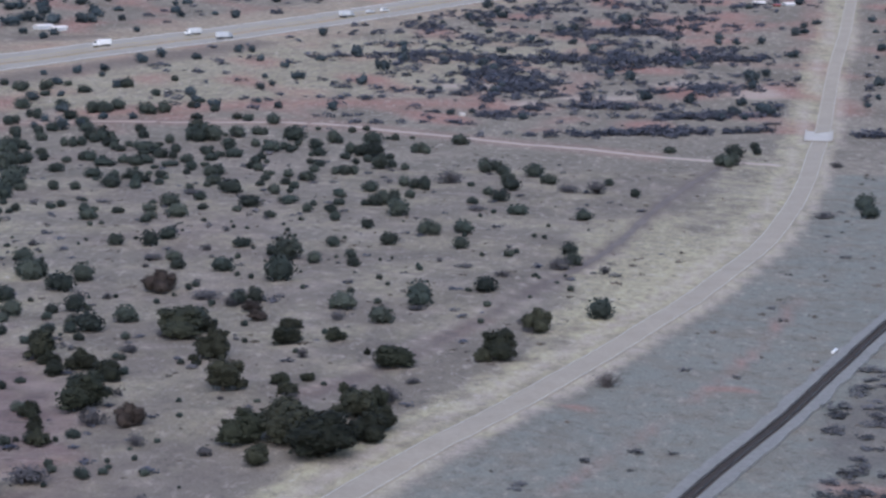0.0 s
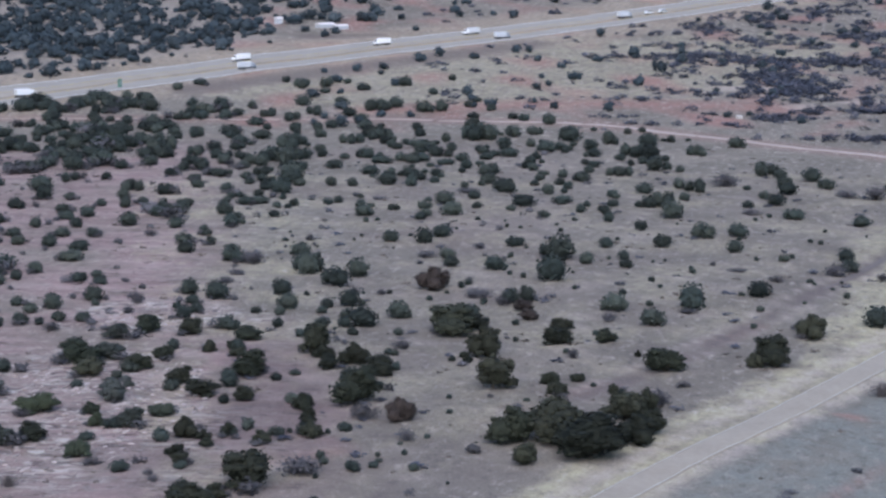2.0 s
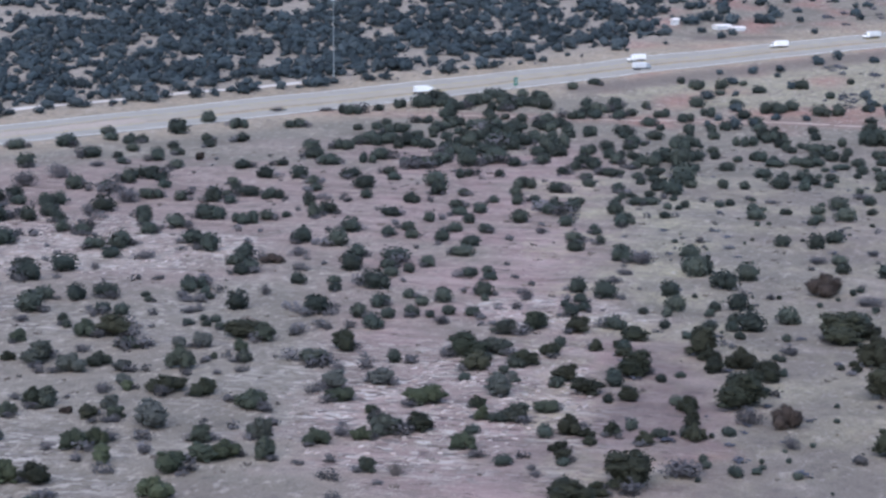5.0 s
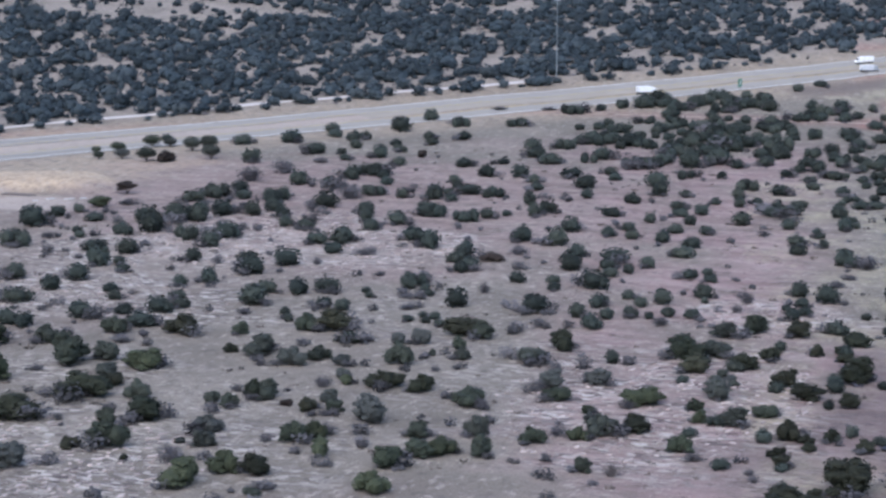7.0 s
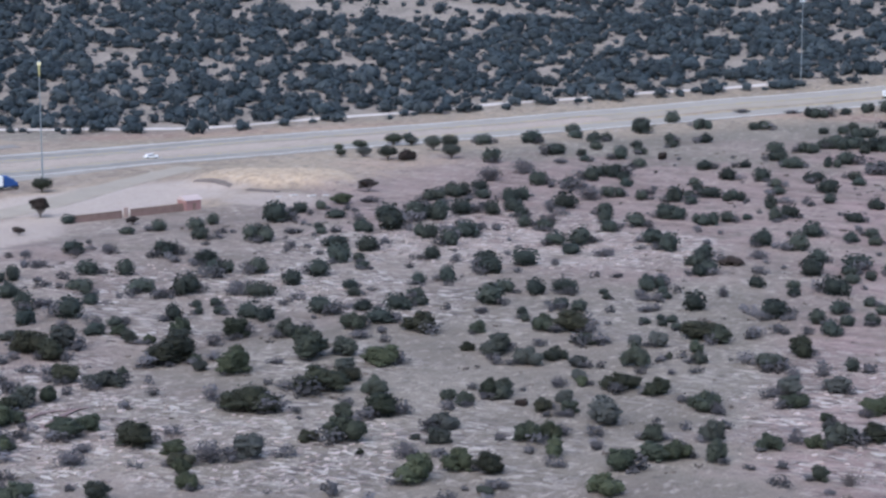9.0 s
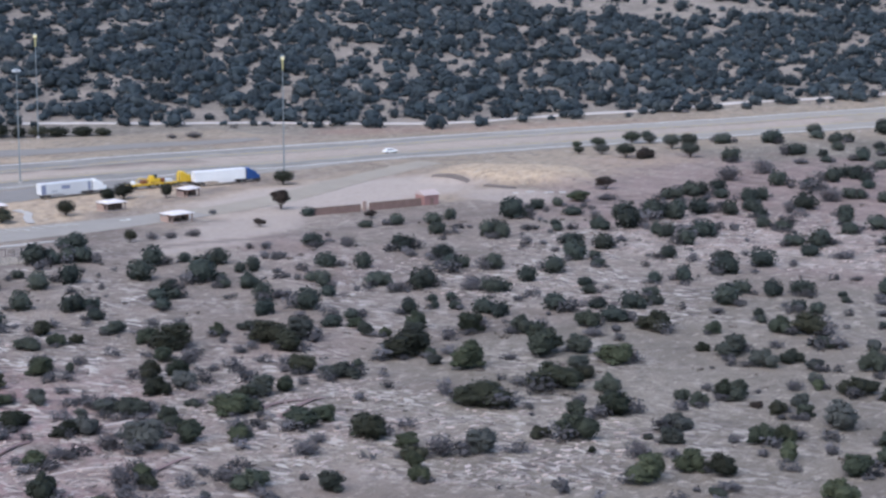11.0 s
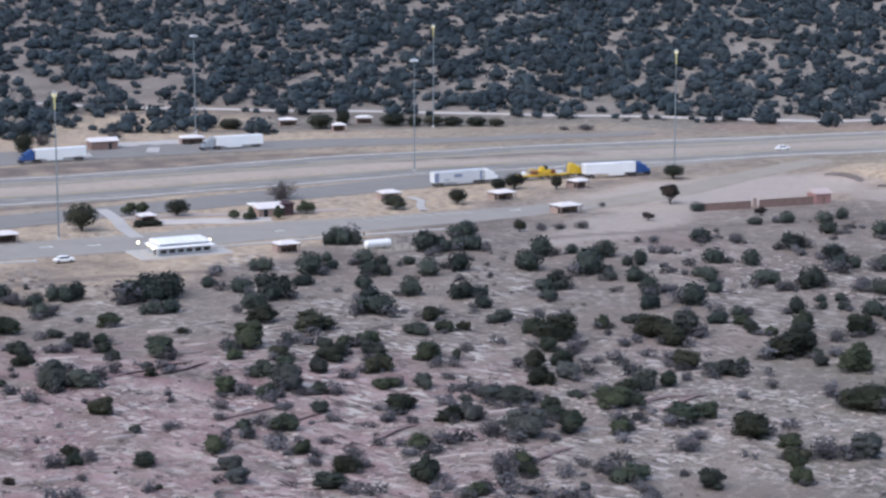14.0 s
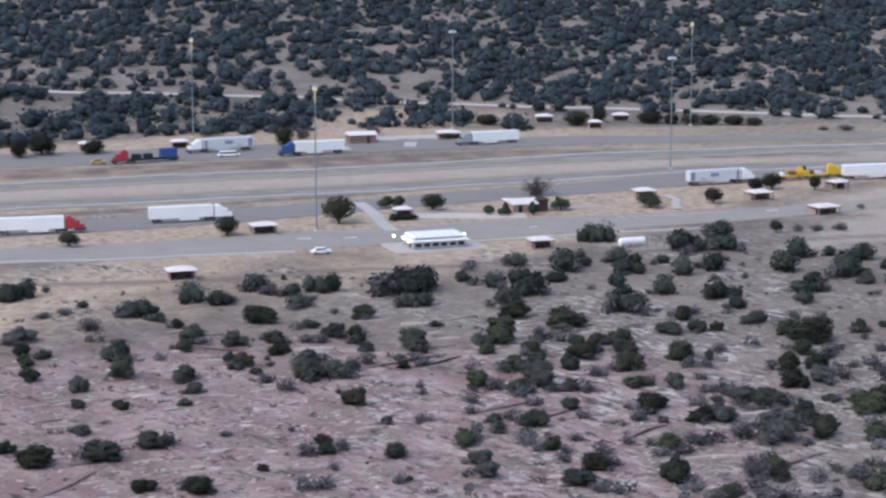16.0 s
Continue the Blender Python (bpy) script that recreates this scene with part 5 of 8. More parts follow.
JUNIPERS += [(-242.7, 552.5, 4.1, 2.5), (-209.4, 568.3, 6.7, 4.6), (-277.4, 539.3, 8.7, 5.3), (-166.5, 583.3, 9.9, 4.3), (-11.3, 606.6, 4.8, 3.3), (-87.7, 600.8, 4.4, 3.8), (47.9, 606.2, 3.6, 2.3), (-191.1, 578.0, 8.0, 5.0), (-148.7, 591.3, 4.5, 2.7), (30.8, 609.0, 5.6, 3.3), (-263.9, 550.0, 4.8, 2.9), (-95.6, 603.6, 6.8, 4.0), (-287.7, 540.5, 6.4, 4.7), (-66.4, 608.9, 5.2, 3.7), (18.9, 612.4, 5.2, 3.3), (-123.5, 600.8, 6.4, 5.0), (-135.5, 599.6, 4.2, 2.3), (-248.5, 563.5, 4.0, 2.4), (-227.3, 572.9, 4.7, 2.8), (-39.6, 616.1, 6.1, 3.0), (-124.7, 607.1, 7.9, 6.9), (-206.8, 585.7, 4.9, 2.8), (-278.8, 556.6, 6.2, 4.8), (-152.9, 604.3, 4.4, 2.7)]
JUNIPERS += [(-271.2, 562.8, 4.7, 2.9), (27.0, 624.5, 7.0, 4.4), (-45.9, 623.7, 3.7, 2.7), (-234.6, 580.4, 6.2, 4.1), (-139.0, 611.0, 4.1, 2.3), (-91.4, 620.0, 4.4, 3.8), (-220.9, 586.9, 7.1, 3.4), (-189.8, 598.2, 8.3, 3.8), (-244.4, 578.4, 6.2, 4.1), (-179.0, 602.9, 3.8, 2.4), (-29.4, 628.6, 9.2, 3.4), (-83.6, 623.8, 4.6, 2.4), (18.3, 629.1, 5.1, 3.3), (-69.5, 627.5, 5.2, 3.7), (-135.7, 617.2, 5.7, 3.3), (-148.3, 614.7, 7.3, 2.6), (-278.8, 568.1, 10.5, 6.2), (-103.8, 624.4, 7.1, 3.1), (-67.5, 630.0, 5.1, 3.5), (-162.4, 612.6, 4.6, 2.4), (-212.4, 598.6, 4.9, 2.7), (13.0, 637.4, 10.6, 5.3), (-55.9, 638.4, 4.4, 2.9), (-160.7, 622.5, 4.5, 3.5)]
JUNIPERS += [(-19.3, 642.7, 6.7, 5.1), (-76.6, 639.6, 4.5, 3.1), (-156.3, 626.4, 5.8, 4.3), (-116.9, 636.1, 6.1, 2.9), (-258.7, 594.2, 6.5, 3.2), (-144.5, 632.7, 4.6, 2.7), (-180.8, 624.2, 5.2, 3.2), (-213.4, 616.0, 8.7, 5.8), (-195.4, 621.9, 7.9, 6.1), (-278.7, 589.6, 4.8, 3.2), (-208.5, 620.1, 10.9, 4.0), (-84.3, 648.7, 6.1, 2.2), (-250.3, 605.0, 4.8, 2.2), (-237.1, 610.9, 7.5, 4.0), (86.5, 649.7, 11.0, 4.7), (-133.3, 641.9, 8.1, 7.1), (-58.1, 653.2, 4.3, 2.8), (-174.5, 633.6, 6.4, 3.6), (-104.4, 649.1, 7.9, 2.9), (-143.8, 642.2, 5.7, 3.3), (-190.9, 630.0, 5.3, 3.8), (-152.5, 640.5, 5.7, 3.6), (-162.9, 638.5, 6.2, 3.3), (-228.4, 619.4, 8.8, 5.1)]
JUNIPERS += [(-79.4, 655.5, 4.4, 3.1), (-205.5, 627.7, 7.5, 3.6), (-95.4, 653.7, 11.0, 3.6), (-189.0, 633.7, 8.0, 5.5), (-324.3, 578.1, 7.5, 4.8), (-141.3, 649.3, 9.6, 4.4), (-16.8, 665.0, 3.1, 2.2), (-72.9, 661.4, 5.0, 2.8), (-300.1, 594.6, 4.2, 2.3), (-354.9, 565.2, 7.6, 4.4), (-137.0, 653.8, 7.2, 2.4), (-226.1, 628.6, 6.7, 4.4), (-132.5, 655.6, 9.6, 5.3), (-21.5, 669.8, 6.6, 5.2), (-339.4, 578.6, 6.7, 4.4), (-151.3, 653.6, 8.5, 3.9), (-110.9, 662.1, 9.0, 3.7), (-246.7, 624.4, 7.0, 3.9), (-157.6, 652.8, 5.4, 3.7), (-66.2, 668.4, 6.7, 3.3), (-39.4, 671.0, 5.9, 3.0), (-293.0, 605.3, 6.3, 4.5), (-125.2, 661.0, 4.7, 2.6), (-89.5, 668.3, 6.8, 3.3)]
JUNIPERS += [(92.5, 668.4, 7.7, 4.5), (-365.3, 567.4, 5.8, 3.2), (-371.9, 564.1, 3.9, 2.4), (-180.8, 651.5, 6.3, 3.6), (-26.1, 676.3, 11.3, 6.3), (-306.5, 605.3, 4.1, 2.3), (-197.8, 649.0, 5.2, 3.8), (-6.6, 679.7, 8.2, 5.2), (-75.5, 675.9, 4.9, 2.7), (100.2, 672.8, 3.9, 2.6), (-315.4, 603.6, 7.7, 3.8), (-167.4, 661.1, 9.1, 3.9), (73.0, 678.7, 5.0, 2.3), (-209.9, 650.1, 9.1, 5.6), (-55.6, 682.2, 7.8, 4.2), (-292.7, 619.8, 4.7, 2.9), (-128.7, 674.3, 4.5, 2.5), (-379.4, 574.2, 3.8, 2.3), (-41.4, 688.8, 6.0, 3.8), (-51.5, 688.4, 4.6, 2.7), (-163.3, 671.6, 5.3, 3.6), (-350.1, 595.9, 6.5, 5.0), (-97.1, 684.7, 7.9, 3.4), (-245.1, 646.8, 8.3, 6.1)]
JUNIPERS += [(-255.5, 643.1, 6.8, 3.8), (-355.3, 593.9, 6.9, 4.6), (-375.5, 581.3, 5.7, 3.2), (-309.0, 620.7, 5.6, 3.3), (101.4, 686.4, 3.8, 2.6), (-180.6, 670.7, 11.6, 7.6), (-197.2, 667.9, 13.9, 6.5), (-140.0, 683.3, 9.6, 5.4), (5.8, 698.8, 7.0, 3.9), (-70.6, 695.5, 5.6, 3.5), (-23.2, 699.1, 8.0, 4.6), (-300.1, 633.2, 4.6, 2.8), (-192.3, 674.4, 7.0, 4.3), (-290.0, 639.2, 4.9, 2.9), (-229.9, 664.0, 8.0, 4.3), (-372.5, 596.9, 6.6, 3.9), (-367.4, 600.0, 4.5, 2.7), (-36.6, 703.4, 8.5, 5.4), (-240.1, 662.2, 9.4, 7.0), (-227.0, 666.9, 5.7, 3.9), (-140.1, 690.6, 10.1, 5.2), (-122.0, 695.9, 9.4, 3.9), (-158.1, 688.6, 7.6, 3.5), (-348.3, 615.0, 7.1, 3.9)]
JUNIPERS += [(-91.0, 702.0, 4.3, 3.5), (-16.0, 709.5, 3.8, 2.7), (-335.3, 625.5, 8.1, 4.7), (-110.2, 701.9, 4.9, 2.7), (-318.0, 636.2, 5.5, 3.3), (-49.3, 710.4, 8.1, 5.5), (-284.7, 654.0, 5.7, 3.5), (-79.9, 711.6, 14.3, 7.1), (-297.4, 653.0, 4.7, 2.9), (-213.1, 685.2, 9.6, 5.9), (-375.6, 611.8, 4.3, 2.7), (-317.9, 643.7, 8.2, 3.6), (-154.2, 702.9, 7.7, 3.2), (-116.8, 710.2, 10.6, 5.9), (-69.9, 717.1, 7.2, 4.4), (-135.0, 708.4, 4.6, 3.5), (-328.4, 643.4, 5.8, 3.2), (-101.8, 716.3, 5.4, 3.0), (-113.4, 716.0, 4.8, 2.7), (-176.6, 704.2, 8.7, 6.0), (-62.8, 724.2, 6.3, 3.2), (-166.7, 708.8, 7.3, 4.0), (-209.8, 700.5, 9.8, 7.2), (-241.9, 692.9, 6.9, 4.0)]
JUNIPERS += [(-245.9, 691.6, 5.1, 3.3), (-313.5, 665.9, 7.9, 5.7), (-204.2, 707.9, 5.1, 2.8), (-147.0, 723.0, 8.5, 5.3), (-139.2, 725.9, 4.5, 3.4), (-105.1, 731.7, 5.3, 3.0), (-337.1, 657.9, 5.7, 3.2), (-123.2, 730.2, 6.4, 3.6), (-190.0, 721.0, 5.0, 2.9), (-220.5, 712.5, 8.5, 5.3), (-87.0, 740.8, 6.0, 3.7), (-135.4, 734.1, 7.0, 3.3), (-199.1, 720.5, 7.5, 3.1), (-229.1, 713.5, 8.5, 5.4), (-301.3, 687.1, 10.0, 5.4), (-252.4, 707.0, 4.9, 3.2), (-209.2, 721.4, 4.9, 2.8), (-283.2, 695.8, 10.0, 3.3), (-163.5, 736.2, 8.1, 3.1), (-60.2, 752.7, 6.6, 4.2), (-199.9, 731.1, 7.6, 4.2), (-127.4, 747.5, 6.2, 3.5), (-241.5, 719.4, 9.1, 2.9), (-69.8, 759.1, 5.1, 2.9)]
JUNIPERS += [(-316.0, 695.2, 6.6, 5.0), (-153.8, 748.6, 8.4, 5.3), (-74.3, 763.0, 4.6, 2.5), (-177.7, 749.3, 5.3, 4.2), (-186.4, 748.0, 7.7, 3.8), (-88.9, 765.8, 6.7, 2.1), (-193.1, 746.8, 9.8, 4.0), (-134.1, 761.2, 6.2, 3.4), (-162.8, 757.6, 8.3, 4.1), (-146.9, 763.8, 8.8, 5.1), (-174.9, 758.3, 5.5, 2.8), (-274.4, 731.0, 9.4, 5.2), (-108.5, 774.6, 7.8, 4.7), (-189.0, 761.6, 10.0, 4.1), (-102.8, 778.7, 7.3, 4.8), (-84.4, 781.4, 4.7, 3.0), (-226.5, 753.2, 8.9, 5.2), (-240.8, 750.2, 10.5, 5.2), (-126.7, 778.6, 11.6, 4.8), (-267.6, 742.3, 4.7, 2.6), (-183.1, 767.6, 5.2, 4.1), (-208.8, 763.7, 7.9, 5.2), (-223.4, 760.1, 6.8, 4.3), (-120.3, 784.1, 6.4, 4.4)]
JUNIPERS += [(-173.4, 774.6, 4.2, 3.5), (-93.6, 788.7, 4.2, 2.6), (-254.8, 752.9, 8.0, 6.1), (-262.0, 751.2, 8.5, 3.9), (-185.3, 775.1, 6.4, 4.2), (-195.8, 772.5, 5.3, 3.9), (-217.8, 768.6, 9.1, 6.6), (-156.0, 784.6, 6.9, 4.4), (-236.5, 764.6, 10.7, 7.5), (-142.1, 789.1, 5.9, 3.1), (-91.8, 801.6, 3.8, 1.8), (-229.9, 777.5, 6.7, 4.2), (-255.1, 772.7, 8.1, 4.0), (-110.9, 816.3, 5.0, 2.7), (-152.9, 813.5, 5.0, 2.3), (-139.4, 821.5, 7.2, 3.2), (-211.4, 811.5, 5.0, 3.2), (-163.6, 824.0, 9.5, 4.6), (-154.8, 826.5, 6.2, 4.6), (-124.6, 835.5, 7.3, 4.2), (-205.3, 824.0, 6.2, 2.8), (-148.2, 836.9, 4.0, 2.3), (-172.8, 834.9, 4.0, 2.8), (-107.3, 848.8, 3.4, 2.8)]
OLIVE = []
OLIVE += [(-130.1, 265.8, 5.3, 3.3), (-184.0, 237.5, 3.1, 2.7), (-157.7, 258.3, 6.1, 4.3), (-189.2, 243.1, 3.0, 2.7), (-155.6, 267.2, 5.2, 3.5), (-235.3, 209.4, 4.1, 2.7), (-146.0, 279.9, 3.6, 3.3), (-151.3, 288.2, 3.5, 3.3), (-221.2, 239.1, 3.9, 2.3), (-111.4, 331.5, 6.2, 3.2), (-222.2, 301.1, 6.2, 4.9), (-317.9, 481.7, 6.3, 3.1)]
RUSSET = []
RUSSET += [(-261.2, 152.9, 1.8, 1.2), (-51.0, 333.8, 5.0, 3.9), (-166.2, 306.6, 2.1, 1.2), (-37.3, 416.7, 4.2, 2.4), (-39.1, 426.1, 4.1, 2.4), (-60.8, 447.1, 7.9, 4.8), (-187.6, 448.1, 5.8, 2.2), (-349.0, 567.3, 6.2, 3.7), (-280.2, 609.8, 3.2, 2.6)]
SCRUB = []
SCRUB += [(-144.7, 261.4, 2.7, 1.1), (-215.9, 209.0, 5.4, 3.9), (-102.6, 282.9, 2.5, 0.9), (-204.7, 220.8, 4.5, 3.1), (-81.4, 293.0, 2.2, 1.4), (-220.4, 212.3, 3.6, 2.4), (-60.9, 300.1, 7.5, 3.1), (-82.9, 296.5, 2.1, 1.3), (-264.5, 162.8, 4.6, 2.7), (-264.0, 168.5, 3.7, 2.4), (-189.8, 250.7, 5.6, 4.0), (-93.0, 301.2, 3.8, 1.6), (-165.8, 268.8, 5.6, 3.2), (-206.9, 238.8, 5.6, 2.9), (-234.3, 214.9, 4.7, 2.0), (-233.1, 222.7, 4.8, 3.3), (-281.2, 158.1, 2.9, 1.0), (-210.3, 245.5, 3.8, 1.7), (-277.8, 167.9, 1.4, 1.3), (-48.1, 322.1, 4.1, 2.7), (-117.4, 307.5, 3.9, 2.2), (-270.8, 187.9, 4.3, 1.7), (-56.8, 334.6, 5.5, 3.5), (-156.6, 303.3, 5.0, 1.2)]
SCRUB += [(-135.6, 318.2, 3.5, 2.4), (-112.9, 328.6, 4.1, 1.8), (-285.3, 198.4, 2.1, 1.4), (-9.7, 349.9, 6.2, 3.4), (-289.4, 200.6, 2.0, 1.4), (-139.3, 324.9, 3.4, 2.3), (-37.9, 351.5, 2.1, 0.7), (-26.0, 353.0, 3.1, 1.1), (-213.4, 283.0, 4.8, 2.3), (-166.7, 321.0, 4.3, 2.4), (-5.5, 362.5, 3.2, 1.3), (-306.2, 198.0, 3.9, 3.1), (-318.1, 188.0, 2.1, 1.3), (-153.6, 339.8, 2.4, 1.3), (-133.8, 348.5, 3.7, 2.5), (-322.2, 189.9, 2.0, 1.3), (-185.0, 331.8, 2.7, 1.2), (-219.9, 310.7, 4.0, 1.5), (-266.4, 275.2, 4.8, 2.8), (-26.0, 383.3, 2.9, 2.3), (-329.0, 205.3, 4.6, 2.4), (-58.5, 387.6, 4.6, 2.2), (-274.3, 281.7, 4.7, 2.8), (-238.8, 318.1, 4.7, 3.0)]
SCRUB += [(-175.9, 357.7, 4.0, 1.2), (-219.1, 338.1, 5.9, 2.0), (-364.2, 175.1, 5.2, 3.1), (-54.0, 401.6, 3.6, 1.6), (16.5, 405.6, 3.1, 1.8), (16.0, 412.3, 3.0, 1.8), (-129.4, 394.9, 4.4, 2.1), (-378.8, 172.3, 4.9, 1.5), (-21.2, 417.8, 4.2, 2.5), (-380.3, 177.5, 4.9, 1.5), (-210.6, 371.2, 4.2, 1.5), (-118.6, 412.1, 3.3, 1.9), (-5.7, 429.4, 5.0, 1.1), (-182.2, 389.1, 3.8, 1.5), (-43.8, 431.2, 5.1, 2.7), (-373.8, 220.9, 5.6, 2.4), (-119.8, 423.0, 4.4, 2.9), (-187.4, 400.2, 4.9, 1.6), (-293.0, 331.0, 6.5, 2.0), (-50.0, 439.7, 7.7, 2.2), (-402.8, 184.1, 2.6, 2.0), (-70.9, 439.6, 2.9, 1.6), (-276.5, 350.7, 5.2, 2.7), (-174.6, 412.0, 3.9, 2.9)]
SCRUB += [(-265.6, 361.1, 6.6, 2.9), (-329.6, 314.0, 2.7, 1.8), (-107.0, 448.5, 5.5, 1.6), (13.3, 464.4, 4.1, 1.9), (-129.1, 446.9, 3.0, 1.2), (-204.1, 421.1, 3.9, 1.4), (36.3, 468.8, 3.1, 2.4), (-106.8, 458.9, 5.1, 1.4), (26.5, 474.6, 6.2, 3.6), (4.6, 476.4, 5.1, 1.2), (-67.8, 476.5, 2.6, 1.2), (-222.8, 427.0, 3.8, 2.0), (-0.8, 482.8, 2.0, 1.5), (-105.9, 472.3, 5.8, 3.2), (-110.0, 472.5, 3.8, 1.7), (-324.6, 365.2, 5.9, 2.0), (-67.6, 486.1, 5.9, 1.9), (-185.4, 458.0, 5.4, 2.5), (-218.6, 443.5, 7.5, 2.5), (-56.5, 498.5, 4.0, 1.8), (-321.8, 388.1, 4.6, 3.1), (-139.9, 507.6, 5.5, 1.7), (-301.0, 433.5, 4.9, 1.9), (-54.6, 526.8, 2.6, 1.7)]
SCRUB += [(-250.6, 478.3, 3.5, 4.1), (99.8, 547.7, 7.7, 1.8), (-260.4, 495.5, 3.5, 4.2), (9.2, 559.9, 6.4, 2.1), (-313.1, 489.4, 7.5, 2.2), (-92.7, 574.5, 5.2, 1.2), (-262.2, 522.4, 9.4, 4.7), (43.1, 590.7, 7.7, 4.1), (-70.6, 590.8, 7.7, 1.9), (35.3, 594.5, 9.6, 2.6), (1.8, 613.5, 9.6, 4.7), (-303.9, 540.3, 8.2, 5.1), (-303.3, 560.2, 9.3, 5.2), (120.3, 642.0, 5.7, 2.2), (-304.4, 586.3, 6.6, 2.2), (-302.4, 727.4, 7.9, 1.7), (-285.5, 734.5, 7.9, 1.7)]
BARE = []
BARE += [(-101.6, 289.0, 4.6, 3.1), (28.7, 360.9, 6.8, 3.1)]
trimmed_crowns, trimmed_trunks = plant_kind("tree", TRIMMED, NEEDLES_GREY, prng)
lot_crowns, lot_trunks = plant_kind("tree", TRIMMED, NEEDLES, prng)
EXIT_TREES = [q for q in JUNIPERS if q[0] < -335 and 560 < q[1] < 605]
JUNIPERS = [q for q in JUNIPERS if q not in EXIT_TREES]
jc, jt = plant_kind("juniper", NEAR_CROWNS, NEEDLES, prng)
gc, gt = plant_kind("juniper", NEAR_CROWNS, NEEDLES_GREY, prng)
oc, ot = plant_kind("juniper", NEAR_CROWNS, OLIVE_LEAF, prng)
JUNIPERS = [(x, y, w, h if h < 6 else 6 + 0.3 * (h - 6)) for x, y, w, h in JUNIPERS]


def parted(row):
    """A broad clump as the several bushes that make it up."""
    x, y, w, h = row
    if w < 8.2:
        return [row]
    n, q0 = int(w / 2.3), prng.uniform(0, 6.283)
    out = []
    for k in range(n):
        q, d = q0 + k * 6.283 / n + prng.uniform(-0.3, 0.3), w * (0.31 if k else 0.06)
        v = w * prng.uniform(0.34, 0.5)
        out.append((x + d * math.cos(q), y + d * math.sin(q), v, min(h * prng.uniform(0.7, 1.0), v * 0.95)))
    return out


for row in JUNIPERS[:290]:
    west, luck = row[0] < -0.27 * row[1], prng.random()
    if west and luck < 0.14:
        planted("juniper", oc, ot, row, "olive green juniper bush brighter than the rest", "juniper", "olive green junipers", prng)
    else:
        planted("juniper", gc if west and luck < 0.8 and row[2] < 8 else jc, jt, row, "round dark green juniper bush on dry ground" if row[2] < 5.5 else "broad dark green juniper with a dense crown", "juniper", "junipers on the flat", prng)
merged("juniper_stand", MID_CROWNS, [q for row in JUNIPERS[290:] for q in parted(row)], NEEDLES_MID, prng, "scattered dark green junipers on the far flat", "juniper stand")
for row in EXIT_TREES:
    planted("tree", trimmed_crowns, trimmed_trunks, (row[0], row[1], row[2], row[3] * 1.1), "trimmed dark evergreen tree on a short trunk by the ramp", "tree", "trees by the ramp", prng, 0.28)
for row in OLIVE:
    planted("juniper", oc, ot, row, "olive green juniper bush brighter than the rest", "juniper", "olive green junipers", prng)
rc, rt = plant_kind("juniper", NEAR_CROWNS, RUSSET_LEAF, prng)
for row in RUSSET:
    planted("shrub", rc, rt, row, "russet brown dry bush", "shrub", "russet bushes", prng)
sc = [mesh_of("crown", v, f, SAGE) for v, f in SAGE_NEAR]
for row in SCRUB:
    planted("shrub", sc, None, row, "grey half-leafless desert shrub", "shrub", "grey shrubs", prng)
bc = [mesh_of("crown", np.vstack([v, a * (0.9, 0.9, 0.95)]), np.vstack([f, b + len(v)]), TWIGS) for (v, f), (a, b) in zip(BRUSH, [dome_template(170 + k, 3, 260, 0.02, 1.0) for k in range(3)])]
for row in BARE:
    planted("shrub", bc, None, row, "bare brown twiggy bush", "shrub", "bare bushes", prng)


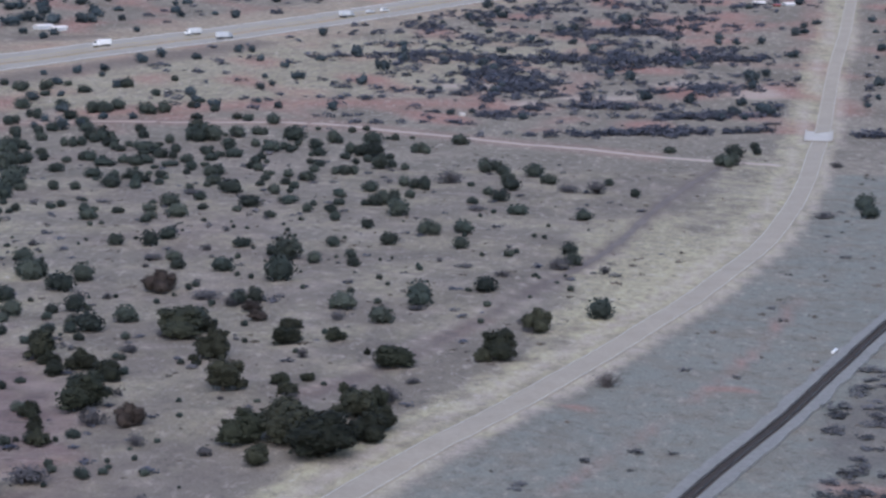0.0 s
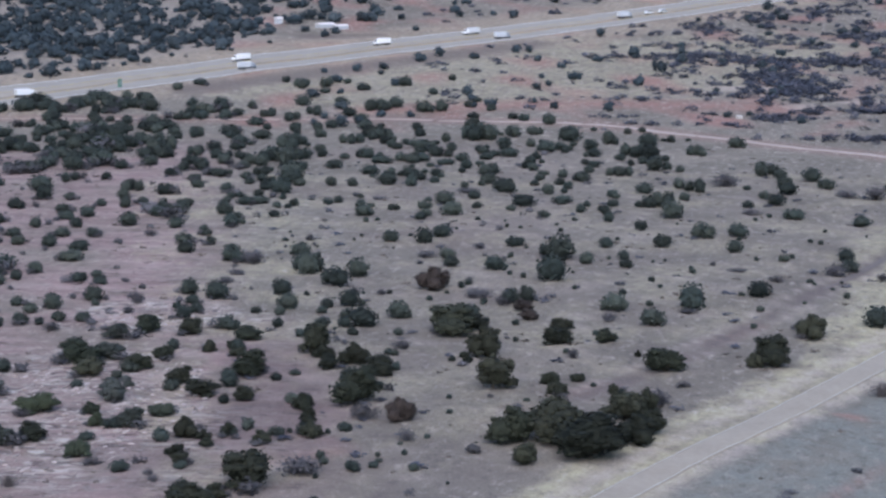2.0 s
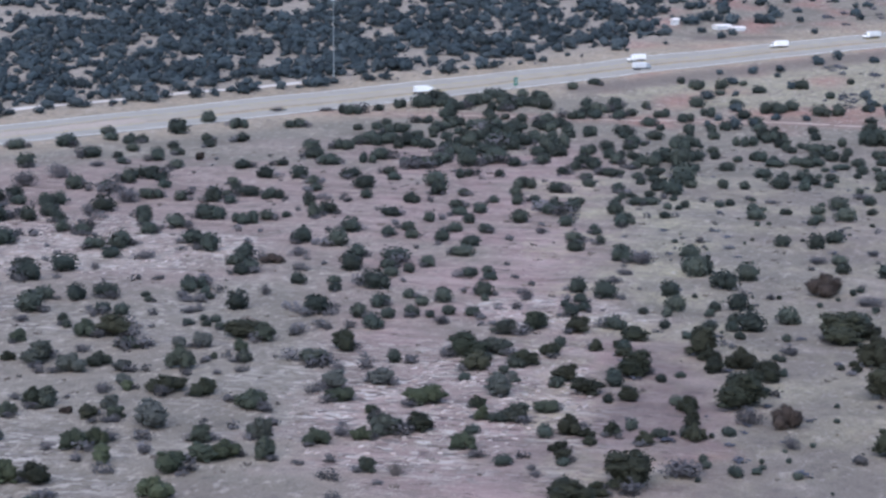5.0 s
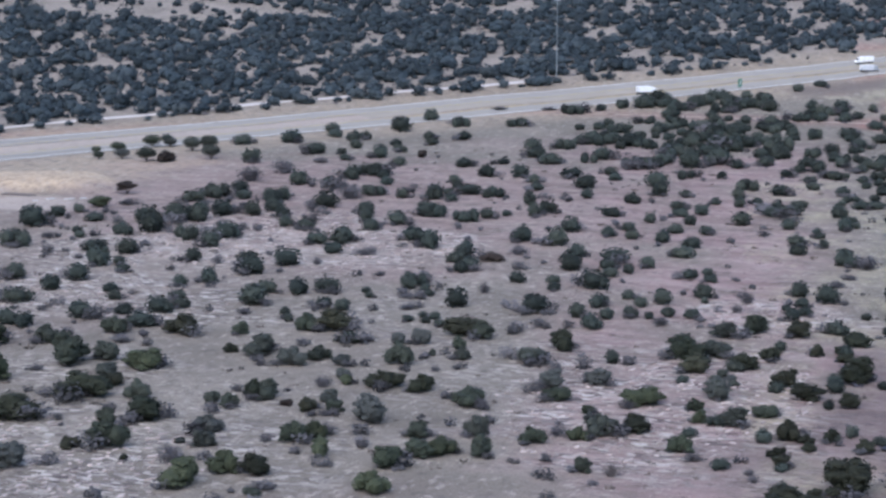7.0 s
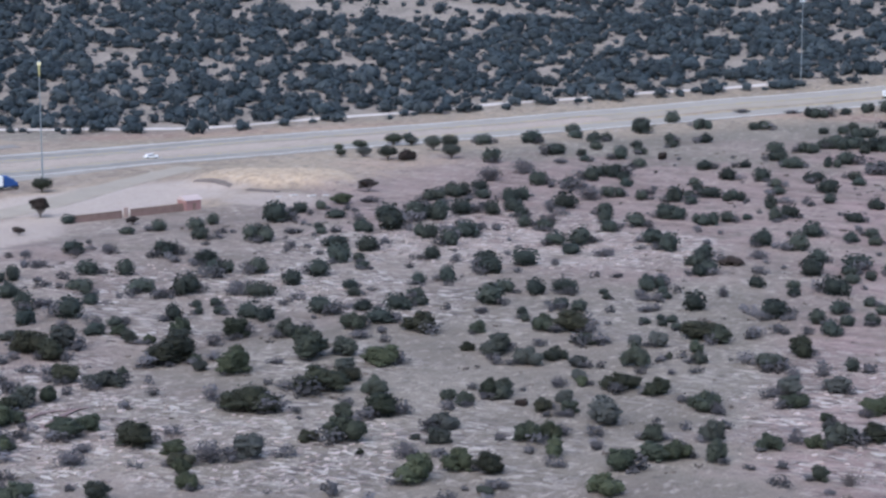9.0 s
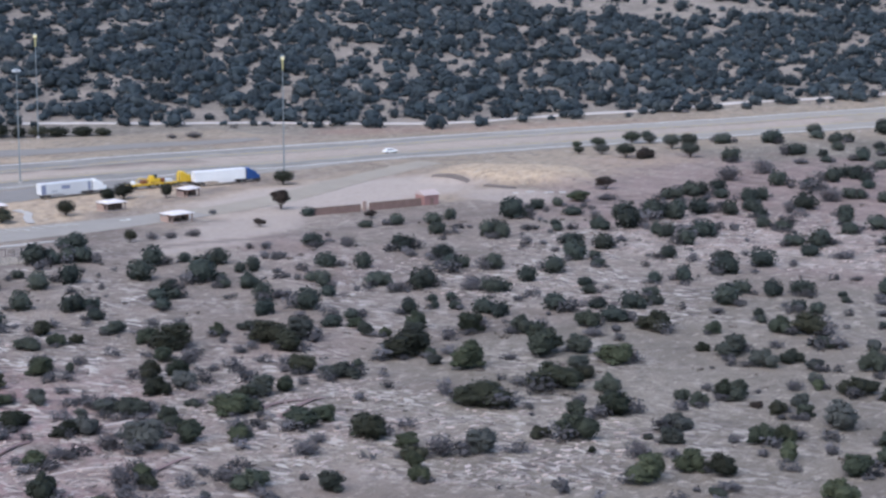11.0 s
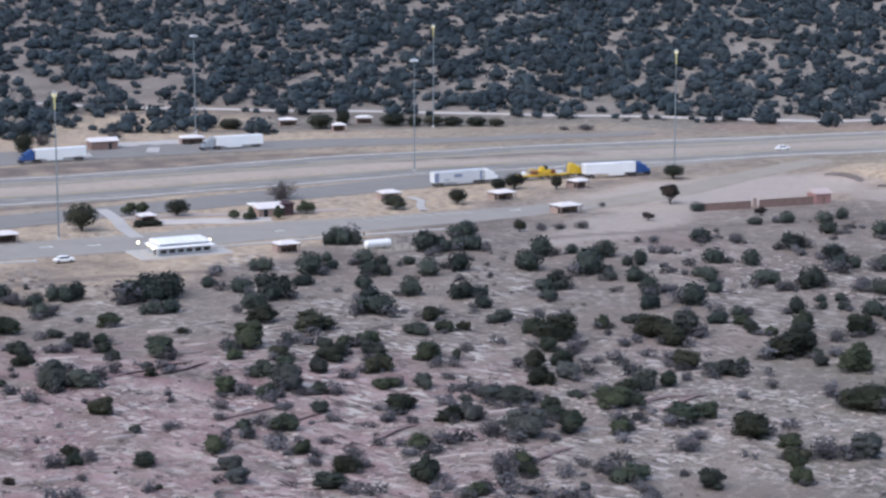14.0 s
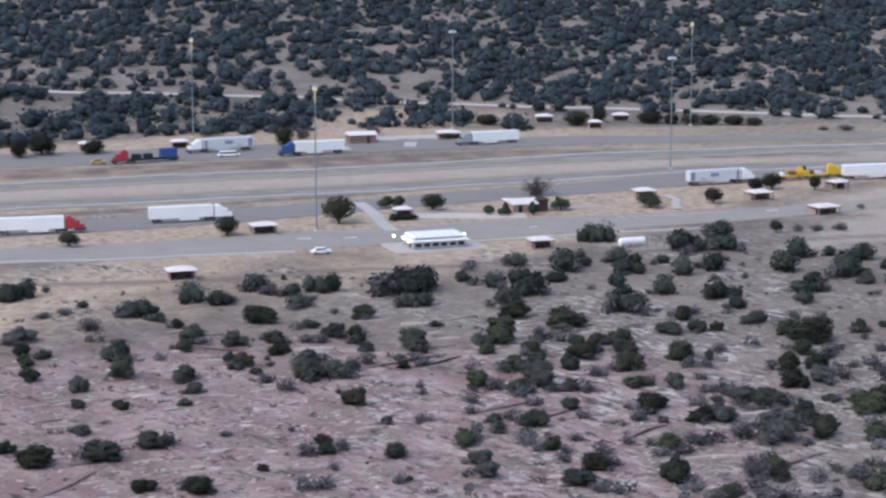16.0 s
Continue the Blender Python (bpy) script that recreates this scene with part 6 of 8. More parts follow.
def far_woods():
    """Pinyon and juniper woodland on the slope beyond the highway."""
    rng = np.random.default_rng(5)
    rows = []
    fx = FRONTAGE
    for _ in range(34000):
        a, r = radians(rng.uniform(-69, -9)), math.sqrt(rng.uniform(600 ** 2, 1140 ** 2))
        x, y = r * math.sin(a), r * math.cos(a)
        d = np.hypot(fx[:, 0] - x, fx[:, 1] - y)
        i = int(np.argmin(d))
        t = fx[min(i + 1, len(fx) - 1)] - fx[max(i - 1, 0)]
        beyond = t[0] * (y - fx[i, 1]) - t[1] * (x - fx[i, 0]) > 0
        if d[i] < 4.2:
            continue
        if beyond and 6 < d[i] < 62 and math.degrees(a) < -54.5 and rng.random() < 0.5:
            continue
        if not beyond:
            fl = np.hypot(FARLOT[:, 0] - x, FARLOT[:, 1] - y)
            k = int(np.argmin(fl))
            close = d[i] < 12 and y > 440 and rng.random() < 0.5
            if not close and (fl[k] < (36 if 288 < y < 430 else 22) or x > FARLOT[k, 0] or y > 440 or rng.random() < 0.25):
                continue
        open_land = np.interp(math.degrees(a), [-20, -16, -13, -11, -9], [0, 0.1, 0.4, 0.85, 0.97])
        if rng.random() < open_land:
            continue
        if ((x + 555) / 75) ** 2 + ((y - 902) / 38) ** 2 < 1 and rng.random() < 0.75:
            continue
        if r > 1030 and -36.5 < math.degrees(a) < -22 and rng.random() < 0.45:
            continue
        gap = 0.55 * float(waves(x, y, 52, 31)) + 0.6 * float(waves(x, y, 17, 32)) + 0.55 * float(waves(x, y, 8, 34))
        if gap < -0.02 + rng.uniform(-0.06, 0.04) + np.interp(math.degrees(a), [-66, -58, -48, -38, -30, -20], [0.06, 0.02, -0.02, -0.06, -0.1, -0.12]):
            continue
        w = 2.8 + 7.0 * rng.random() ** 1.5
        rows.append((x, y, w, w * rng.uniform(0.5, 0.72)))
    keep, cells = [], {}
    for row in rows:
        c = (int(row[0] // 9), int(row[1] // 9))
        if any((row[0] - q[0]) ** 2 + (row[1] - q[1]) ** 2 < (0.27 * (row[2] + q[2])) ** 2 for i in (-1, 0, 1) for j in (-1, 0, 1) for q in cells.get((c[0] + i, c[1] + j), ())):
            continue
        cells.setdefault(c, []).append(row)
        keep.append(row)
    return keep


WOODS = far_woods()
UNDER = [(x + prng.uniform(-9, 9), y + prng.uniform(-9, 9), prng.uniform(1.6, 3.8), prng.uniform(0.7, 1.6)) for x, y, w, h in WOODS[::4]]
merged("woodland", FAR_CROWNS, WOODS, NEEDLES_HAZED, prng, "dense dark pinyon and juniper woodland on the slope", "woodland")


merged("woodland_brush", SAGE_FAR_T, [q for q in UNDER if np.min(np.hypot(FRONTAGE[:, 0] - q[0], FRONTAGE[:, 1] - q[1])) > 4], SAGE_FAR, prng, "low grey brush between the woodland trees", "brush")


def scatter(n, a0, a1, r0, r1, wmin, wmax, tall, seed, test):
    rng = np.random.default_rng(seed)
    rows = []
    for _ in range(n):
        a, r = radians(rng.uniform(a0, a1)), math.sqrt(rng.uniform(r0 * r0, r1 * r1))
        x, y = r * math.sin(a), r * math.cos(a)
        if test(x, y, rng):
            w = rng.uniform(wmin, wmax)
            rows.append((x, y, w, w * rng.uniform(*tall)))
    return rows


PAVED = [(ROAD, 12), (RAIL, 5), (DIRT, 3), (OLDTRACK, 2.5), (MEDIAN, 28), (TRUCKLOT, 15), (CARLOT, 16), (FARLOT, 24), (FRONTAGE, 4)]


TWOTRACK_X, TWOTRACK_Y = [p[0] for p in TWOTRACK], [p[1] for p in TWOTRACK]


def clear(x, y):
    if x < -290 and y > 150 and x < np.interp(y, TWOTRACK_Y, TWOTRACK_X) + 4 and x > -640:
        return False
    return all(np.min((ln[::2, 0] - x) ** 2 + (ln[::2, 1] - y) ** 2) > q * q for ln, q in PAVED)


BRUSH_BLUE = material("blue_grey_brush", (0.052, 0.059, 0.082), 0.9, vary=0.45, scale=0.3, bump=0.0, per="tint", other=(0.094, 0.095, 0.118))


# grey winter brush in the bottoms along the creek, and beyond it
def creek(x, y, rng):
    if not clear(x, y):
        return False
    v = float(waves(x, y, 60, 41)) + 0.5 * float(waves(x * 0.4, y, 25, 42))
    return v > rng.uniform(0.0, 0.6)


THICKETS = [(86, 895, 30, 7), (20, 868, 16, 12), (60, 722, 30, 4), (50, 905, 54, 8), (30, 838, 22, 24), (83, 729, 42, 3.5), (105, 831, 14, 9), (146, 716, 12, 3), (20, 772, 6, 5), (75, 976, 26, 8), (95, 765, 30, 6), (60, 790, 25, 5), (125, 900, 14, 10), (-10, 918, 14, 5)]
BOTTOMS = scatter(2400, -8, 13.5, 735, 1180, 2.0, 6.0, (0.25, 0.5), 51, creek) + scatter(2600, -3, 8, 780, 1150, 2.0, 6.5, (0.25, 0.5), 56, creek) + scatter(700, -1, 7, 880, 1180, 2.5, 7.0, (0.3, 0.5), 60, lambda x, y, r: clear(x, y) and r.random() < 0.5)
for cx, cy, rx, ry in THICKETS:
    for _ in range(int(rx * ry * 0.32) + 26):
        q, r = prng.uniform(0, 6.283), abs(prng.normal(0, 0.75))
        x, y, w = cx + rx * r * math.cos(q), cy + ry * r * math.sin(q), prng.uniform(2.4, 6.5)
        if clear(x, y) and not (115 < x < 140 and 700 < y < 735):
            BOTTOMS.append((x, y, w, w * prng.uniform(0.3, 0.55)))
merged("creek_brush", [sage_template(240 + s, 3, 44, 0.085, 3) for s in range(6)], BOTTOMS, BRUSH_BLUE, prng, "grey leafless winter brush along the creek bottoms", "brush")
GREEN = scatter(420, -12, 13.5, 745, 1180, 3.0, 6.5, (0.6, 0.85), 52, lambda x, y, r: clear(x, y) and (x, y) and r.random() < 0.55)
merged("far_junipers", FAR_CROWNS, GREEN, NEEDLES_HAZED, prng, "scattered dark junipers among the brush", "juniper stand")
# low scrub and tufts on the open flat
def tuft_template(seed):
    """A flat clump of dry blades."""
    rng = np.random.default_rng(seed)
    V, Fc = [], []
    for k in range(16):
        o = np.array([*rng.normal(0, 0.2, 2), 0.0])
        q = rng.uniform(0, 6.283)
        t = np.array([math.cos(q), math.sin(q), 0]) * 0.09
        tip = o + np.array([*rng.normal(0, 0.2, 2), rng.uniform(0.5, 1.0)])
        V += [o - t, o + t, tip]
        Fc.append((3 * k, 3 * k + 1, 3 * k + 2))
    return np.array(V), np.array(Fc)


DRY = material("dry_tufts", (0.125, 0.105, 0.095), 0.95, vary=0.5, scale=0.3, bump=0.0, per="tint")
LOW = [(x, y, 0.5 + 2.2 * (w - 0.5) ** 2, h) for x, y, w, h in scatter(5200, -68, 13, 262, 700, 0.5, 1.5, (0.3, 0.6), 53, lambda x, y, r: clear(x, y) and r.random() < 0.4 + 0.5 * float(waves(x, y, 30, 61)))]
merged("low_scrub", [tuft_template(200 + s) for s in range(6)], LOW, DRY, prng, "low dry tufts and scrub on the open ground", "scrub")
SMALL = scatter(1300, -67, -3, 275, 690, 1.1, 3.3, (0.5, 0.75), 54, lambda x, y, r: clear(x, y) and side_of_road(x, y) < -14 and r.random() < np.interp(math.degrees(math.atan2(x, y)), [-67, -52, -44, -20, -3], [0.15, 0.2, 0.6, 0.5, 0.2]) + 0.4 * float(waves(x, y, 45, 62)))
merged("small_shrubs", SAGE_FAR_T + [dome_template(220 + s, 1 + s % 3, 30, 0.1) for s in range(4)], SMALL, SAGE_FAR, prng, "small grey shrubs between the junipers", "shrubs")
GREYS = scatter(1100, -67, -20, 275, 610, 2.2, 4.4, (0.45, 0.7), 57, lambda x, y, r: clear(x, y) and r.random() < np.interp(math.degrees(math.atan2(x, y)), [-58, -48], [0.12, 0.35]) + 0.5 * float(waves(x, y, 50, 63)))
for x, y, w, h in JUNIPERS:
    # grey brush leaning on the evergreens
    for _ in range(prng.choice([0, 1, 1, 2]) if x < -0.22 * y else 0):
        q, k = prng.uniform(0, 6.283), prng.uniform(0.5, 0.95)
        GREYS.append((x + 0.5 * w * math.cos(q), y + 0.5 * w * math.sin(q), w * k, w * k * prng.uniform(0.45, 0.62)))
GREYS += scatter(260, -54, -42, 278, 400, 2.4, 4.6, (0.45, 0.65), 58, lambda x, y, r: clear(x, y) and r.random() < 0.5)
merged("grey_shrubs", SAGE_MID, GREYS, SAGE_FAR, prng, "grey half-leafless shrubs among the junipers", "shrubs")
FLATS = scatter(150, -6, 13, 285, 640, 1.4, 3.6, (0.16, 0.3), 55, lambda x, y, r: clear(x, y) and side_of_road(x, y) > 9)
FLATS += scatter(60, 10.6, 13.5, 292, 380, 2.6, 5.5, (0.15, 0.26), 59, lambda x, y, r: clear(x, y) and x > float(np.interp(y, RAIL[:, 1], RAIL[:, 0])) + 5)
FIELD = scatter(420, -15, 6, 284, 660, 1.0, 3.4, (0.22, 0.4), 65, lambda x, y, r: clear(x, y) and side_of_road(x, y) < -16 and r.random() < 0.5 + 0.5 * float(waves(x, y, 40, 66)))
merged("field_scrub", SAGE_FAR_T, FIELD, BRUSH_BLUE, prng, "low blue-grey scrub on the tan field", "scrub")
BACK = scatter(330, -13.5, 1, 545, 745, 2.0, 4.4, (0.5, 0.75), 67, lambda x, y, r: clear(x, y) and side_of_road(x, y) < -30 and r.random() < np.interp(math.degrees(math.atan2(x, y)), [-13, -11.4, -11.1, -10, -9.5, -6, 1], [0.65, 0.5, 0.05, 0.1, 0.5, 0.45, 0.1]))
BACK += scatter(120, -12, 4, 290, 560, 0.8, 2.0, (0.6, 0.85), 68, lambda x, y, r: clear(x, y) and side_of_road(x, y) < -22)
YOUNG = BACK + scatter(330, -30, -7.5, 285, 440, 1.7, 3.6, (0.55, 0.8), 64, lambda x, y, r: clear(x, y) and side_of_road(x, y) < -22 and r.random() < np.interp(math.degrees(math.atan2(x, y)), [-21, -15, -10, -7.5], [0.0, 0.55, 0.4, 0.1]))
# the thick dark grove on the near side of the highway
GROVE = []
for n, a0, a1, r0, r1, w0, w1 in ((38, -18.8, -15.3, 790, 818, 3.2, 6.0), (56, -18.1, -15.9, 664, 778, 3.2, 6.2), (20, -15.7, -14.6, 670, 755, 3.5, 6.0), (14, -12.4, -11.3, 600, 690, 3.0, 5.5), (30, -20.5, -18, 690, 745, 3.0, 5.5)):
    GROVE += scatter(n, a0, a1, r0, r1, w0, w1, (0.55, 0.75), 170 + n, lambda x, y, r: clear(x, y))
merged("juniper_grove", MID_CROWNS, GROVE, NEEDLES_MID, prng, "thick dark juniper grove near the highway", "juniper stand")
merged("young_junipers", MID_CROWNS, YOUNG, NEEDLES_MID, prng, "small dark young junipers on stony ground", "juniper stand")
merged("flat_scrub", SAGE_FAR_T, FLATS, SAGE_FAR, prng, "flat dark grey scrub on the grassy flat by the railway", "scrub")


def rock_slabs():
    """Low broken sandstone ledges and loose flat stones, lying along the strata."""
    rng = np.random.default_rng(77)
    V, Fc, n = [], [], 0
    spots = []
    for cx, cy, rx, ry in ROCKY:
        for _ in range(int(rx * ry * 0.38)):
            q, r = rng.uniform(0, 6.283), math.sqrt(rng.uniform(0, 1.3))
            spots.append((cx + rx * r * math.cos(q), cy + ry * r * math.sin(q), 0.62))
    for _ in range(150):
        a, r = radians(rng.uniform(-68, -46)), math.sqrt(rng.uniform(280 ** 2, 410 ** 2))
        if float(waves(r * math.sin(a), r * math.cos(a), 40, 91)) > rng.uniform(-0.4, 0.3):
            spots.append((r * math.sin(a), r * math.cos(a), 2.0))
    for x, y, big in spots:
        if not clear(x, y):
            continue
        ln, wd, th = big * rng.uniform(0.35, 1.0) * rng.choice([1, 1, 1.6, 2.4]), big * rng.uniform(0.3, 0.9), rng.uniform(0.06, 0.26)
        if big > 1.5:
            ln, wd, th = rng.uniform(1.2, 4.2), rng.uniform(0.4, 0.9), rng.uniform(0.2, 0.42)
        a = radians(74 + rng.normal(0, 7 if big > 1.5 else 13))
        c, s = math.cos(a), math.sin(a)
        m = 9
        ang = np.linspace(0, 6.283, m, endpoint=False) + rng.uniform(-0.2, 0.2, m)
        rad = rng.uniform(0.62, 1.2, m)
        u, v = ln * np.cos(ang) * rad, wd * np.sin(ang) * rad
        z0 = gz(x, y)
        # the far edge runs into the ground, the near edge stands proud
        tilt = rng.normal(0, 0.02, 2)
        dip = rng.uniform(0.1, 0.3)
        for sc_, z in ((1.02, -0.3), (1.0, th * 0.85), (0.93, th)):
            V.append(np.column_stack([x + sc_ * (u * c - v * s), y + sc_ * (u * s + v * c), z0 + z + tilt[0] * u - dip * th * v / wd]))
        for k in range(2):
            for i in range(m):
                j = (i + 1) % m
                Fc.append((n + k * m + i, n + k * m + j, n + (k + 1) * m + j, n + (k + 1) * m + i))
        Fc.append(tuple(n + 2 * m + i for i in range(m)))
        n += 3 * m
    me = mesh_of("rock_slabs", np.vstack(V), Fc, ROCK)
    tagged(new("rock_slabs", me), "flat mauve-pink sandstone slabs and low ledges", "rocks", kind="stuff")


ROCK = material("sandstone", (0.39, 0.328, 0.30), 0.95, vary=0.5, scale=0.6, bump=0.4, per="island")
rock_slabs()


# the sandstone ledges that step across the bare slope: line, height
LEDGES = [
    ([(-242.5, 206.5), (-244.8, 212.6), (-246.6, 219.0)], 0.55),
    ([(-302.4, 207.7), (-301.9, 212.9), (-304.6, 220.0)], 0.50),
    ([(-306.1, 199.8), (-305.9, 206.8), (-306.2, 212.6), (-306.3, 218.5)], 0.50),
    ([(-267.7, 119.6), (-269.5, 124.7), (-273.6, 130.3), (-277.5, 136.8)], 0.35),
    ([(-339.8, 184.3), (-334.0, 187.6), (-332.5, 192.1)], 0.45),
    ([(-217.9, 214.5), (-218.5, 220.5), (-219.8, 227.3)], 0.50),
    ([(-305.5, 136.9), (-304.2, 141.2), (-300.8, 143.5)], 0.40),
    ([(-325.4, 158.7), (-322.4, 165.9), (-316.2, 170.3)], 0.35),
    ([(-260.9, 196.9), (-261.0, 206.1), (-262.2, 214.2)], 0.35),
    ([(-230.7, 255.6), (-231.1, 260.4), (-229.0, 265.3)], 0.40),
    ([(-270.7, 196.3), (-270.3, 205.2), (-271.3, 213.0)], 0.35),
    ([(-224.9, 253.8), (-227.5, 262.3), (-227.3, 267.8)], 0.50),
]


def rock_ledge(line, high, rng):
    """A long low step in the sandstone with a worn lip and an undercut face towards the open slope."""
    p = spline(line)
    m = len(p)
    t = np.linspace(0, 1, m)
    d = np.gradient(p, axis=0)
    d /= np.linalg.norm(d, axis=1)[:, None]
    nrm = np.column_stack([d[:, 1], -d[:, 0]])
    nrm *= np.sign(-np.sum(nrm * p, axis=1))[:, None]          # out of the slope
    tall = high * np.sin(math.pi * np.clip(t, 0.02, 0.98)) ** 0.6 * (0.75 + 0.5 * rng.random(m))
    jag = rng.normal(0, 0.16, m)
    z = ground_z(p[:, 0], p[:, 1])
    rings = []
    for out, up in ((-1.7, -0.2), (-0.9, 0.5), (-0.2, 0.95), (0.12, 0.9), (0.16, 0.72), (-0.5, 0.35), (-0.55, -0.5)):
        q = p + nrm * (out + (jag if out > -1 else 0 * jag))[:, None]
        rings.append(np.column_stack([q, z + up * tall - (0.05 if up < 0 else 0.0)]))
    k = len(rings)
    faces = [(a * m + i, a * m + i + 1, (a + 1) * m + i + 1, (a + 1) * m + i) for a in range(k - 1) for i in range(m - 1)]
    me = mesh_of("rock_ledge", np.vstack(rings), faces, LEDGE_ROCK)
    tagged(new("rock_ledge", me), "low mauve sandstone ledge with a dark undercut face", "ledge", "sandstone ledges")


LEDGE_ROCK = material("mauve_sandstone", (0.235, 0.165, 0.16), 0.95, vary=0.3, scale=0.8, bump=0.5)
lrng = np.random.default_rng(15)
for line, high in LEDGES:
    rock_ledge(line, high, lrng)


# ---- the rest area ----
WHITE_METAL = material("white_painted_metal", (0.88, 0.87, 0.86), 0.45, vary=0.08, scale=1.0, bump=0.0, spec=0.5)
DULL_WHITE = material("dull_white_panel", (0.62, 0.63, 0.65), 0.5, vary=0.12, scale=0.8, bump=0.0)
ROOF_PINK = material("pale_pink_roof", (0.5, 0.41, 0.39), 0.7, vary=0.12, scale=0.8, bump=0.05)
ROOF_WHITE = material("white_roof", (0.74, 0.685, 0.66), 0.6, vary=0.1, scale=0.8, bump=0.05)
BLUE_PAINT = material("blue_paint", (0.025, 0.075, 0.24), 0.35, vary=0.1, bump=0.0, spec=0.5)
RED_PAINT = material("red_paint", (0.38, 0.035, 0.045), 0.35, vary=0.1, bump=0.0, spec=0.5)
YELLOW_PAINT = material("yellow_paint", (0.68, 0.44, 0.03), 0.4, vary=0.1, bump=0.0, spec=0.5)
GREY_PAINT = material("silver_grey_paint", (0.36, 0.38, 0.41), 0.35, 0.2, vary=0.1, bump=0.0)
BLUE_GREY = material("blue_grey_paint", (0.24, 0.27, 0.38), 0.4, vary=0.1, bump=0.0)
RUST = material("rust_brown_paint", (0.22, 0.09, 0.045), 0.6, vary=0.2, bump=0.0)
TAN_PAINT = material("tan_paint", (0.48, 0.33, 0.13), 0.4, vary=0.1, bump=0.0)
RUBBER = material("tyre_rubber", (0.022, 0.022, 0.024), 0.85, vary=0.2, bump=0.0)
DARK_STEEL = material("dark_chassis_steel", (0.045, 0.045, 0.05), 0.6, 0.5, vary=0.2, bump=0.0)
CHROME = material("chrome", (0.55, 0.56, 0.58), 0.25, 1.0, vary=0.05, bump=0.0)
GLASS = material("tinted_glass", (0.02, 0.025, 0.03), 0.08, vary=0.05, bump=0.0, spec=0.8)
BRICK = material("brown_brick", (0.225, 0.15, 0.13), 0.9, vary=0.25, scale=2.0)
DARK_BRICK = material("dark_brick", (0.07, 0.042, 0.045), 0.9, vary=0.25, scale=2.0)
PINK_WALL = material("pink_stucco", (0.33, 0.19, 0.18), 0.9, vary=0.12, scale=1.0)
STUCCO = material("tan_stucco", (0.36, 0.26, 0.225), 0.9, vary=0.12, scale=1.0)
GALV = material("galvanised_steel", (0.30, 0.34, 0.36), 0.5, 0.5, vary=0.1, bump=0.0)
POLE_STEEL = material("dull_teal_steel", (0.22, 0.25, 0.27), 0.6, 0.2, vary=0.1, bump=0.0)
TIMBER = material("weathered_timber", (0.16, 0.11, 0.085), 0.9, vary=0.25, scale=2.0)
SIGN_GREEN = material("sign_green", (0.01, 0.20, 0.11), 0.5, vary=0.05, bump=0.0)
LAMP_WARM = glow("lit_lamp", (1.0, 0.86, 0.45, 1), 3.5)
LAMP_COOL = glow("lit_lamp_yellow", (1.0, 0.93, 0.62, 1), 0.3)
# weak emission that paints the lamplight falling on a mast's upper pole
POLE_GLOW = glow("pole_lamplight", (0.78, 0.74, 0.36, 1), 0.13)
LAMP_OFF = material("lamp_housing", (0.6, 0.62, 0.64), 0.4, vary=0.05, bump=0.0)


def wheel_meshes():
    bm = bmesh.new()
    tube(bm, (0, -0.14, 0), (0, 0.14, 0), 0.51, 0.51, 18)
    bmesh.ops.bevel(bm, geom=[e for e in bm.edges if abs(e.verts[0].co.y - e.verts[1].co.y) < 1e-4], offset=0.06, segments=2, affect="EDGES")
    tyre = bpy.data.meshes.new("tyre")
    bm.to_mesh(tyre)
    bm.free()
    tyre.materials.append(RUBBER)
    bm = bmesh.new()
    tube(bm, (0, -0.15, 0), (0, 0.15, 0), 0.27, 0.27, 14)
    rim = bpy.data.meshes.new("rim")
    bm.to_mesh(rim)
    bm.free()
    rim.materials.append(CHROME)
    return tyre, rim


TYRE, RIM = wheel_meshes()


def wheel(parent, x, y, r=0.51, wide=1.0):
    t = new("wheel", TYRE)
    t.parent = parent
    t.matrix_basis = Matrix.LocRotScale((x, y, r), None, (r / 0.51, wide, r / 0.51))
    q = new("rim", RIM)
    q.parent = t


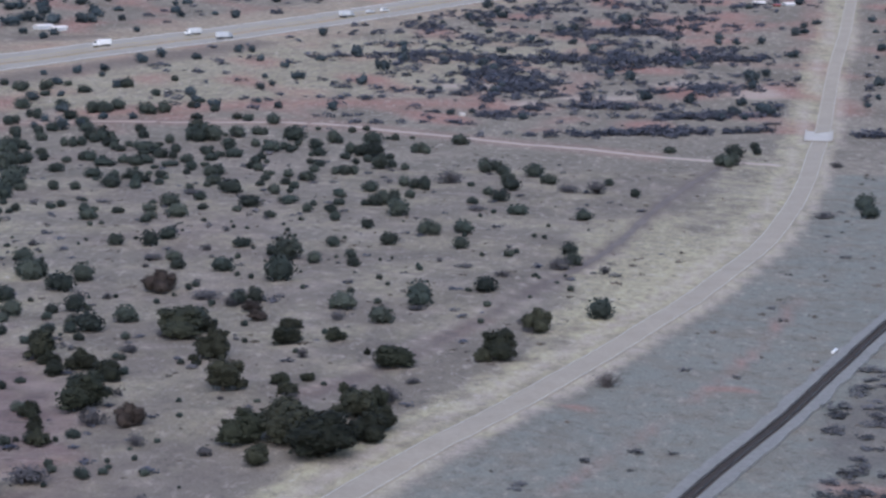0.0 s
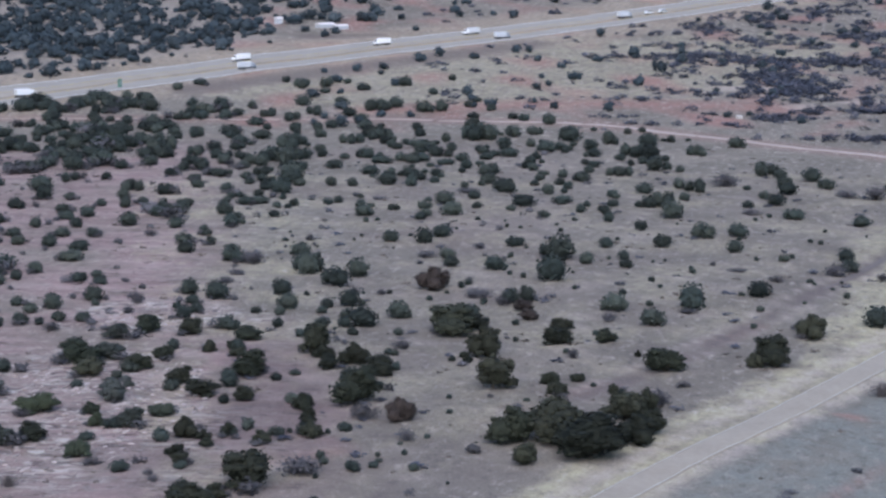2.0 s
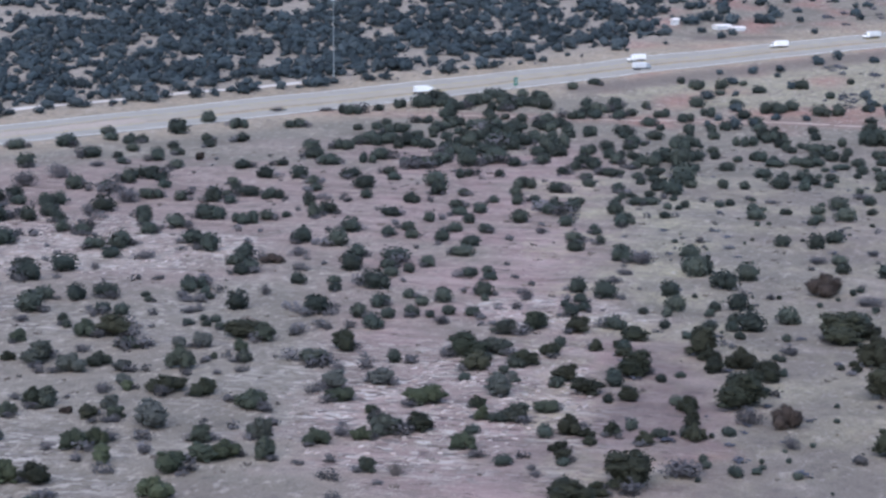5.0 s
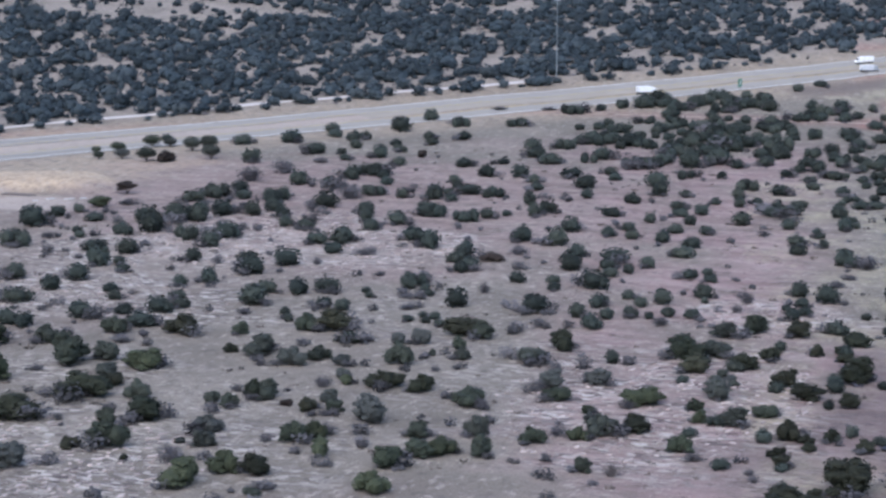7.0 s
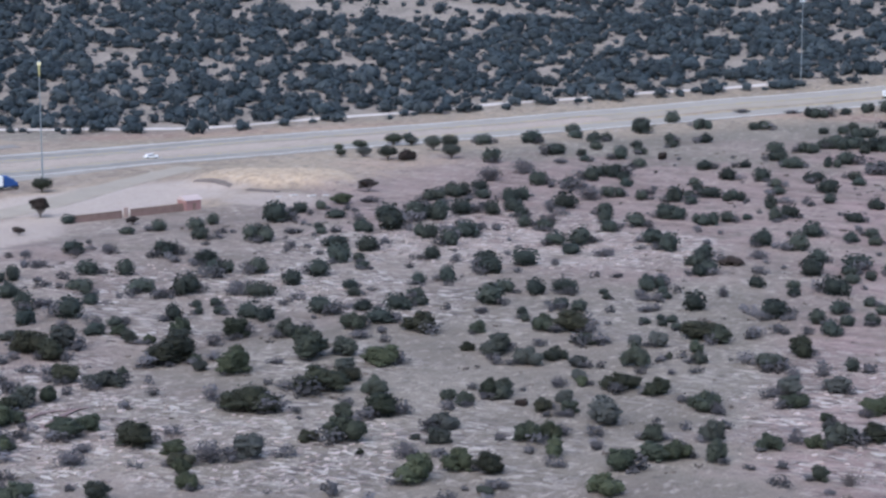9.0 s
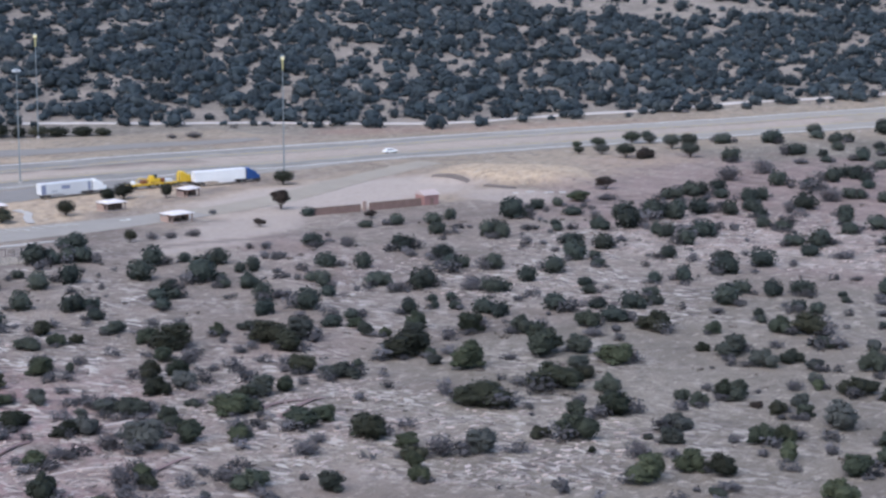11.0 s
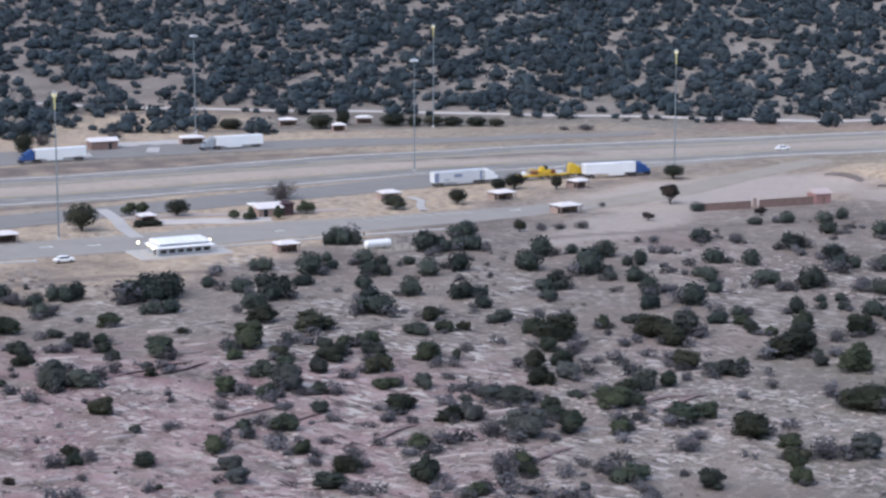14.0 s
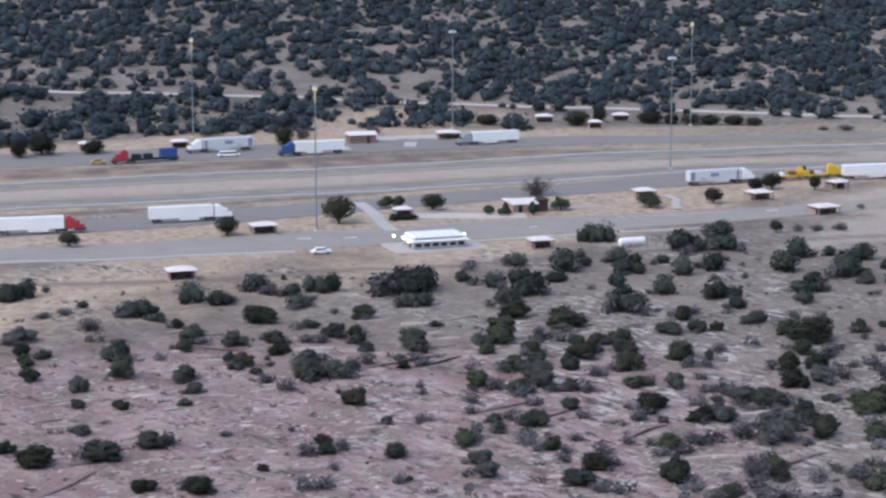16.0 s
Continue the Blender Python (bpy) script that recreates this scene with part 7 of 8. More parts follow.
def semi_truck(x, y, turn, cab_mat, load_mat, label, load="box", group="trucks at the rest area", cut=0.0):
    """A tractor with its trailer, nose along +x of its own frame, base at the middle."""
    ob = thing("semi_truck", pose(x, y, gz(x, y) + 0.18, 0, 0, turn), label, "truck", group)
    if load == "box":
        bm = box(bmesh.new(), -2.9 + cut / 2, 0, 1.15, 16.0 - cut, 2.6, 2.95, 0.06)
        tr = part("trailer", bm, load_mat, ob, "long boxy trailer body")
        for s in (0.62, -0.62):
            part("rear_door", box(bmesh.new(), cut - 10.93, s, 1.2, 0.06, 1.2, 2.75, 0.02), DULL_WHITE, tr)
        for s in (1.22, -1.22):
            part("side_skirt", box(bmesh.new(), -1.0, s, 0.55, 5.0, 0.06, 0.55), load_mat, tr)
        if load_mat is DULL_WHITE and not cut:
            for s in (1.315, -1.315):
                for k, z, w, h, m in ((-10.1, 1.3, 1.4, 2.5, BLUE_GREY), (-3.2, 2.3, 2.6, 1.0, BLUE_GREY), (-6.8, 1.6, 1.8, 0.4, GREY_PAINT), (4.2, 1.3, 0.8, 2.4, BLUE_GREY)):
                    part("marking", box(bmesh.new(), k, s, z, w, 0.03, h), m, tr, "faded blue-grey plain marking")
    else:
        bm = box(box(bmesh.new(), -2.9, 0, 0.95, 15.0, 2.6, 0.35, 0.04), -2.9, 0, 0.6, 12.0, 1.0, 0.35)
        tr = part("trailer", bm, DARK_STEEL if load != "machine" else YELLOW_PAINT, ob, "low flatbed trailer")
        if load == "machine":
            m = part("machine_body", box(box(bmesh.new(), -2.2, 0, 1.5, 3.4, 1.9, 1.1, 0.15), -3.0, 0, 2.5, 1.3, 1.5, 0.9, 0.1), YELLOW_PAINT, tr, "yellow loader lashed to the trailer")
            part("machine_cab", box(bmesh.new(), -1.9, 0, 2.6, 1.2, 1.4, 1.1, 0.08, taper=0.85), GLASS, m)
            part("machine_arm", tube(tube(bmesh.new(), (-4.0, 0, 2.2), (-6.6, 0, 2.9), 0.2, 0.16), (-6.6, 0, 2.9), (-8.2, 0, 1.6), 0.16, 0.12), YELLOW_PAINT, m)
            part("machine_bucket", box(bmesh.new(), -8.6, 0, 1.3, 1.1, 2.2, 0.9, 0.1, taper=0.7), DULL_WHITE, m)
            for k in (-0.9, -3.3):
                for s in (0.95, -0.95):
                    wheel(m, k, s, 0.62, 1.6)
            part("machine_frame", box(bmesh.new(), -5.4, 0, 1.3, 1.8, 1.7, 0.9, 0.1), RUST, m, "rust-brown machine frame")
            part("counterweight", box(bmesh.new(), 0.4, 0, 1.3, 1.0, 1.8, 1.2, 0.1), RUST, m, "rust-brown counterweight")
            part("crate", box(bmesh.new(), 2.2, 0, 1.3, 2.2, 2.0, 0.8, 0.08), DULL_WHITE, tr, "pale load under a sheet")
        else:
            for k, q in ((-0.9, 1.5), (2.6, 1.9)):
                bm = box(bmesh.new(), k, 0, 1.3, 2.6, 2.3, 1.35, 0.12)
                part("dark_frame", bm, DARK_STEEL, tr)
            bm = box(bmesh.new(), -7.2, 0, 1.3, 5.2, 2.5, 2.7, 0.1)
            part("blue_container", bm, BLUE_PAINT, tr, "bright blue box load")
    for k in (cut - 9.6, cut - 8.3):
        for s in (1.05, -1.05):
            wheel(tr, k, s, 0.5, 1.8)
    tc = part("tractor", box(box(bmesh.new(), 6.9, 0, 0.6, 7.2, 1.0, 0.35), 9.9, 0, 0.45, 0.5, 2.4, 0.45, 0.1), DARK_STEEL, ob)
    bm = box(box(bmesh.new(), 6.6, 0, 1.0, 2.3, 2.45, 2.55, 0.14, taper=0.96), 6.3, 0, 3.5, 1.5, 2.3, 0.6, 0.2, taper=0.8)
    sl = part("sleeper", bm, cab_mat, tc)
    part("cab", box(bmesh.new(), 8.2, 0, 1.0, 1.4, 2.35, 2.0, 0.16, taper=0.9), cab_mat, tc)
    part("hood", box(bmesh.new(), 9.35, 0, 0.9, 1.5, 1.9, 1.15, 0.2, taper=0.85), cab_mat, tc)
    part("windscreen", box(bmesh.new(), 8.83, 0, 2.05, 0.12, 2.0, 0.75, 0.03), GLASS, tc)
    part("grille", box(bmesh.new(), 10.1, 0, 0.95, 0.06, 1.2, 0.9, 0.02), CHROME, tc)
    for s in (1.08, -1.08):
        part("fuel_tank", tube(bmesh.new(), (6.2, s, 0.75), (7.6, s, 0.75), 0.3), CHROME, tc)
        part("exhaust_stack", tube(bmesh.new(), (5.35, s, 1.2), (5.35, s, 3.9), 0.08), CHROME, tc)
        part("headlight", box(bmesh.new(), 10.05, s * 0.72, 1.15, 0.1, 0.3, 0.22, 0.03), LAMP_OFF, tc)
        wheel(tc, 9.3, s, 0.5)
        for k in (5.0, 3.7):
            wheel(tc, k, s, 0.5, 1.8)
    return ob


def box_truck(x, y, turn, cab_mat, load_mat, label, long=8.0):
    """A rigid lorry, nose along +x."""
    ob = thing("box_truck", pose(x, y, gz(x, y) + 0.2, 0, 0, turn), label, "truck", "highway traffic")
    ch = part("chassis", box(bmesh.new(), 0, 0, 0.55, long + 2.4, 1.0, 0.35, 0.04), DARK_STEEL, ob)
    bd = part("cargo_box", box(bmesh.new(), -1.1, 0, 0.85, long, 2.3, 2.15, 0.06), load_mat, ob, "plain boxy cargo body")
    part("rear_door", box(bmesh.new(), -1.13 - long / 2, 0, 0.95, 0.06, 2.1, 1.95, 0.02), DULL_WHITE, bd)
    cab = part("cab", box(box(bmesh.new(), long / 2 - 0.1, 0, 0.6, 1.7, 2.3, 1.9, 0.16, taper=0.9), long / 2 + 1.0, 0, 0.55, 1.2, 2.0, 1.0, 0.18, taper=0.88), cab_mat, ob)
    part("windscreen", box(bmesh.new(), long / 2 + 0.68, 0, 1.6, 0.12, 1.9, 0.7, 0.03), GLASS, cab)
    for s in (0.78, -0.78):
        part("headlight", box(bmesh.new(), long / 2 + 1.58, s, 0.9, 0.1, 0.3, 0.2, 0.03), LAMP_OFF, cab)
    for k in (long / 2 + 0.7, -long / 2 + 1.2, -long / 2 + 0.1):
        for s in (1.02, -1.02):
            wheel(ch, k, s, 0.48, 1.3)
    return ob


def heading(line, x, y):
    i = int(np.argmin(np.hypot(line[:, 0] - x, line[:, 1] - y)))
    d = line[min(i + 2, len(line) - 1)] - line[max(i - 2, 0)]
    return math.degrees(math.atan2(d[1], d[0]))


def car(x, y, turn, mat, label, tall=1.0, longer=0.0):
    ob = thing("car", pose(x, y, gz(x, y) + 0.16, 0, 0, turn), label, "car", "cars")
    body = part("body", box(box(bmesh.new(), 0, 0, 0.3, 4.6 + longer, 1.8, 0.62, 0.14), 0, 0, 0.35, 4.4 + longer, 1.7, 0.5, 0.1), mat, ob)
    part("roof", box(bmesh.new(), -0.2, 0, 0.9, 2.7 if tall == 1.0 else 3.9 + longer, 1.6, 0.55 * tall, 0.1, taper=0.8), mat, ob)
    part("windscreen", box(bmesh.new(), -0.2, 0, 0.98, 2.6 if tall == 1.0 else 3.8 + longer, 1.66, 0.36 * tall, 0.04, taper=0.86), GLASS, ob)
    for x0 in (1.45 + longer / 2, -1.4 - longer / 2):
        for s in (0.8, -0.8):
            wheel(ob, x0, s, 0.33, 0.8)
    return ob


def mid(a, b):
    return ((a[0] + b[0]) / 2, (a[1] + b[1]) / 2)


def angle(a, b):
    return math.degrees(math.atan2(b[1] - a[1], b[0] - a[0]))


# trucks parked along the near lot, noses up the lot
for a, b, cab, box_mat, label, load in (
        ((-437.4, 393.2), (-432.0, 416.0), WHITE_METAL, DULL_WHITE, "white semi truck with a marked grey-white trailer, parked", "box"),
        ((-431.4, 422.0), (-424.0, 441.5), YELLOW_PAINT, None, "yellow semi truck hauling a yellow loader on a flatbed", "machine"),
        ((-420.5, 437.5), (-412.5, 458.0), BLUE_PAINT, WHITE_METAL, "blue semi truck with a long white trailer, parked", "box"),
        ((-468.6, 242.6), (-461.8, 263.6), WHITE_METAL, WHITE_METAL, "white semi truck with a white trailer on the lane", "box"),
        ((-473.5, 203.4), (-464.9, 224.9), RED_PAINT, WHITE_METAL, "red semi truck with a white trailer on the lane", "box")):
    semi_truck(*mid(a, b), angle(a, b), cab, box_mat, label, load)
# and along the far lot, noses the other way
for a, b, cab, box_mat, label, load in (
        ((-567.6, 305.4), (-572.6, 283.4), RED_PAINT, None, "red semi truck with a blue box load on a flatbed", "frames"),
        ((-574.3, 334.8), (-579.3, 312.0), WHITE_METAL, DULL_WHITE, "white semi truck with a white trailer parked by the kerb", "box"),
        ((-551.4, 354.5), (-556.7, 331.6), BLUE_PAINT, WHITE_METAL, "blue semi truck with a white trailer in the far lot", "box"),
        ((-541.0, 414.5), (-546.9, 391.9), GREY_PAINT, WHITE_METAL, "grey semi truck with a white trailer in the far lot", "box")):
    semi_truck(*mid(a, b), angle(a, b), cab, box_mat, label, load)
car(-565.0, 320.5, heading(FARLOT, -565, 320), WHITE_METAL, "long white van parked in the far lot", 1.7, 2.2)
car(-574.5, 281.0, heading(FARLOT, -576, 277), TAN_PAINT, "tan car parked ahead of a red truck")
car(-407.5, 254.9, heading(CARLOT, -416, 252), WHITE_METAL, "white car at the lot's edge")
car(-420.3, 527.9, heading(MEDIAN, -420, 528), WHITE_METAL, "white car on the highway")

# traffic on the highway
for x, y, way, cab, box_mat, label in (
        (-201.6, 881.6, 180, WHITE_METAL, WHITE_METAL, "white box truck driving on the highway"),
        (-149.5, 933.4, 180, WHITE_METAL, WHITE_METAL, "white box truck driving on the highway"),
        (-113.9, 970.3, 180, WHITE_METAL, DULL_WHITE, "white box truck driving on the highway"),
        (-98.8, 960.2, 0, GREY_PAINT, DULL_WHITE, "grey box truck driving on the highway"),
        (-46.5, 1027.3, 0, GREY_PAINT, DULL_WHITE, "grey box truck driving on the highway"),
        (-263.9, 783.0, 0, WHITE_METAL, WHITE_METAL, "white box truck driving on the highway"),
        (-195.3, 862.7, 0, GREY_PAINT, DULL_WHITE, "grey box truck driving on the highway")):
    box_truck(x, y, heading(MEDIAN, x, y) + way, cab, box_mat, label, 5.8)
car(-35.6, 1041.1, heading(MEDIAN, -35, 1041), WHITE_METAL, "white car on the highway")
car(-28.8, 1047.0, heading(MEDIAN, -28, 1046), WHITE_METAL, "white van on the highway", 1.7)


def light_mast(x, y, tall, lit):
    ob = thing("light_mast", pose(x, y, gz(x, y)), "tall steel high-mast light, %s" % ("its lamps lit yellow" if lit else "its lamps pale"), "light mast", "high-mast lights")
    part("base_plate", tube(bmesh.new(), (0, 0, 0), (0, 0, 0.5), 0.75, 0.6, 12), CONCRETE, ob)
    part("pole", tube(bmesh.new(), (0, 0, 0.4), (0, 0, tall), 0.24, 0.11, 12), POLE_STEEL, ob)
    bm = bmesh.new()
    bmesh.ops.create_cone(bm, cap_ends=True, segments=16, radius1=0.62, radius2=0.3, depth=0.4, matrix=Matrix.Translation((0, 0, tall + 0.1)))
    ring = part("lamp_ring", bm, GALV, ob)
    for k in range(6):
        q = k * math.pi / 3
        reach = 0.5 if lit else 1.15
        c = (reach * math.cos(q), reach * math.sin(q), tall - (0.45 if lit else 0.1))
        part("arm", tube(bmesh.new(), (0.25 * math.cos(q), 0.25 * math.sin(q), tall), c, 0.06, 0.06, 6), GALV, ring)
        bm = bmesh.new()
        tube(bm, (c[0], c[1], tall - 0.1), (c[0] * 0.8, c[1] * 0.8, tall - (1.0 if lit else 0.6)), 0.1 if lit else 0.3, 0.19 if lit else 0.36, 10)
        part("lamp", bm, LAMP_COOL if lit else LAMP_OFF, ring)
    if lit:
        # added sleeve: its glow stands in for lamplight on the pole top
        part("lamplit_sleeve", tube(bmesh.new(), (0, 0, tall - 4.2), (0, 0, tall - 0.9), 0.2, 0.3, 12), POLE_GLOW, ring, "dim yellow glowing sleeve for the lamplight on the upper pole")
    return ob


for x, y, tall, lit in ((-612.7, 334.3, 32.5, True), (-436.0, 271.5, 35.5, True), (-581.5, 416.8, 33, False), (-465.1, 412.1, 33, False), (-539.2, 486.5, 35, True), (-418.5, 474.6, 35, True), (-307.8, 800.0, 33, False)):
    light_mast(x, y, tall, lit)


def shelter(x, y, wide, turn, walled=False):
    """A picnic shelter: a white roof on posts over a table and benches."""
    ob = thing("picnic_shelter", pose(x, y, gz(x, y), 0, 0, turn), "open picnic shelter with a white roof on posts" if not walled else "picnic shelter with a white roof and brown back wall", "shelter", "picnic shelters")
    h = wide / 2
    part("slab", box(bmesh.new(), 0, 0, 0, wide - 0.4, wide * 0.8 - 0.2, 0.12, 0.03), GRAVEL_PALE, ob)
    bm = bmesh.new()
    d = 0.42 * wide
    v = [bm.verts.new(c) for c in ((-h, -d, 2.25), (h, -d, 2.25), (h, d, 2.25), (-h, d, 2.25), (-h * 0.35, 0, 3.0), (h * 0.35, 0, 3.0))]
    for q in ((0, 1, 5, 4), (4, 5, 2, 3), (0, 4, 3), (1, 2, 5), (3, 2, 1, 0)):
        bm.faces.new([v[i] for i in q])
    part("roof", bm, ROOF_WHITE, ob)
    part("fascia", box(bmesh.new(), 0, 0, 2.1, wide - 0.1, 2 * d - 0.1, 0.15, 0.03), TIMBER, ob)
    for sx in (-1, 1):
        part("side_wall", box(bmesh.new(), sx * (h - 0.55), 0.1 * wide, 0.1, 0.25, 0.45 * wide, 1.5, 0.02), STUCCO, ob)
        for sy in (-1, 1):
            part("post", box(bmesh.new(), sx * (h - 0.5), sy * 0.33 * wide, 0.1, 0.26, 0.26, 2.05, 0.02), STUCCO, ob)
    if not walled:
        part("low_wall", box(bmesh.new(), 0, 0.3 * wide, 0.12, wide - 1.4, 0.22, 1.4, 0.02), STUCCO, ob)
    part("tabletop", box(bmesh.new(), 0, 0, 0.78, 2.0, 0.8, 0.08, 0.02), TIMBER, ob)
    for s in (-0.75, 0.75):
        part("bench", box(box(bmesh.new(), 0, s, 0.45, 2.0, 0.3, 0.06), 0, s, 0.15, 0.2, 0.2, 0.3), TIMBER, ob)
    for s in (-0.7, 0.7):
        part("table_leg", box(bmesh.new(), s, 0, 0.15, 0.15, 0.6, 0.63), TIMBER, ob)
    if walled:
        part("back_wall", box(bmesh.new(), 0, 0.36 * wide, 0.12, wide - 0.8, 0.2, 2.0, 0.02), BRICK, ob)
    return ob


for x, y, wide, walled in ((-383.5, 300.0, 5.9, False), (-428.5, 370.5, 6.1, False), (-408.5, 393.5, 6.8, False), (-409.5, 424.0, 5.7, True), (-380.5, 389.5, 7.3, False), (-439.5, 258.5, 6.6, True), (-439.5, 299.5, 5.0, True), (-400.0, 214.5, 6.6, True), (-575.5, 451.5, 6.4, False), (-562.0, 474.5, 6.0, False), (-561.0, 400.5, 8.0, False), (-551.5, 454.5, 5.0, True), (-592.0, 318.0, 6.0, True), (-604.0, 292.0, 6.0, False)):
    shelter(x, y, wide, heading(CARLOT, x, y) if x > -500 else heading(FARLOT, x, y), walled)


def gable_house(name, x, y, turn, lx, ly, wall_h, ridge, wall_mat, roof_mat, label, category, eave=0.5):
    ob = thing(name, pose(x, y, gz(x, y), 0, 0, turn), label, category)
    part("wall", box(bmesh.new(), 0, 0, -0.1, lx, ly, wall_h + 0.1, 0.04), wall_mat, ob)
    a, b = lx / 2 + eave, ly / 2 + eave
    bm = bmesh.new()
    v = [bm.verts.new(c) for c in ((-a, -b, wall_h), (a, -b, wall_h), (a, b, wall_h), (-a, b, wall_h), (-a, 0, wall_h + ridge), (a, 0, wall_h + ridge))]
    for q in ((0, 1, 5, 4), (4, 5, 2, 3), (0, 4, 3), (1, 2, 5), (3, 2, 1, 0)):
        bm.faces.new([v[i] for i in q])
    part("roof", bm, roof_mat, ob)
    return ob


tdir = heading(CARLOT, -427, 330)
rest = gable_house("restroom", -430.5, 330.5, tdir, 6.4, 5.8, 2.3, 1.2, STUCCO, ROOF_WHITE, "small tan restroom block with a white gabled roof", "building")
part("door", box(bmesh.new(), -1.5, -3.27, 0, 1.0, 0.1, 2.1, 0.02), DARK_STEEL, rest)
part("dark_bay", box(box(bmesh.new(), 4.9, 0, -0.1, 3.0, 5.2, 3.1, 0.05), 4.9, 0, 3.0, 3.8, 6.2, 0.2, 0.03), DARK_BRICK, rest, "dark brown entry bay with a flat roof")
part("side_canopy", box(bmesh.new(), -3.2, 1.8, 2.9, 2.4, 2.6, 0.22, 0.04), WHITE_METAL, rest)
frest = gable_house("restroom", -569.0, 371.5, heading(FARLOT, -567, 371), 8.6, 6.0, 2.7, 1.0, BRICK, ROOF_WHITE, "brown brick restroom with a white roof across the highway", "building")
part("door", box(bmesh.new(), 1.8, -3.02, 0, 1.0, 0.1, 2.1, 0.02), DARK_STEEL, frest)


def visitor_building():
    turn = angle((-398.9, 271.1), (-394.5, 286.4))
    ob = thing("visitor_building", pose(-400.9, 282.2, gz(-401.5, 280), 0, 0, turn), "long white flat-roofed building on a concrete pad, lamps lit", "building")
    part("pad", box(bmesh.new(), 0, 0.5, -0.1, 22.5, 13.5, 0.32, 0.04), CONCRETE, ob)
    # grey on the walls puts the shade below the roofs into their colour
    w = part("wall", box(bmesh.new(), 0, 0, 0.2, 12.8, 7.2, 1.9, 0.05), GREY_PAINT, ob)
    part("lower_roof", box(bmesh.new(), 0, 0, 2.05, 14.4, 8.8, 0.28, 0.06, taper=0.97), WHITE_METAL, ob)
    part("upper_wall", box(bmesh.new(), 0.2, 0.6, 2.3, 12.0, 6.4, 0.55, 0.03), GREY_PAINT, ob)
    r = part("roof", box(bmesh.new(), 0.2, 0.6, 2.8, 13.0, 7.4, 0.5, 0.08, taper=0.93), WHITE_METAL, ob)
    for k in range(7):
        part("roof_seam", box(bmesh.new(), -5.2 + k * 1.8, 0.6, 3.28, 0.14, 6.6, 0.07), DULL_WHITE, r)
    for k in range(6):
        part("window", box(bmesh.new(), -5.2 + k * 2.1, -3.59, 0.8, 1.4, 0.1, 0.8, 0.02), GLASS, w)
    part("door", box(bmesh.new(), -6.4, -1.0, 0.2, 0.1, 1.1, 1.8, 0.02), GLASS, w)
    for c in ((-7.4, -2.6, 2.2), (-7.6, -0.2, 2.6), (-9.0, 3.4, 2.6), (7.7, 1.0, 2.4)):
        bm = bmesh.new()
        bmesh.ops.create_uvsphere(bm, u_segments=12, v_segments=8, radius=0.34, matrix=Matrix.Translation(c))
        q = part("lamp", bm, LAMP_WARM, ob, "glowing round lamp")
        part("lamp_post", tube(bmesh.new(), (c[0], c[1], 0.1), (c[0], c[1], c[2] - 0.3), 0.06, 0.05, 8), GALV, ob)
    return ob


visitor_building()


def fuel_tank():
    turn = angle((-370.7, 314.1), (-368.7, 322.2))
    ob = thing("gas_tank", pose(-372.5, 318.5, gz(-372, 318), 0, 0, turn), "white horizontal gas tank on saddles in a yard", "tank")
    bm = tube(bmesh.new(), (-2.9, 0, 1.45), (2.9, 0, 1.45), 0.95, 0.95, 24)
    for s in (-2.9, 2.9):
        bmesh.ops.create_uvsphere(bm, u_segments=20, v_segments=12, radius=0.945, matrix=Matrix.Translation((s, 0, 1.45)) @ Matrix.Diagonal((0.6, 1, 1, 1)))
    part("vessel", bm, WHITE_METAL, ob)
    for s in (-1.9, 1.9):
        part("saddle", box(bmesh.new(), s, 0, -0.1, 0.4, 1.6, 0.95, 0.03), CONCRETE, ob)
    part("valve_dome", tube(bmesh.new(), (0, 0, 2.3), (0, 0, 2.65), 0.25, 0.2), GREY_PAINT, ob)
    return ob


fuel_tank()
bm = box(bmesh.new(), 0, 0, -0.05, 12.5, 9.5, 0.16, 0.02)
yard = part("tank_yard", bm, OLD_ASPHALT)
yard.matrix_basis = pose(-372.5, 321.5, gz(-372, 321), 0, 0, angle((-369.4, 311.1), (-364.5, 322.5)))
tagged(yard, "dark gravel yard under the tank", "yard", kind="structure")


def yard_fence():
    ob = thing("fence", pose(-372.5, 321.5, gz(-372, 321), 0, 0, angle((-369.4, 311.1), (-364.5, 322.5))), "dark wire fence round the tank yard", "fence")
    for sx in np.linspace(-6.2, 6.2, 7):
        for sy in (-4.7, 4.7):
            part("post", tube(bmesh.new(), (sx, sy, 0), (sx, sy, 1.8), 0.05, 0.05, 6), DARK_STEEL, ob)
    for z in (0.4, 0.85, 1.3, 1.75):
        for sy in (-4.7, 4.7):
            part("wire", tube(bmesh.new(), (-6.2, sy, z), (6.2, sy, z), 0.025, 0.025, 5), DARK_STEEL, ob)


yard_fence()


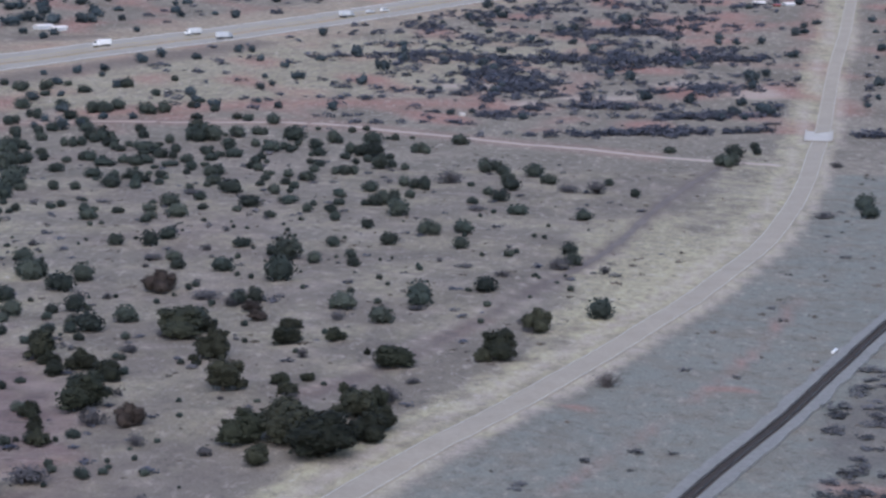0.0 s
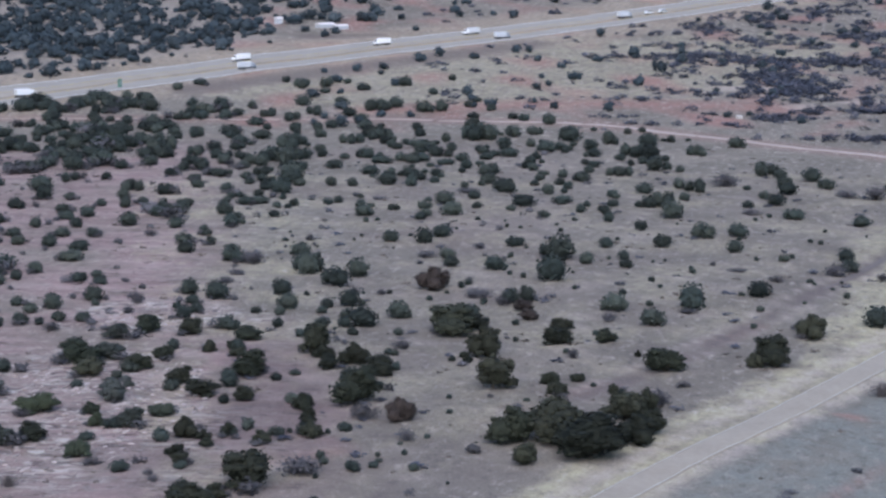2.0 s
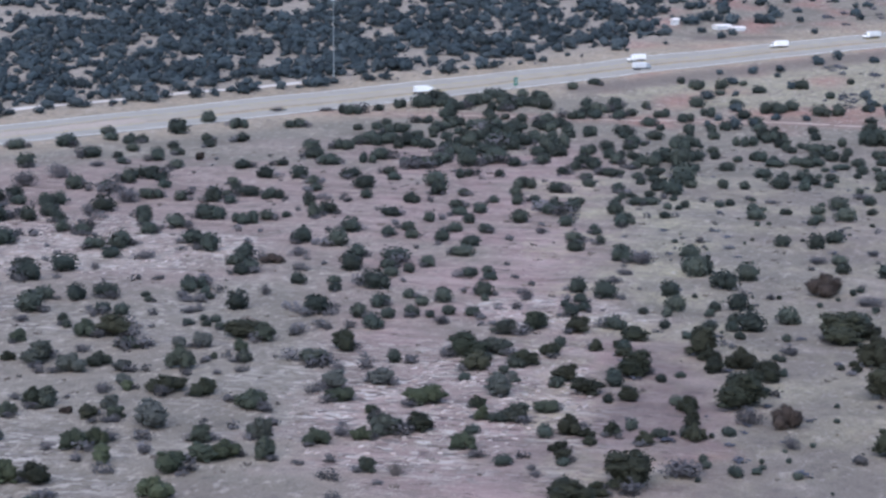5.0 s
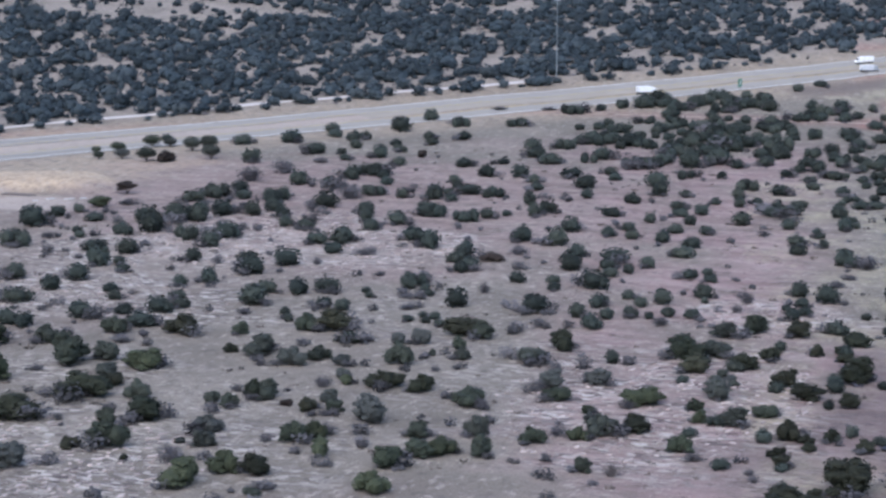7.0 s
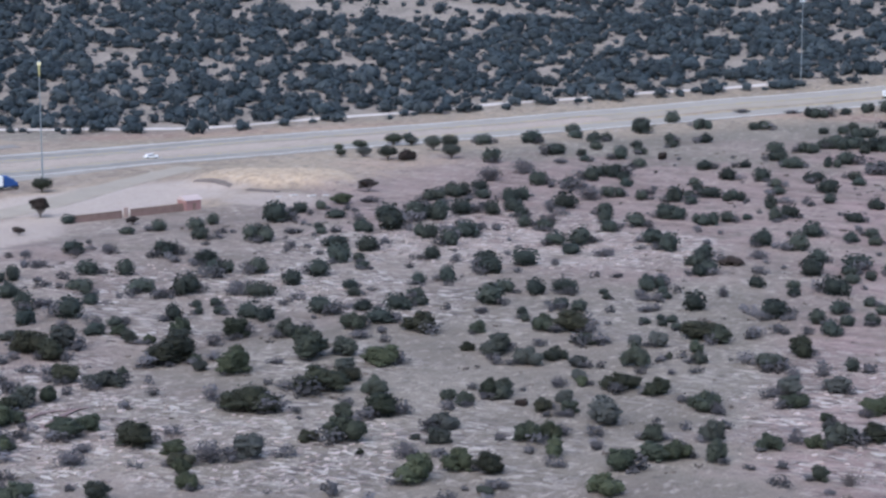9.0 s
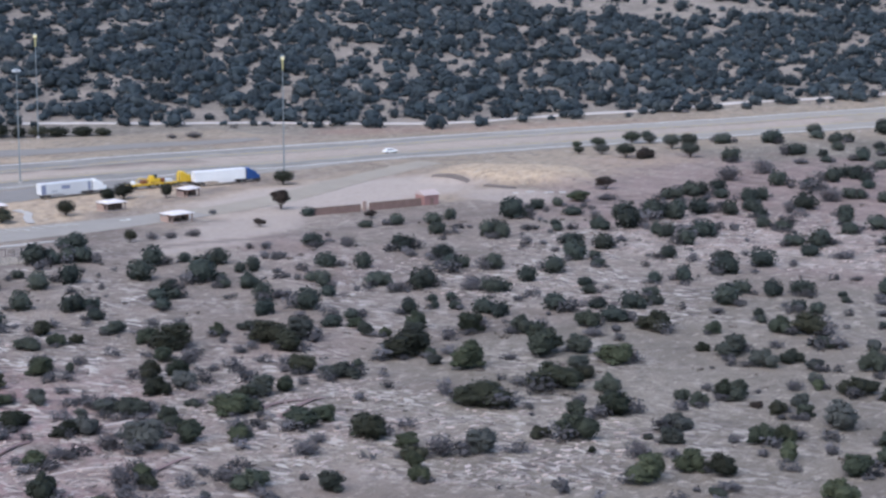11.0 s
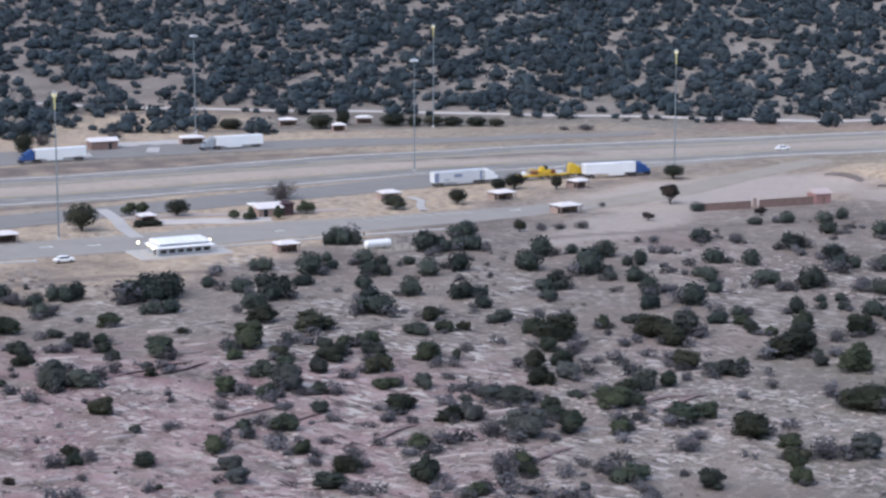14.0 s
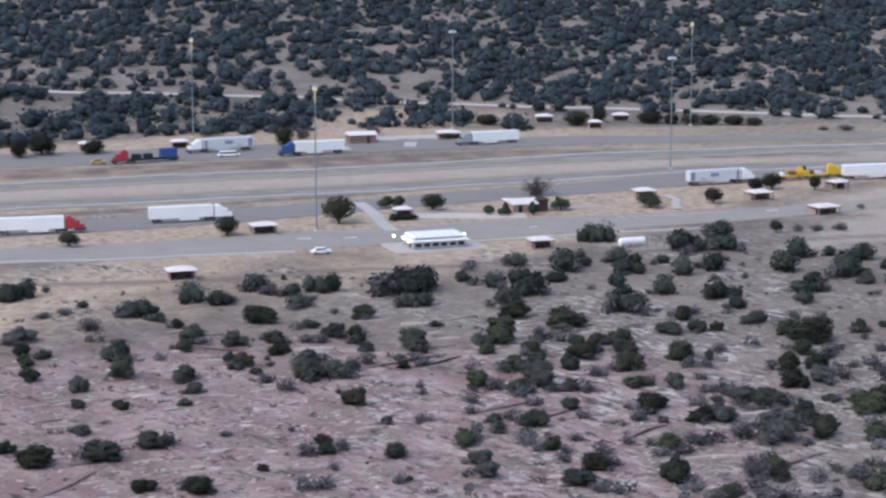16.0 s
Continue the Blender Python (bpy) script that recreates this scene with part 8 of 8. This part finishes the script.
def long_wall():
    a, b = (-358.5, 418.0), (-346.9, 449.4)
    turn = angle(a, b)
    c = mid(a, b)
    ob = thing("long_wall", pose(c[0], c[1], gz(*c), 0, 0, turn), "long low brown brick wall with a white post", "wall")
    part("wall_panel", box(bmesh.new(), -9.6, 0, -0.2, 14.2, 0.4, 2.1, 0.03), BRICK, ob)
    part("wall_panel", box(bmesh.new(), 8.4, 0, -0.2, 16.2, 0.4, 2.2, 0.03), BRICK, ob)
    part("post", box(bmesh.new(), -1.2, 0, -0.2, 0.9, 0.6, 2.9, 0.04), STUCCO, ob, "pale stuccoed post")
    part("coping", box(bmesh.new(), -9.6, 0, 1.9, 14.4, 0.5, 0.12, 0.02), TIMBER, ob)
    part("coping", box(bmesh.new(), 8.4, 0, 2.0, 16.4, 0.5, 0.12, 0.02), TIMBER, ob)
    hut = gable_house("pump_house", -347.5, 452.5, turn, 4.6, 4.6, 2.8, 1.1, PINK_WALL, ROOF_PINK, "small pink hut with a pale pinkish gabled roof", "hut", 0.35)
    part("door", box(bmesh.new(), 0, -2.52, 0, 1.0, 0.08, 2.0, 0.02), BRICK, hut)


long_wall()


def kerb_line(name, line, mat, half, lift, label, category):
    ribbon(name, spline(line, 3.0), half, lift, mat, label, category)


# concrete walks, kerbs, and paint on the lots
kerb_line("kerb", [(-440, 190), (-429, 215), (-422.7, 230), (-412.5, 251)], CONCRETE, 0.7, 0.28, "pale concrete kerb along the car lot", "kerb")
kerb_line("kerb", [(-401, 291), (-397, 306), (-393, 321), (-387, 335), (-382, 350)], CONCRETE, 0.7, 0.28, "pale concrete kerb along the car lot", "kerb")
kerb_line("walk", [(-466.5, 303.5), (-450, 297), (-438, 291.5), (-424, 286)], CONCRETE, 1.7, 0.20, "white concrete walk between the lots", "pavement")
kerb_line("walk", [(-428, 377.5), (-421, 375.5), (-416.5, 371), (-409, 365.5)], CONCRETE, 1.1, 0.20, "white concrete walk between the lots", "pavement")
kerb_line("walk", [(-564, 361), (-556, 357)], CONCRETE, 2.0, 0.20, "white concrete walk across the far lot", "pavement")
kerb_line("walk", [(-560, 385), (-551, 378)], CONCRETE, 2.0, 0.20, "white concrete walk across the far lot", "pavement")
kerb_line("kerb", [(-450, 298), (-443, 315), (-436, 326), (-424, 352)], GRAVEL_PALE, 2.2, 0.14, "pale paving round the restroom", "pavement")
for k in range(9):
    s = 345 + k * 3.2
    x = float(np.interp(s, CARLOT[:, 1], CARLOT[:, 0])) - 6.0
    b = box(bmesh.new(), 0, 0, 0, 4.5, 0.16, 0.02)
    o = part("parking_stripe", b, PAINT_WHITE)
    o.matrix_basis = pose(x, s, gz(x, s) + 0.135, 0, 0, heading(CARLOT, x, s) - 65)
    tagged(o, "white painted parking stripe", "road marking", "parking stripes", "structure")
for x, y in ((-409.0, 318.0), (-392.5, 382.5), (-427.0, 262.0), (-422.0, 272.0)):
    o = part("road_arrow", box(box(bmesh.new(), 0, 0, 0, 2.6, 0.7, 0.02), 1.5, 0, 0, 0.8, 1.3, 0.018), PAINT_WHITE)
    o.matrix_basis = pose(x, y, gz(x, y) + 0.14, 0, 0, heading(CARLOT, x, y))
    tagged(o, "white painted arrow on the lot", "road marking", "lot arrows", "structure")
# two dark strips laid along the near foot of the mound
kerb_line("ditch_edge", [(-374.2, 490.0), (-368, 491), (-361.4, 490.7)], OLD_BED, 0.9, 0.22, "dark strip along the foot of the mound", "kerb")
kerb_line("ditch_edge", [(-354, 488.5), (-349, 489), (-344, 488.4)], OLD_BED, 1.3, 0.3, "dark strip along the foot of the mound", "kerb")

kerb_line("plaza", [(-441, 297.5), (-436, 308), (-429.5, 318), (-424, 327)], GRAVEL_WHITE, 3.6, 0.16, "pale cream paving before the restroom", "pavement")
kerb_line("plaza", [(-576, 366), (-571, 384), (-566, 400), (-560, 414)], CONCRETE, 5.0, 0.12, "pale plaza behind the far lot", "pavement")

# lot trees: x, y, width, height
for rows, mats, name, label, cat, lift in (
        ([(-441.5, 281.5, 8.2, 7.2), (-444.0, 312.0, 6.4, 4.6), (-416.0, 362.0, 7.4, 4.0), (-411.0, 379.5, 5.4, 4.4), (-418.0, 401.5, 4.7, 4.2), (-420.0, 409.5, 6.3, 4.6), (-412.0, 418.0, 3.8, 4.3), (-402.5, 456.0, 7.0, 4.4), (-368.0, 360.5, 3.3, 3.4), (-442.0, 249.8, 6.8, 4.8), (-450.0, 212.0, 5.4, 3.6)], lot_crowns, "tree", "trimmed dark evergreen tree on a bare trunk", "tree", 0.22),
        ([(-599.0, 266.5, 6.0, 6.3), (-601.0, 275.0, 8.8, 7.0), (-595.0, 289.5, 7.8, 5.0), (-575.0, 346.5, 7.2, 7.2), (-562.0, 455.0, 9.7, 5.2), (-564.0, 466.5, 5.9, 5.6), (-583.0, 432.0, 9.7, 4.0), (-551.5, 479.0, 9.8, 4.3), (-546.0, 484.0, 7.0, 3.8), (-541.5, 488.5, 7.5, 4.0), (-537.0, 493.0, 8.0, 3.5), (-531.0, 499.0, 8.0, 3.5), (-526.0, 503.5, 6.0, 3.0)], lot_crowns, "tree", "dark evergreen tree in the far lot", "tree", 0.1),
        ([(-423.5, 329.0, 3.4, 3.6), (-426.5, 322.0, 3.0, 2.6), (-425.5, 339.5, 5.0, 3.6), (-428.0, 323.5, 2.0, 3.4), (-430.5, 320.0, 3.2, 2.6), (-453.5, 303.7, 4.0, 3.3), (-451.0, 306.0, 3.5, 3.5)], oc, "tree", "small olive green tree by the walk", "tree", 0.15),
        ([(-372.5, 421.0, 6.0, 5.4), (-324.0, 505.5, 5.8, 3.6), (-358.5, 397.0, 2.9, 2.2), (-344.0, 424.0, 3.5, 2.2)], rc, "tree", "rusty brown small tree on a thin trunk", "tree", 0.3),
        ([(-437.5, 296.0, 4.6, 1.7), (-436.0, 299.0, 4.6, 1.6)], jc, "hedge", "low clipped dark hedge by the walk", "hedge", 0.0)):
    for row in rows:
        planted(name, mats, rt if mats is rc else jt, row, label, cat, "lot trees", prng, lift)
for row in ((-448.0, 349.0, 12.0, 6.2), (-590.0, 362.0, 9.0, 5.5), (-583.0, 385.0, 9.0, 4.5)):
    planted("bare_tree", bc, jt, row, "bare grey winter tree with a twiggy crown", "tree", "bare trees", prng)
for row in ((-367.0, 367.0, 4.0, 2.2), (-364.5, 371.0, 4.0, 2.0), (-362.0, 376.0, 4.6, 2.6), (-381.5, 404.0, 2.8, 1.6), (-499.0, 520.0, 7.5, 2.4), (-503.5, 514.0, 4.5, 1.6)):
    planted("shrub", sc, None, row, "grey half-leafless desert shrub", "shrub", "grey shrubs", prng)


# ---- along the road ----
def bridge():
    c = (127.9, 717.8)
    ob = thing("bridge", pose(c[0], c[1], gz(*c), 0, 0, angle((125.6, 704.5), (130.6, 731.0))), "short pale concrete road bridge over a creek", "bridge")
    part("deck", box(bmesh.new(), 0, 0, 0.02, 27, 9.4, 0.24, 0.03), CONCRETE, ob)
    for s in (-4.55, 4.55):
        part("parapet", box(bmesh.new(), 0, s, 0.1, 27, 0.35, 0.8, 0.04), CONCRETE, ob)


bridge()


def highway_sign():
    ob = thing("road_sign", pose(-232.7, 804.7, gz(-232.7, 804.7), 0, 0, heading(MEDIAN, -232, 804) - 60), "green highway sign on two posts", "road sign")
    p = part("panel", box(bmesh.new(), 0, 0, 1.4, 0.12, 3.4, 3.0, 0.03), SIGN_GREEN, ob)
    for s in (-1.0, 1.0):
        part("post", box(bmesh.new(), 0.12, s, -0.2, 0.12, 0.12, 4.4), GALV, ob)
    for z, w in ((3.6, 2.2), (2.9, 2.6), (2.2, 1.6)):
        for q in (-0.08, 0.08):
            part("text_bar", box(bmesh.new(), q, 0, z, 0.02, w, 0.28), PAINT_WHITE, p)


highway_sign()
for x, y, lx, ly, tall, label in ((-184.8, 984.0, 7.5, 5.0, 1.5, "white shed beyond the highway"), (-176.8, 979.5, 6.4, 4.5, 1.4, "low white trailer shed beyond the highway"), (-208.3, 990.0, 3.0, 3.0, 2.5, "small white hut beyond the highway"), (158.0, 1066.0, 5.0, 4.0, 0.8, "small white house far up the road"), (172.0, 1061.0, 5.0, 4.0, 0.8, "small white house far up the road")):
    gable_house("shed", x, y, heading(MEDIAN, x, y) if x < 0 else 20, lx, ly, tall, 0.8, DULL_WHITE, ROOF_WHITE, label, "shed")
for x, y, a, b, h in ((-336.5, 486.0, 2.6, 1.2, 0.5), (-332.0, 488.5, 3.0, 1.4, 0.5), (-329.0, 491.0, 1.8, 1.2, 0.6), (-338.5, 481.5, 1.6, 1.0, 0.4)):
    slab = part("stone_slab", box(bmesh.new(), 0, 0, -0.15, a, b, h, 0.12), CONCRETE)
    slab.matrix_basis = pose(x, y, gz(x, y), 0, 2, 30 + 17 * a)
    tagged(slab, "flat pale stone slab lying by the mound", "stone", "stones by the mound")
rock = part("boulder", box(bmesh.new(), 0, 0, -0.2, 2.4, 1.8, 1.6, 0.5), CONCRETE)
rock.matrix_basis = pose(7.0, 771.5, gz(7, 771.5), 0, 0, 20)
tagged(rock, "pale boulder among the creek brush", "boulder")
barn = gable_house("shed", 165.5, 1057.0, 20, 3.0, 2.2, 0.7, 0.4, RUST, RED_PAINT, "small red shed far up the road", "shed")
pipe = part("pipe", tube(bmesh.new(), (-1.5, 0, 0.3), (1.5, 0, 0.3), 0.28, 0.28, 14), WHITE_METAL)
pipe.matrix_basis = pose(73.2, 387.6, gz(73.2, 387.6) + 0.02, 0, 0, 66)
tagged(pipe, "short white pipe lying by the railway", "pipe")
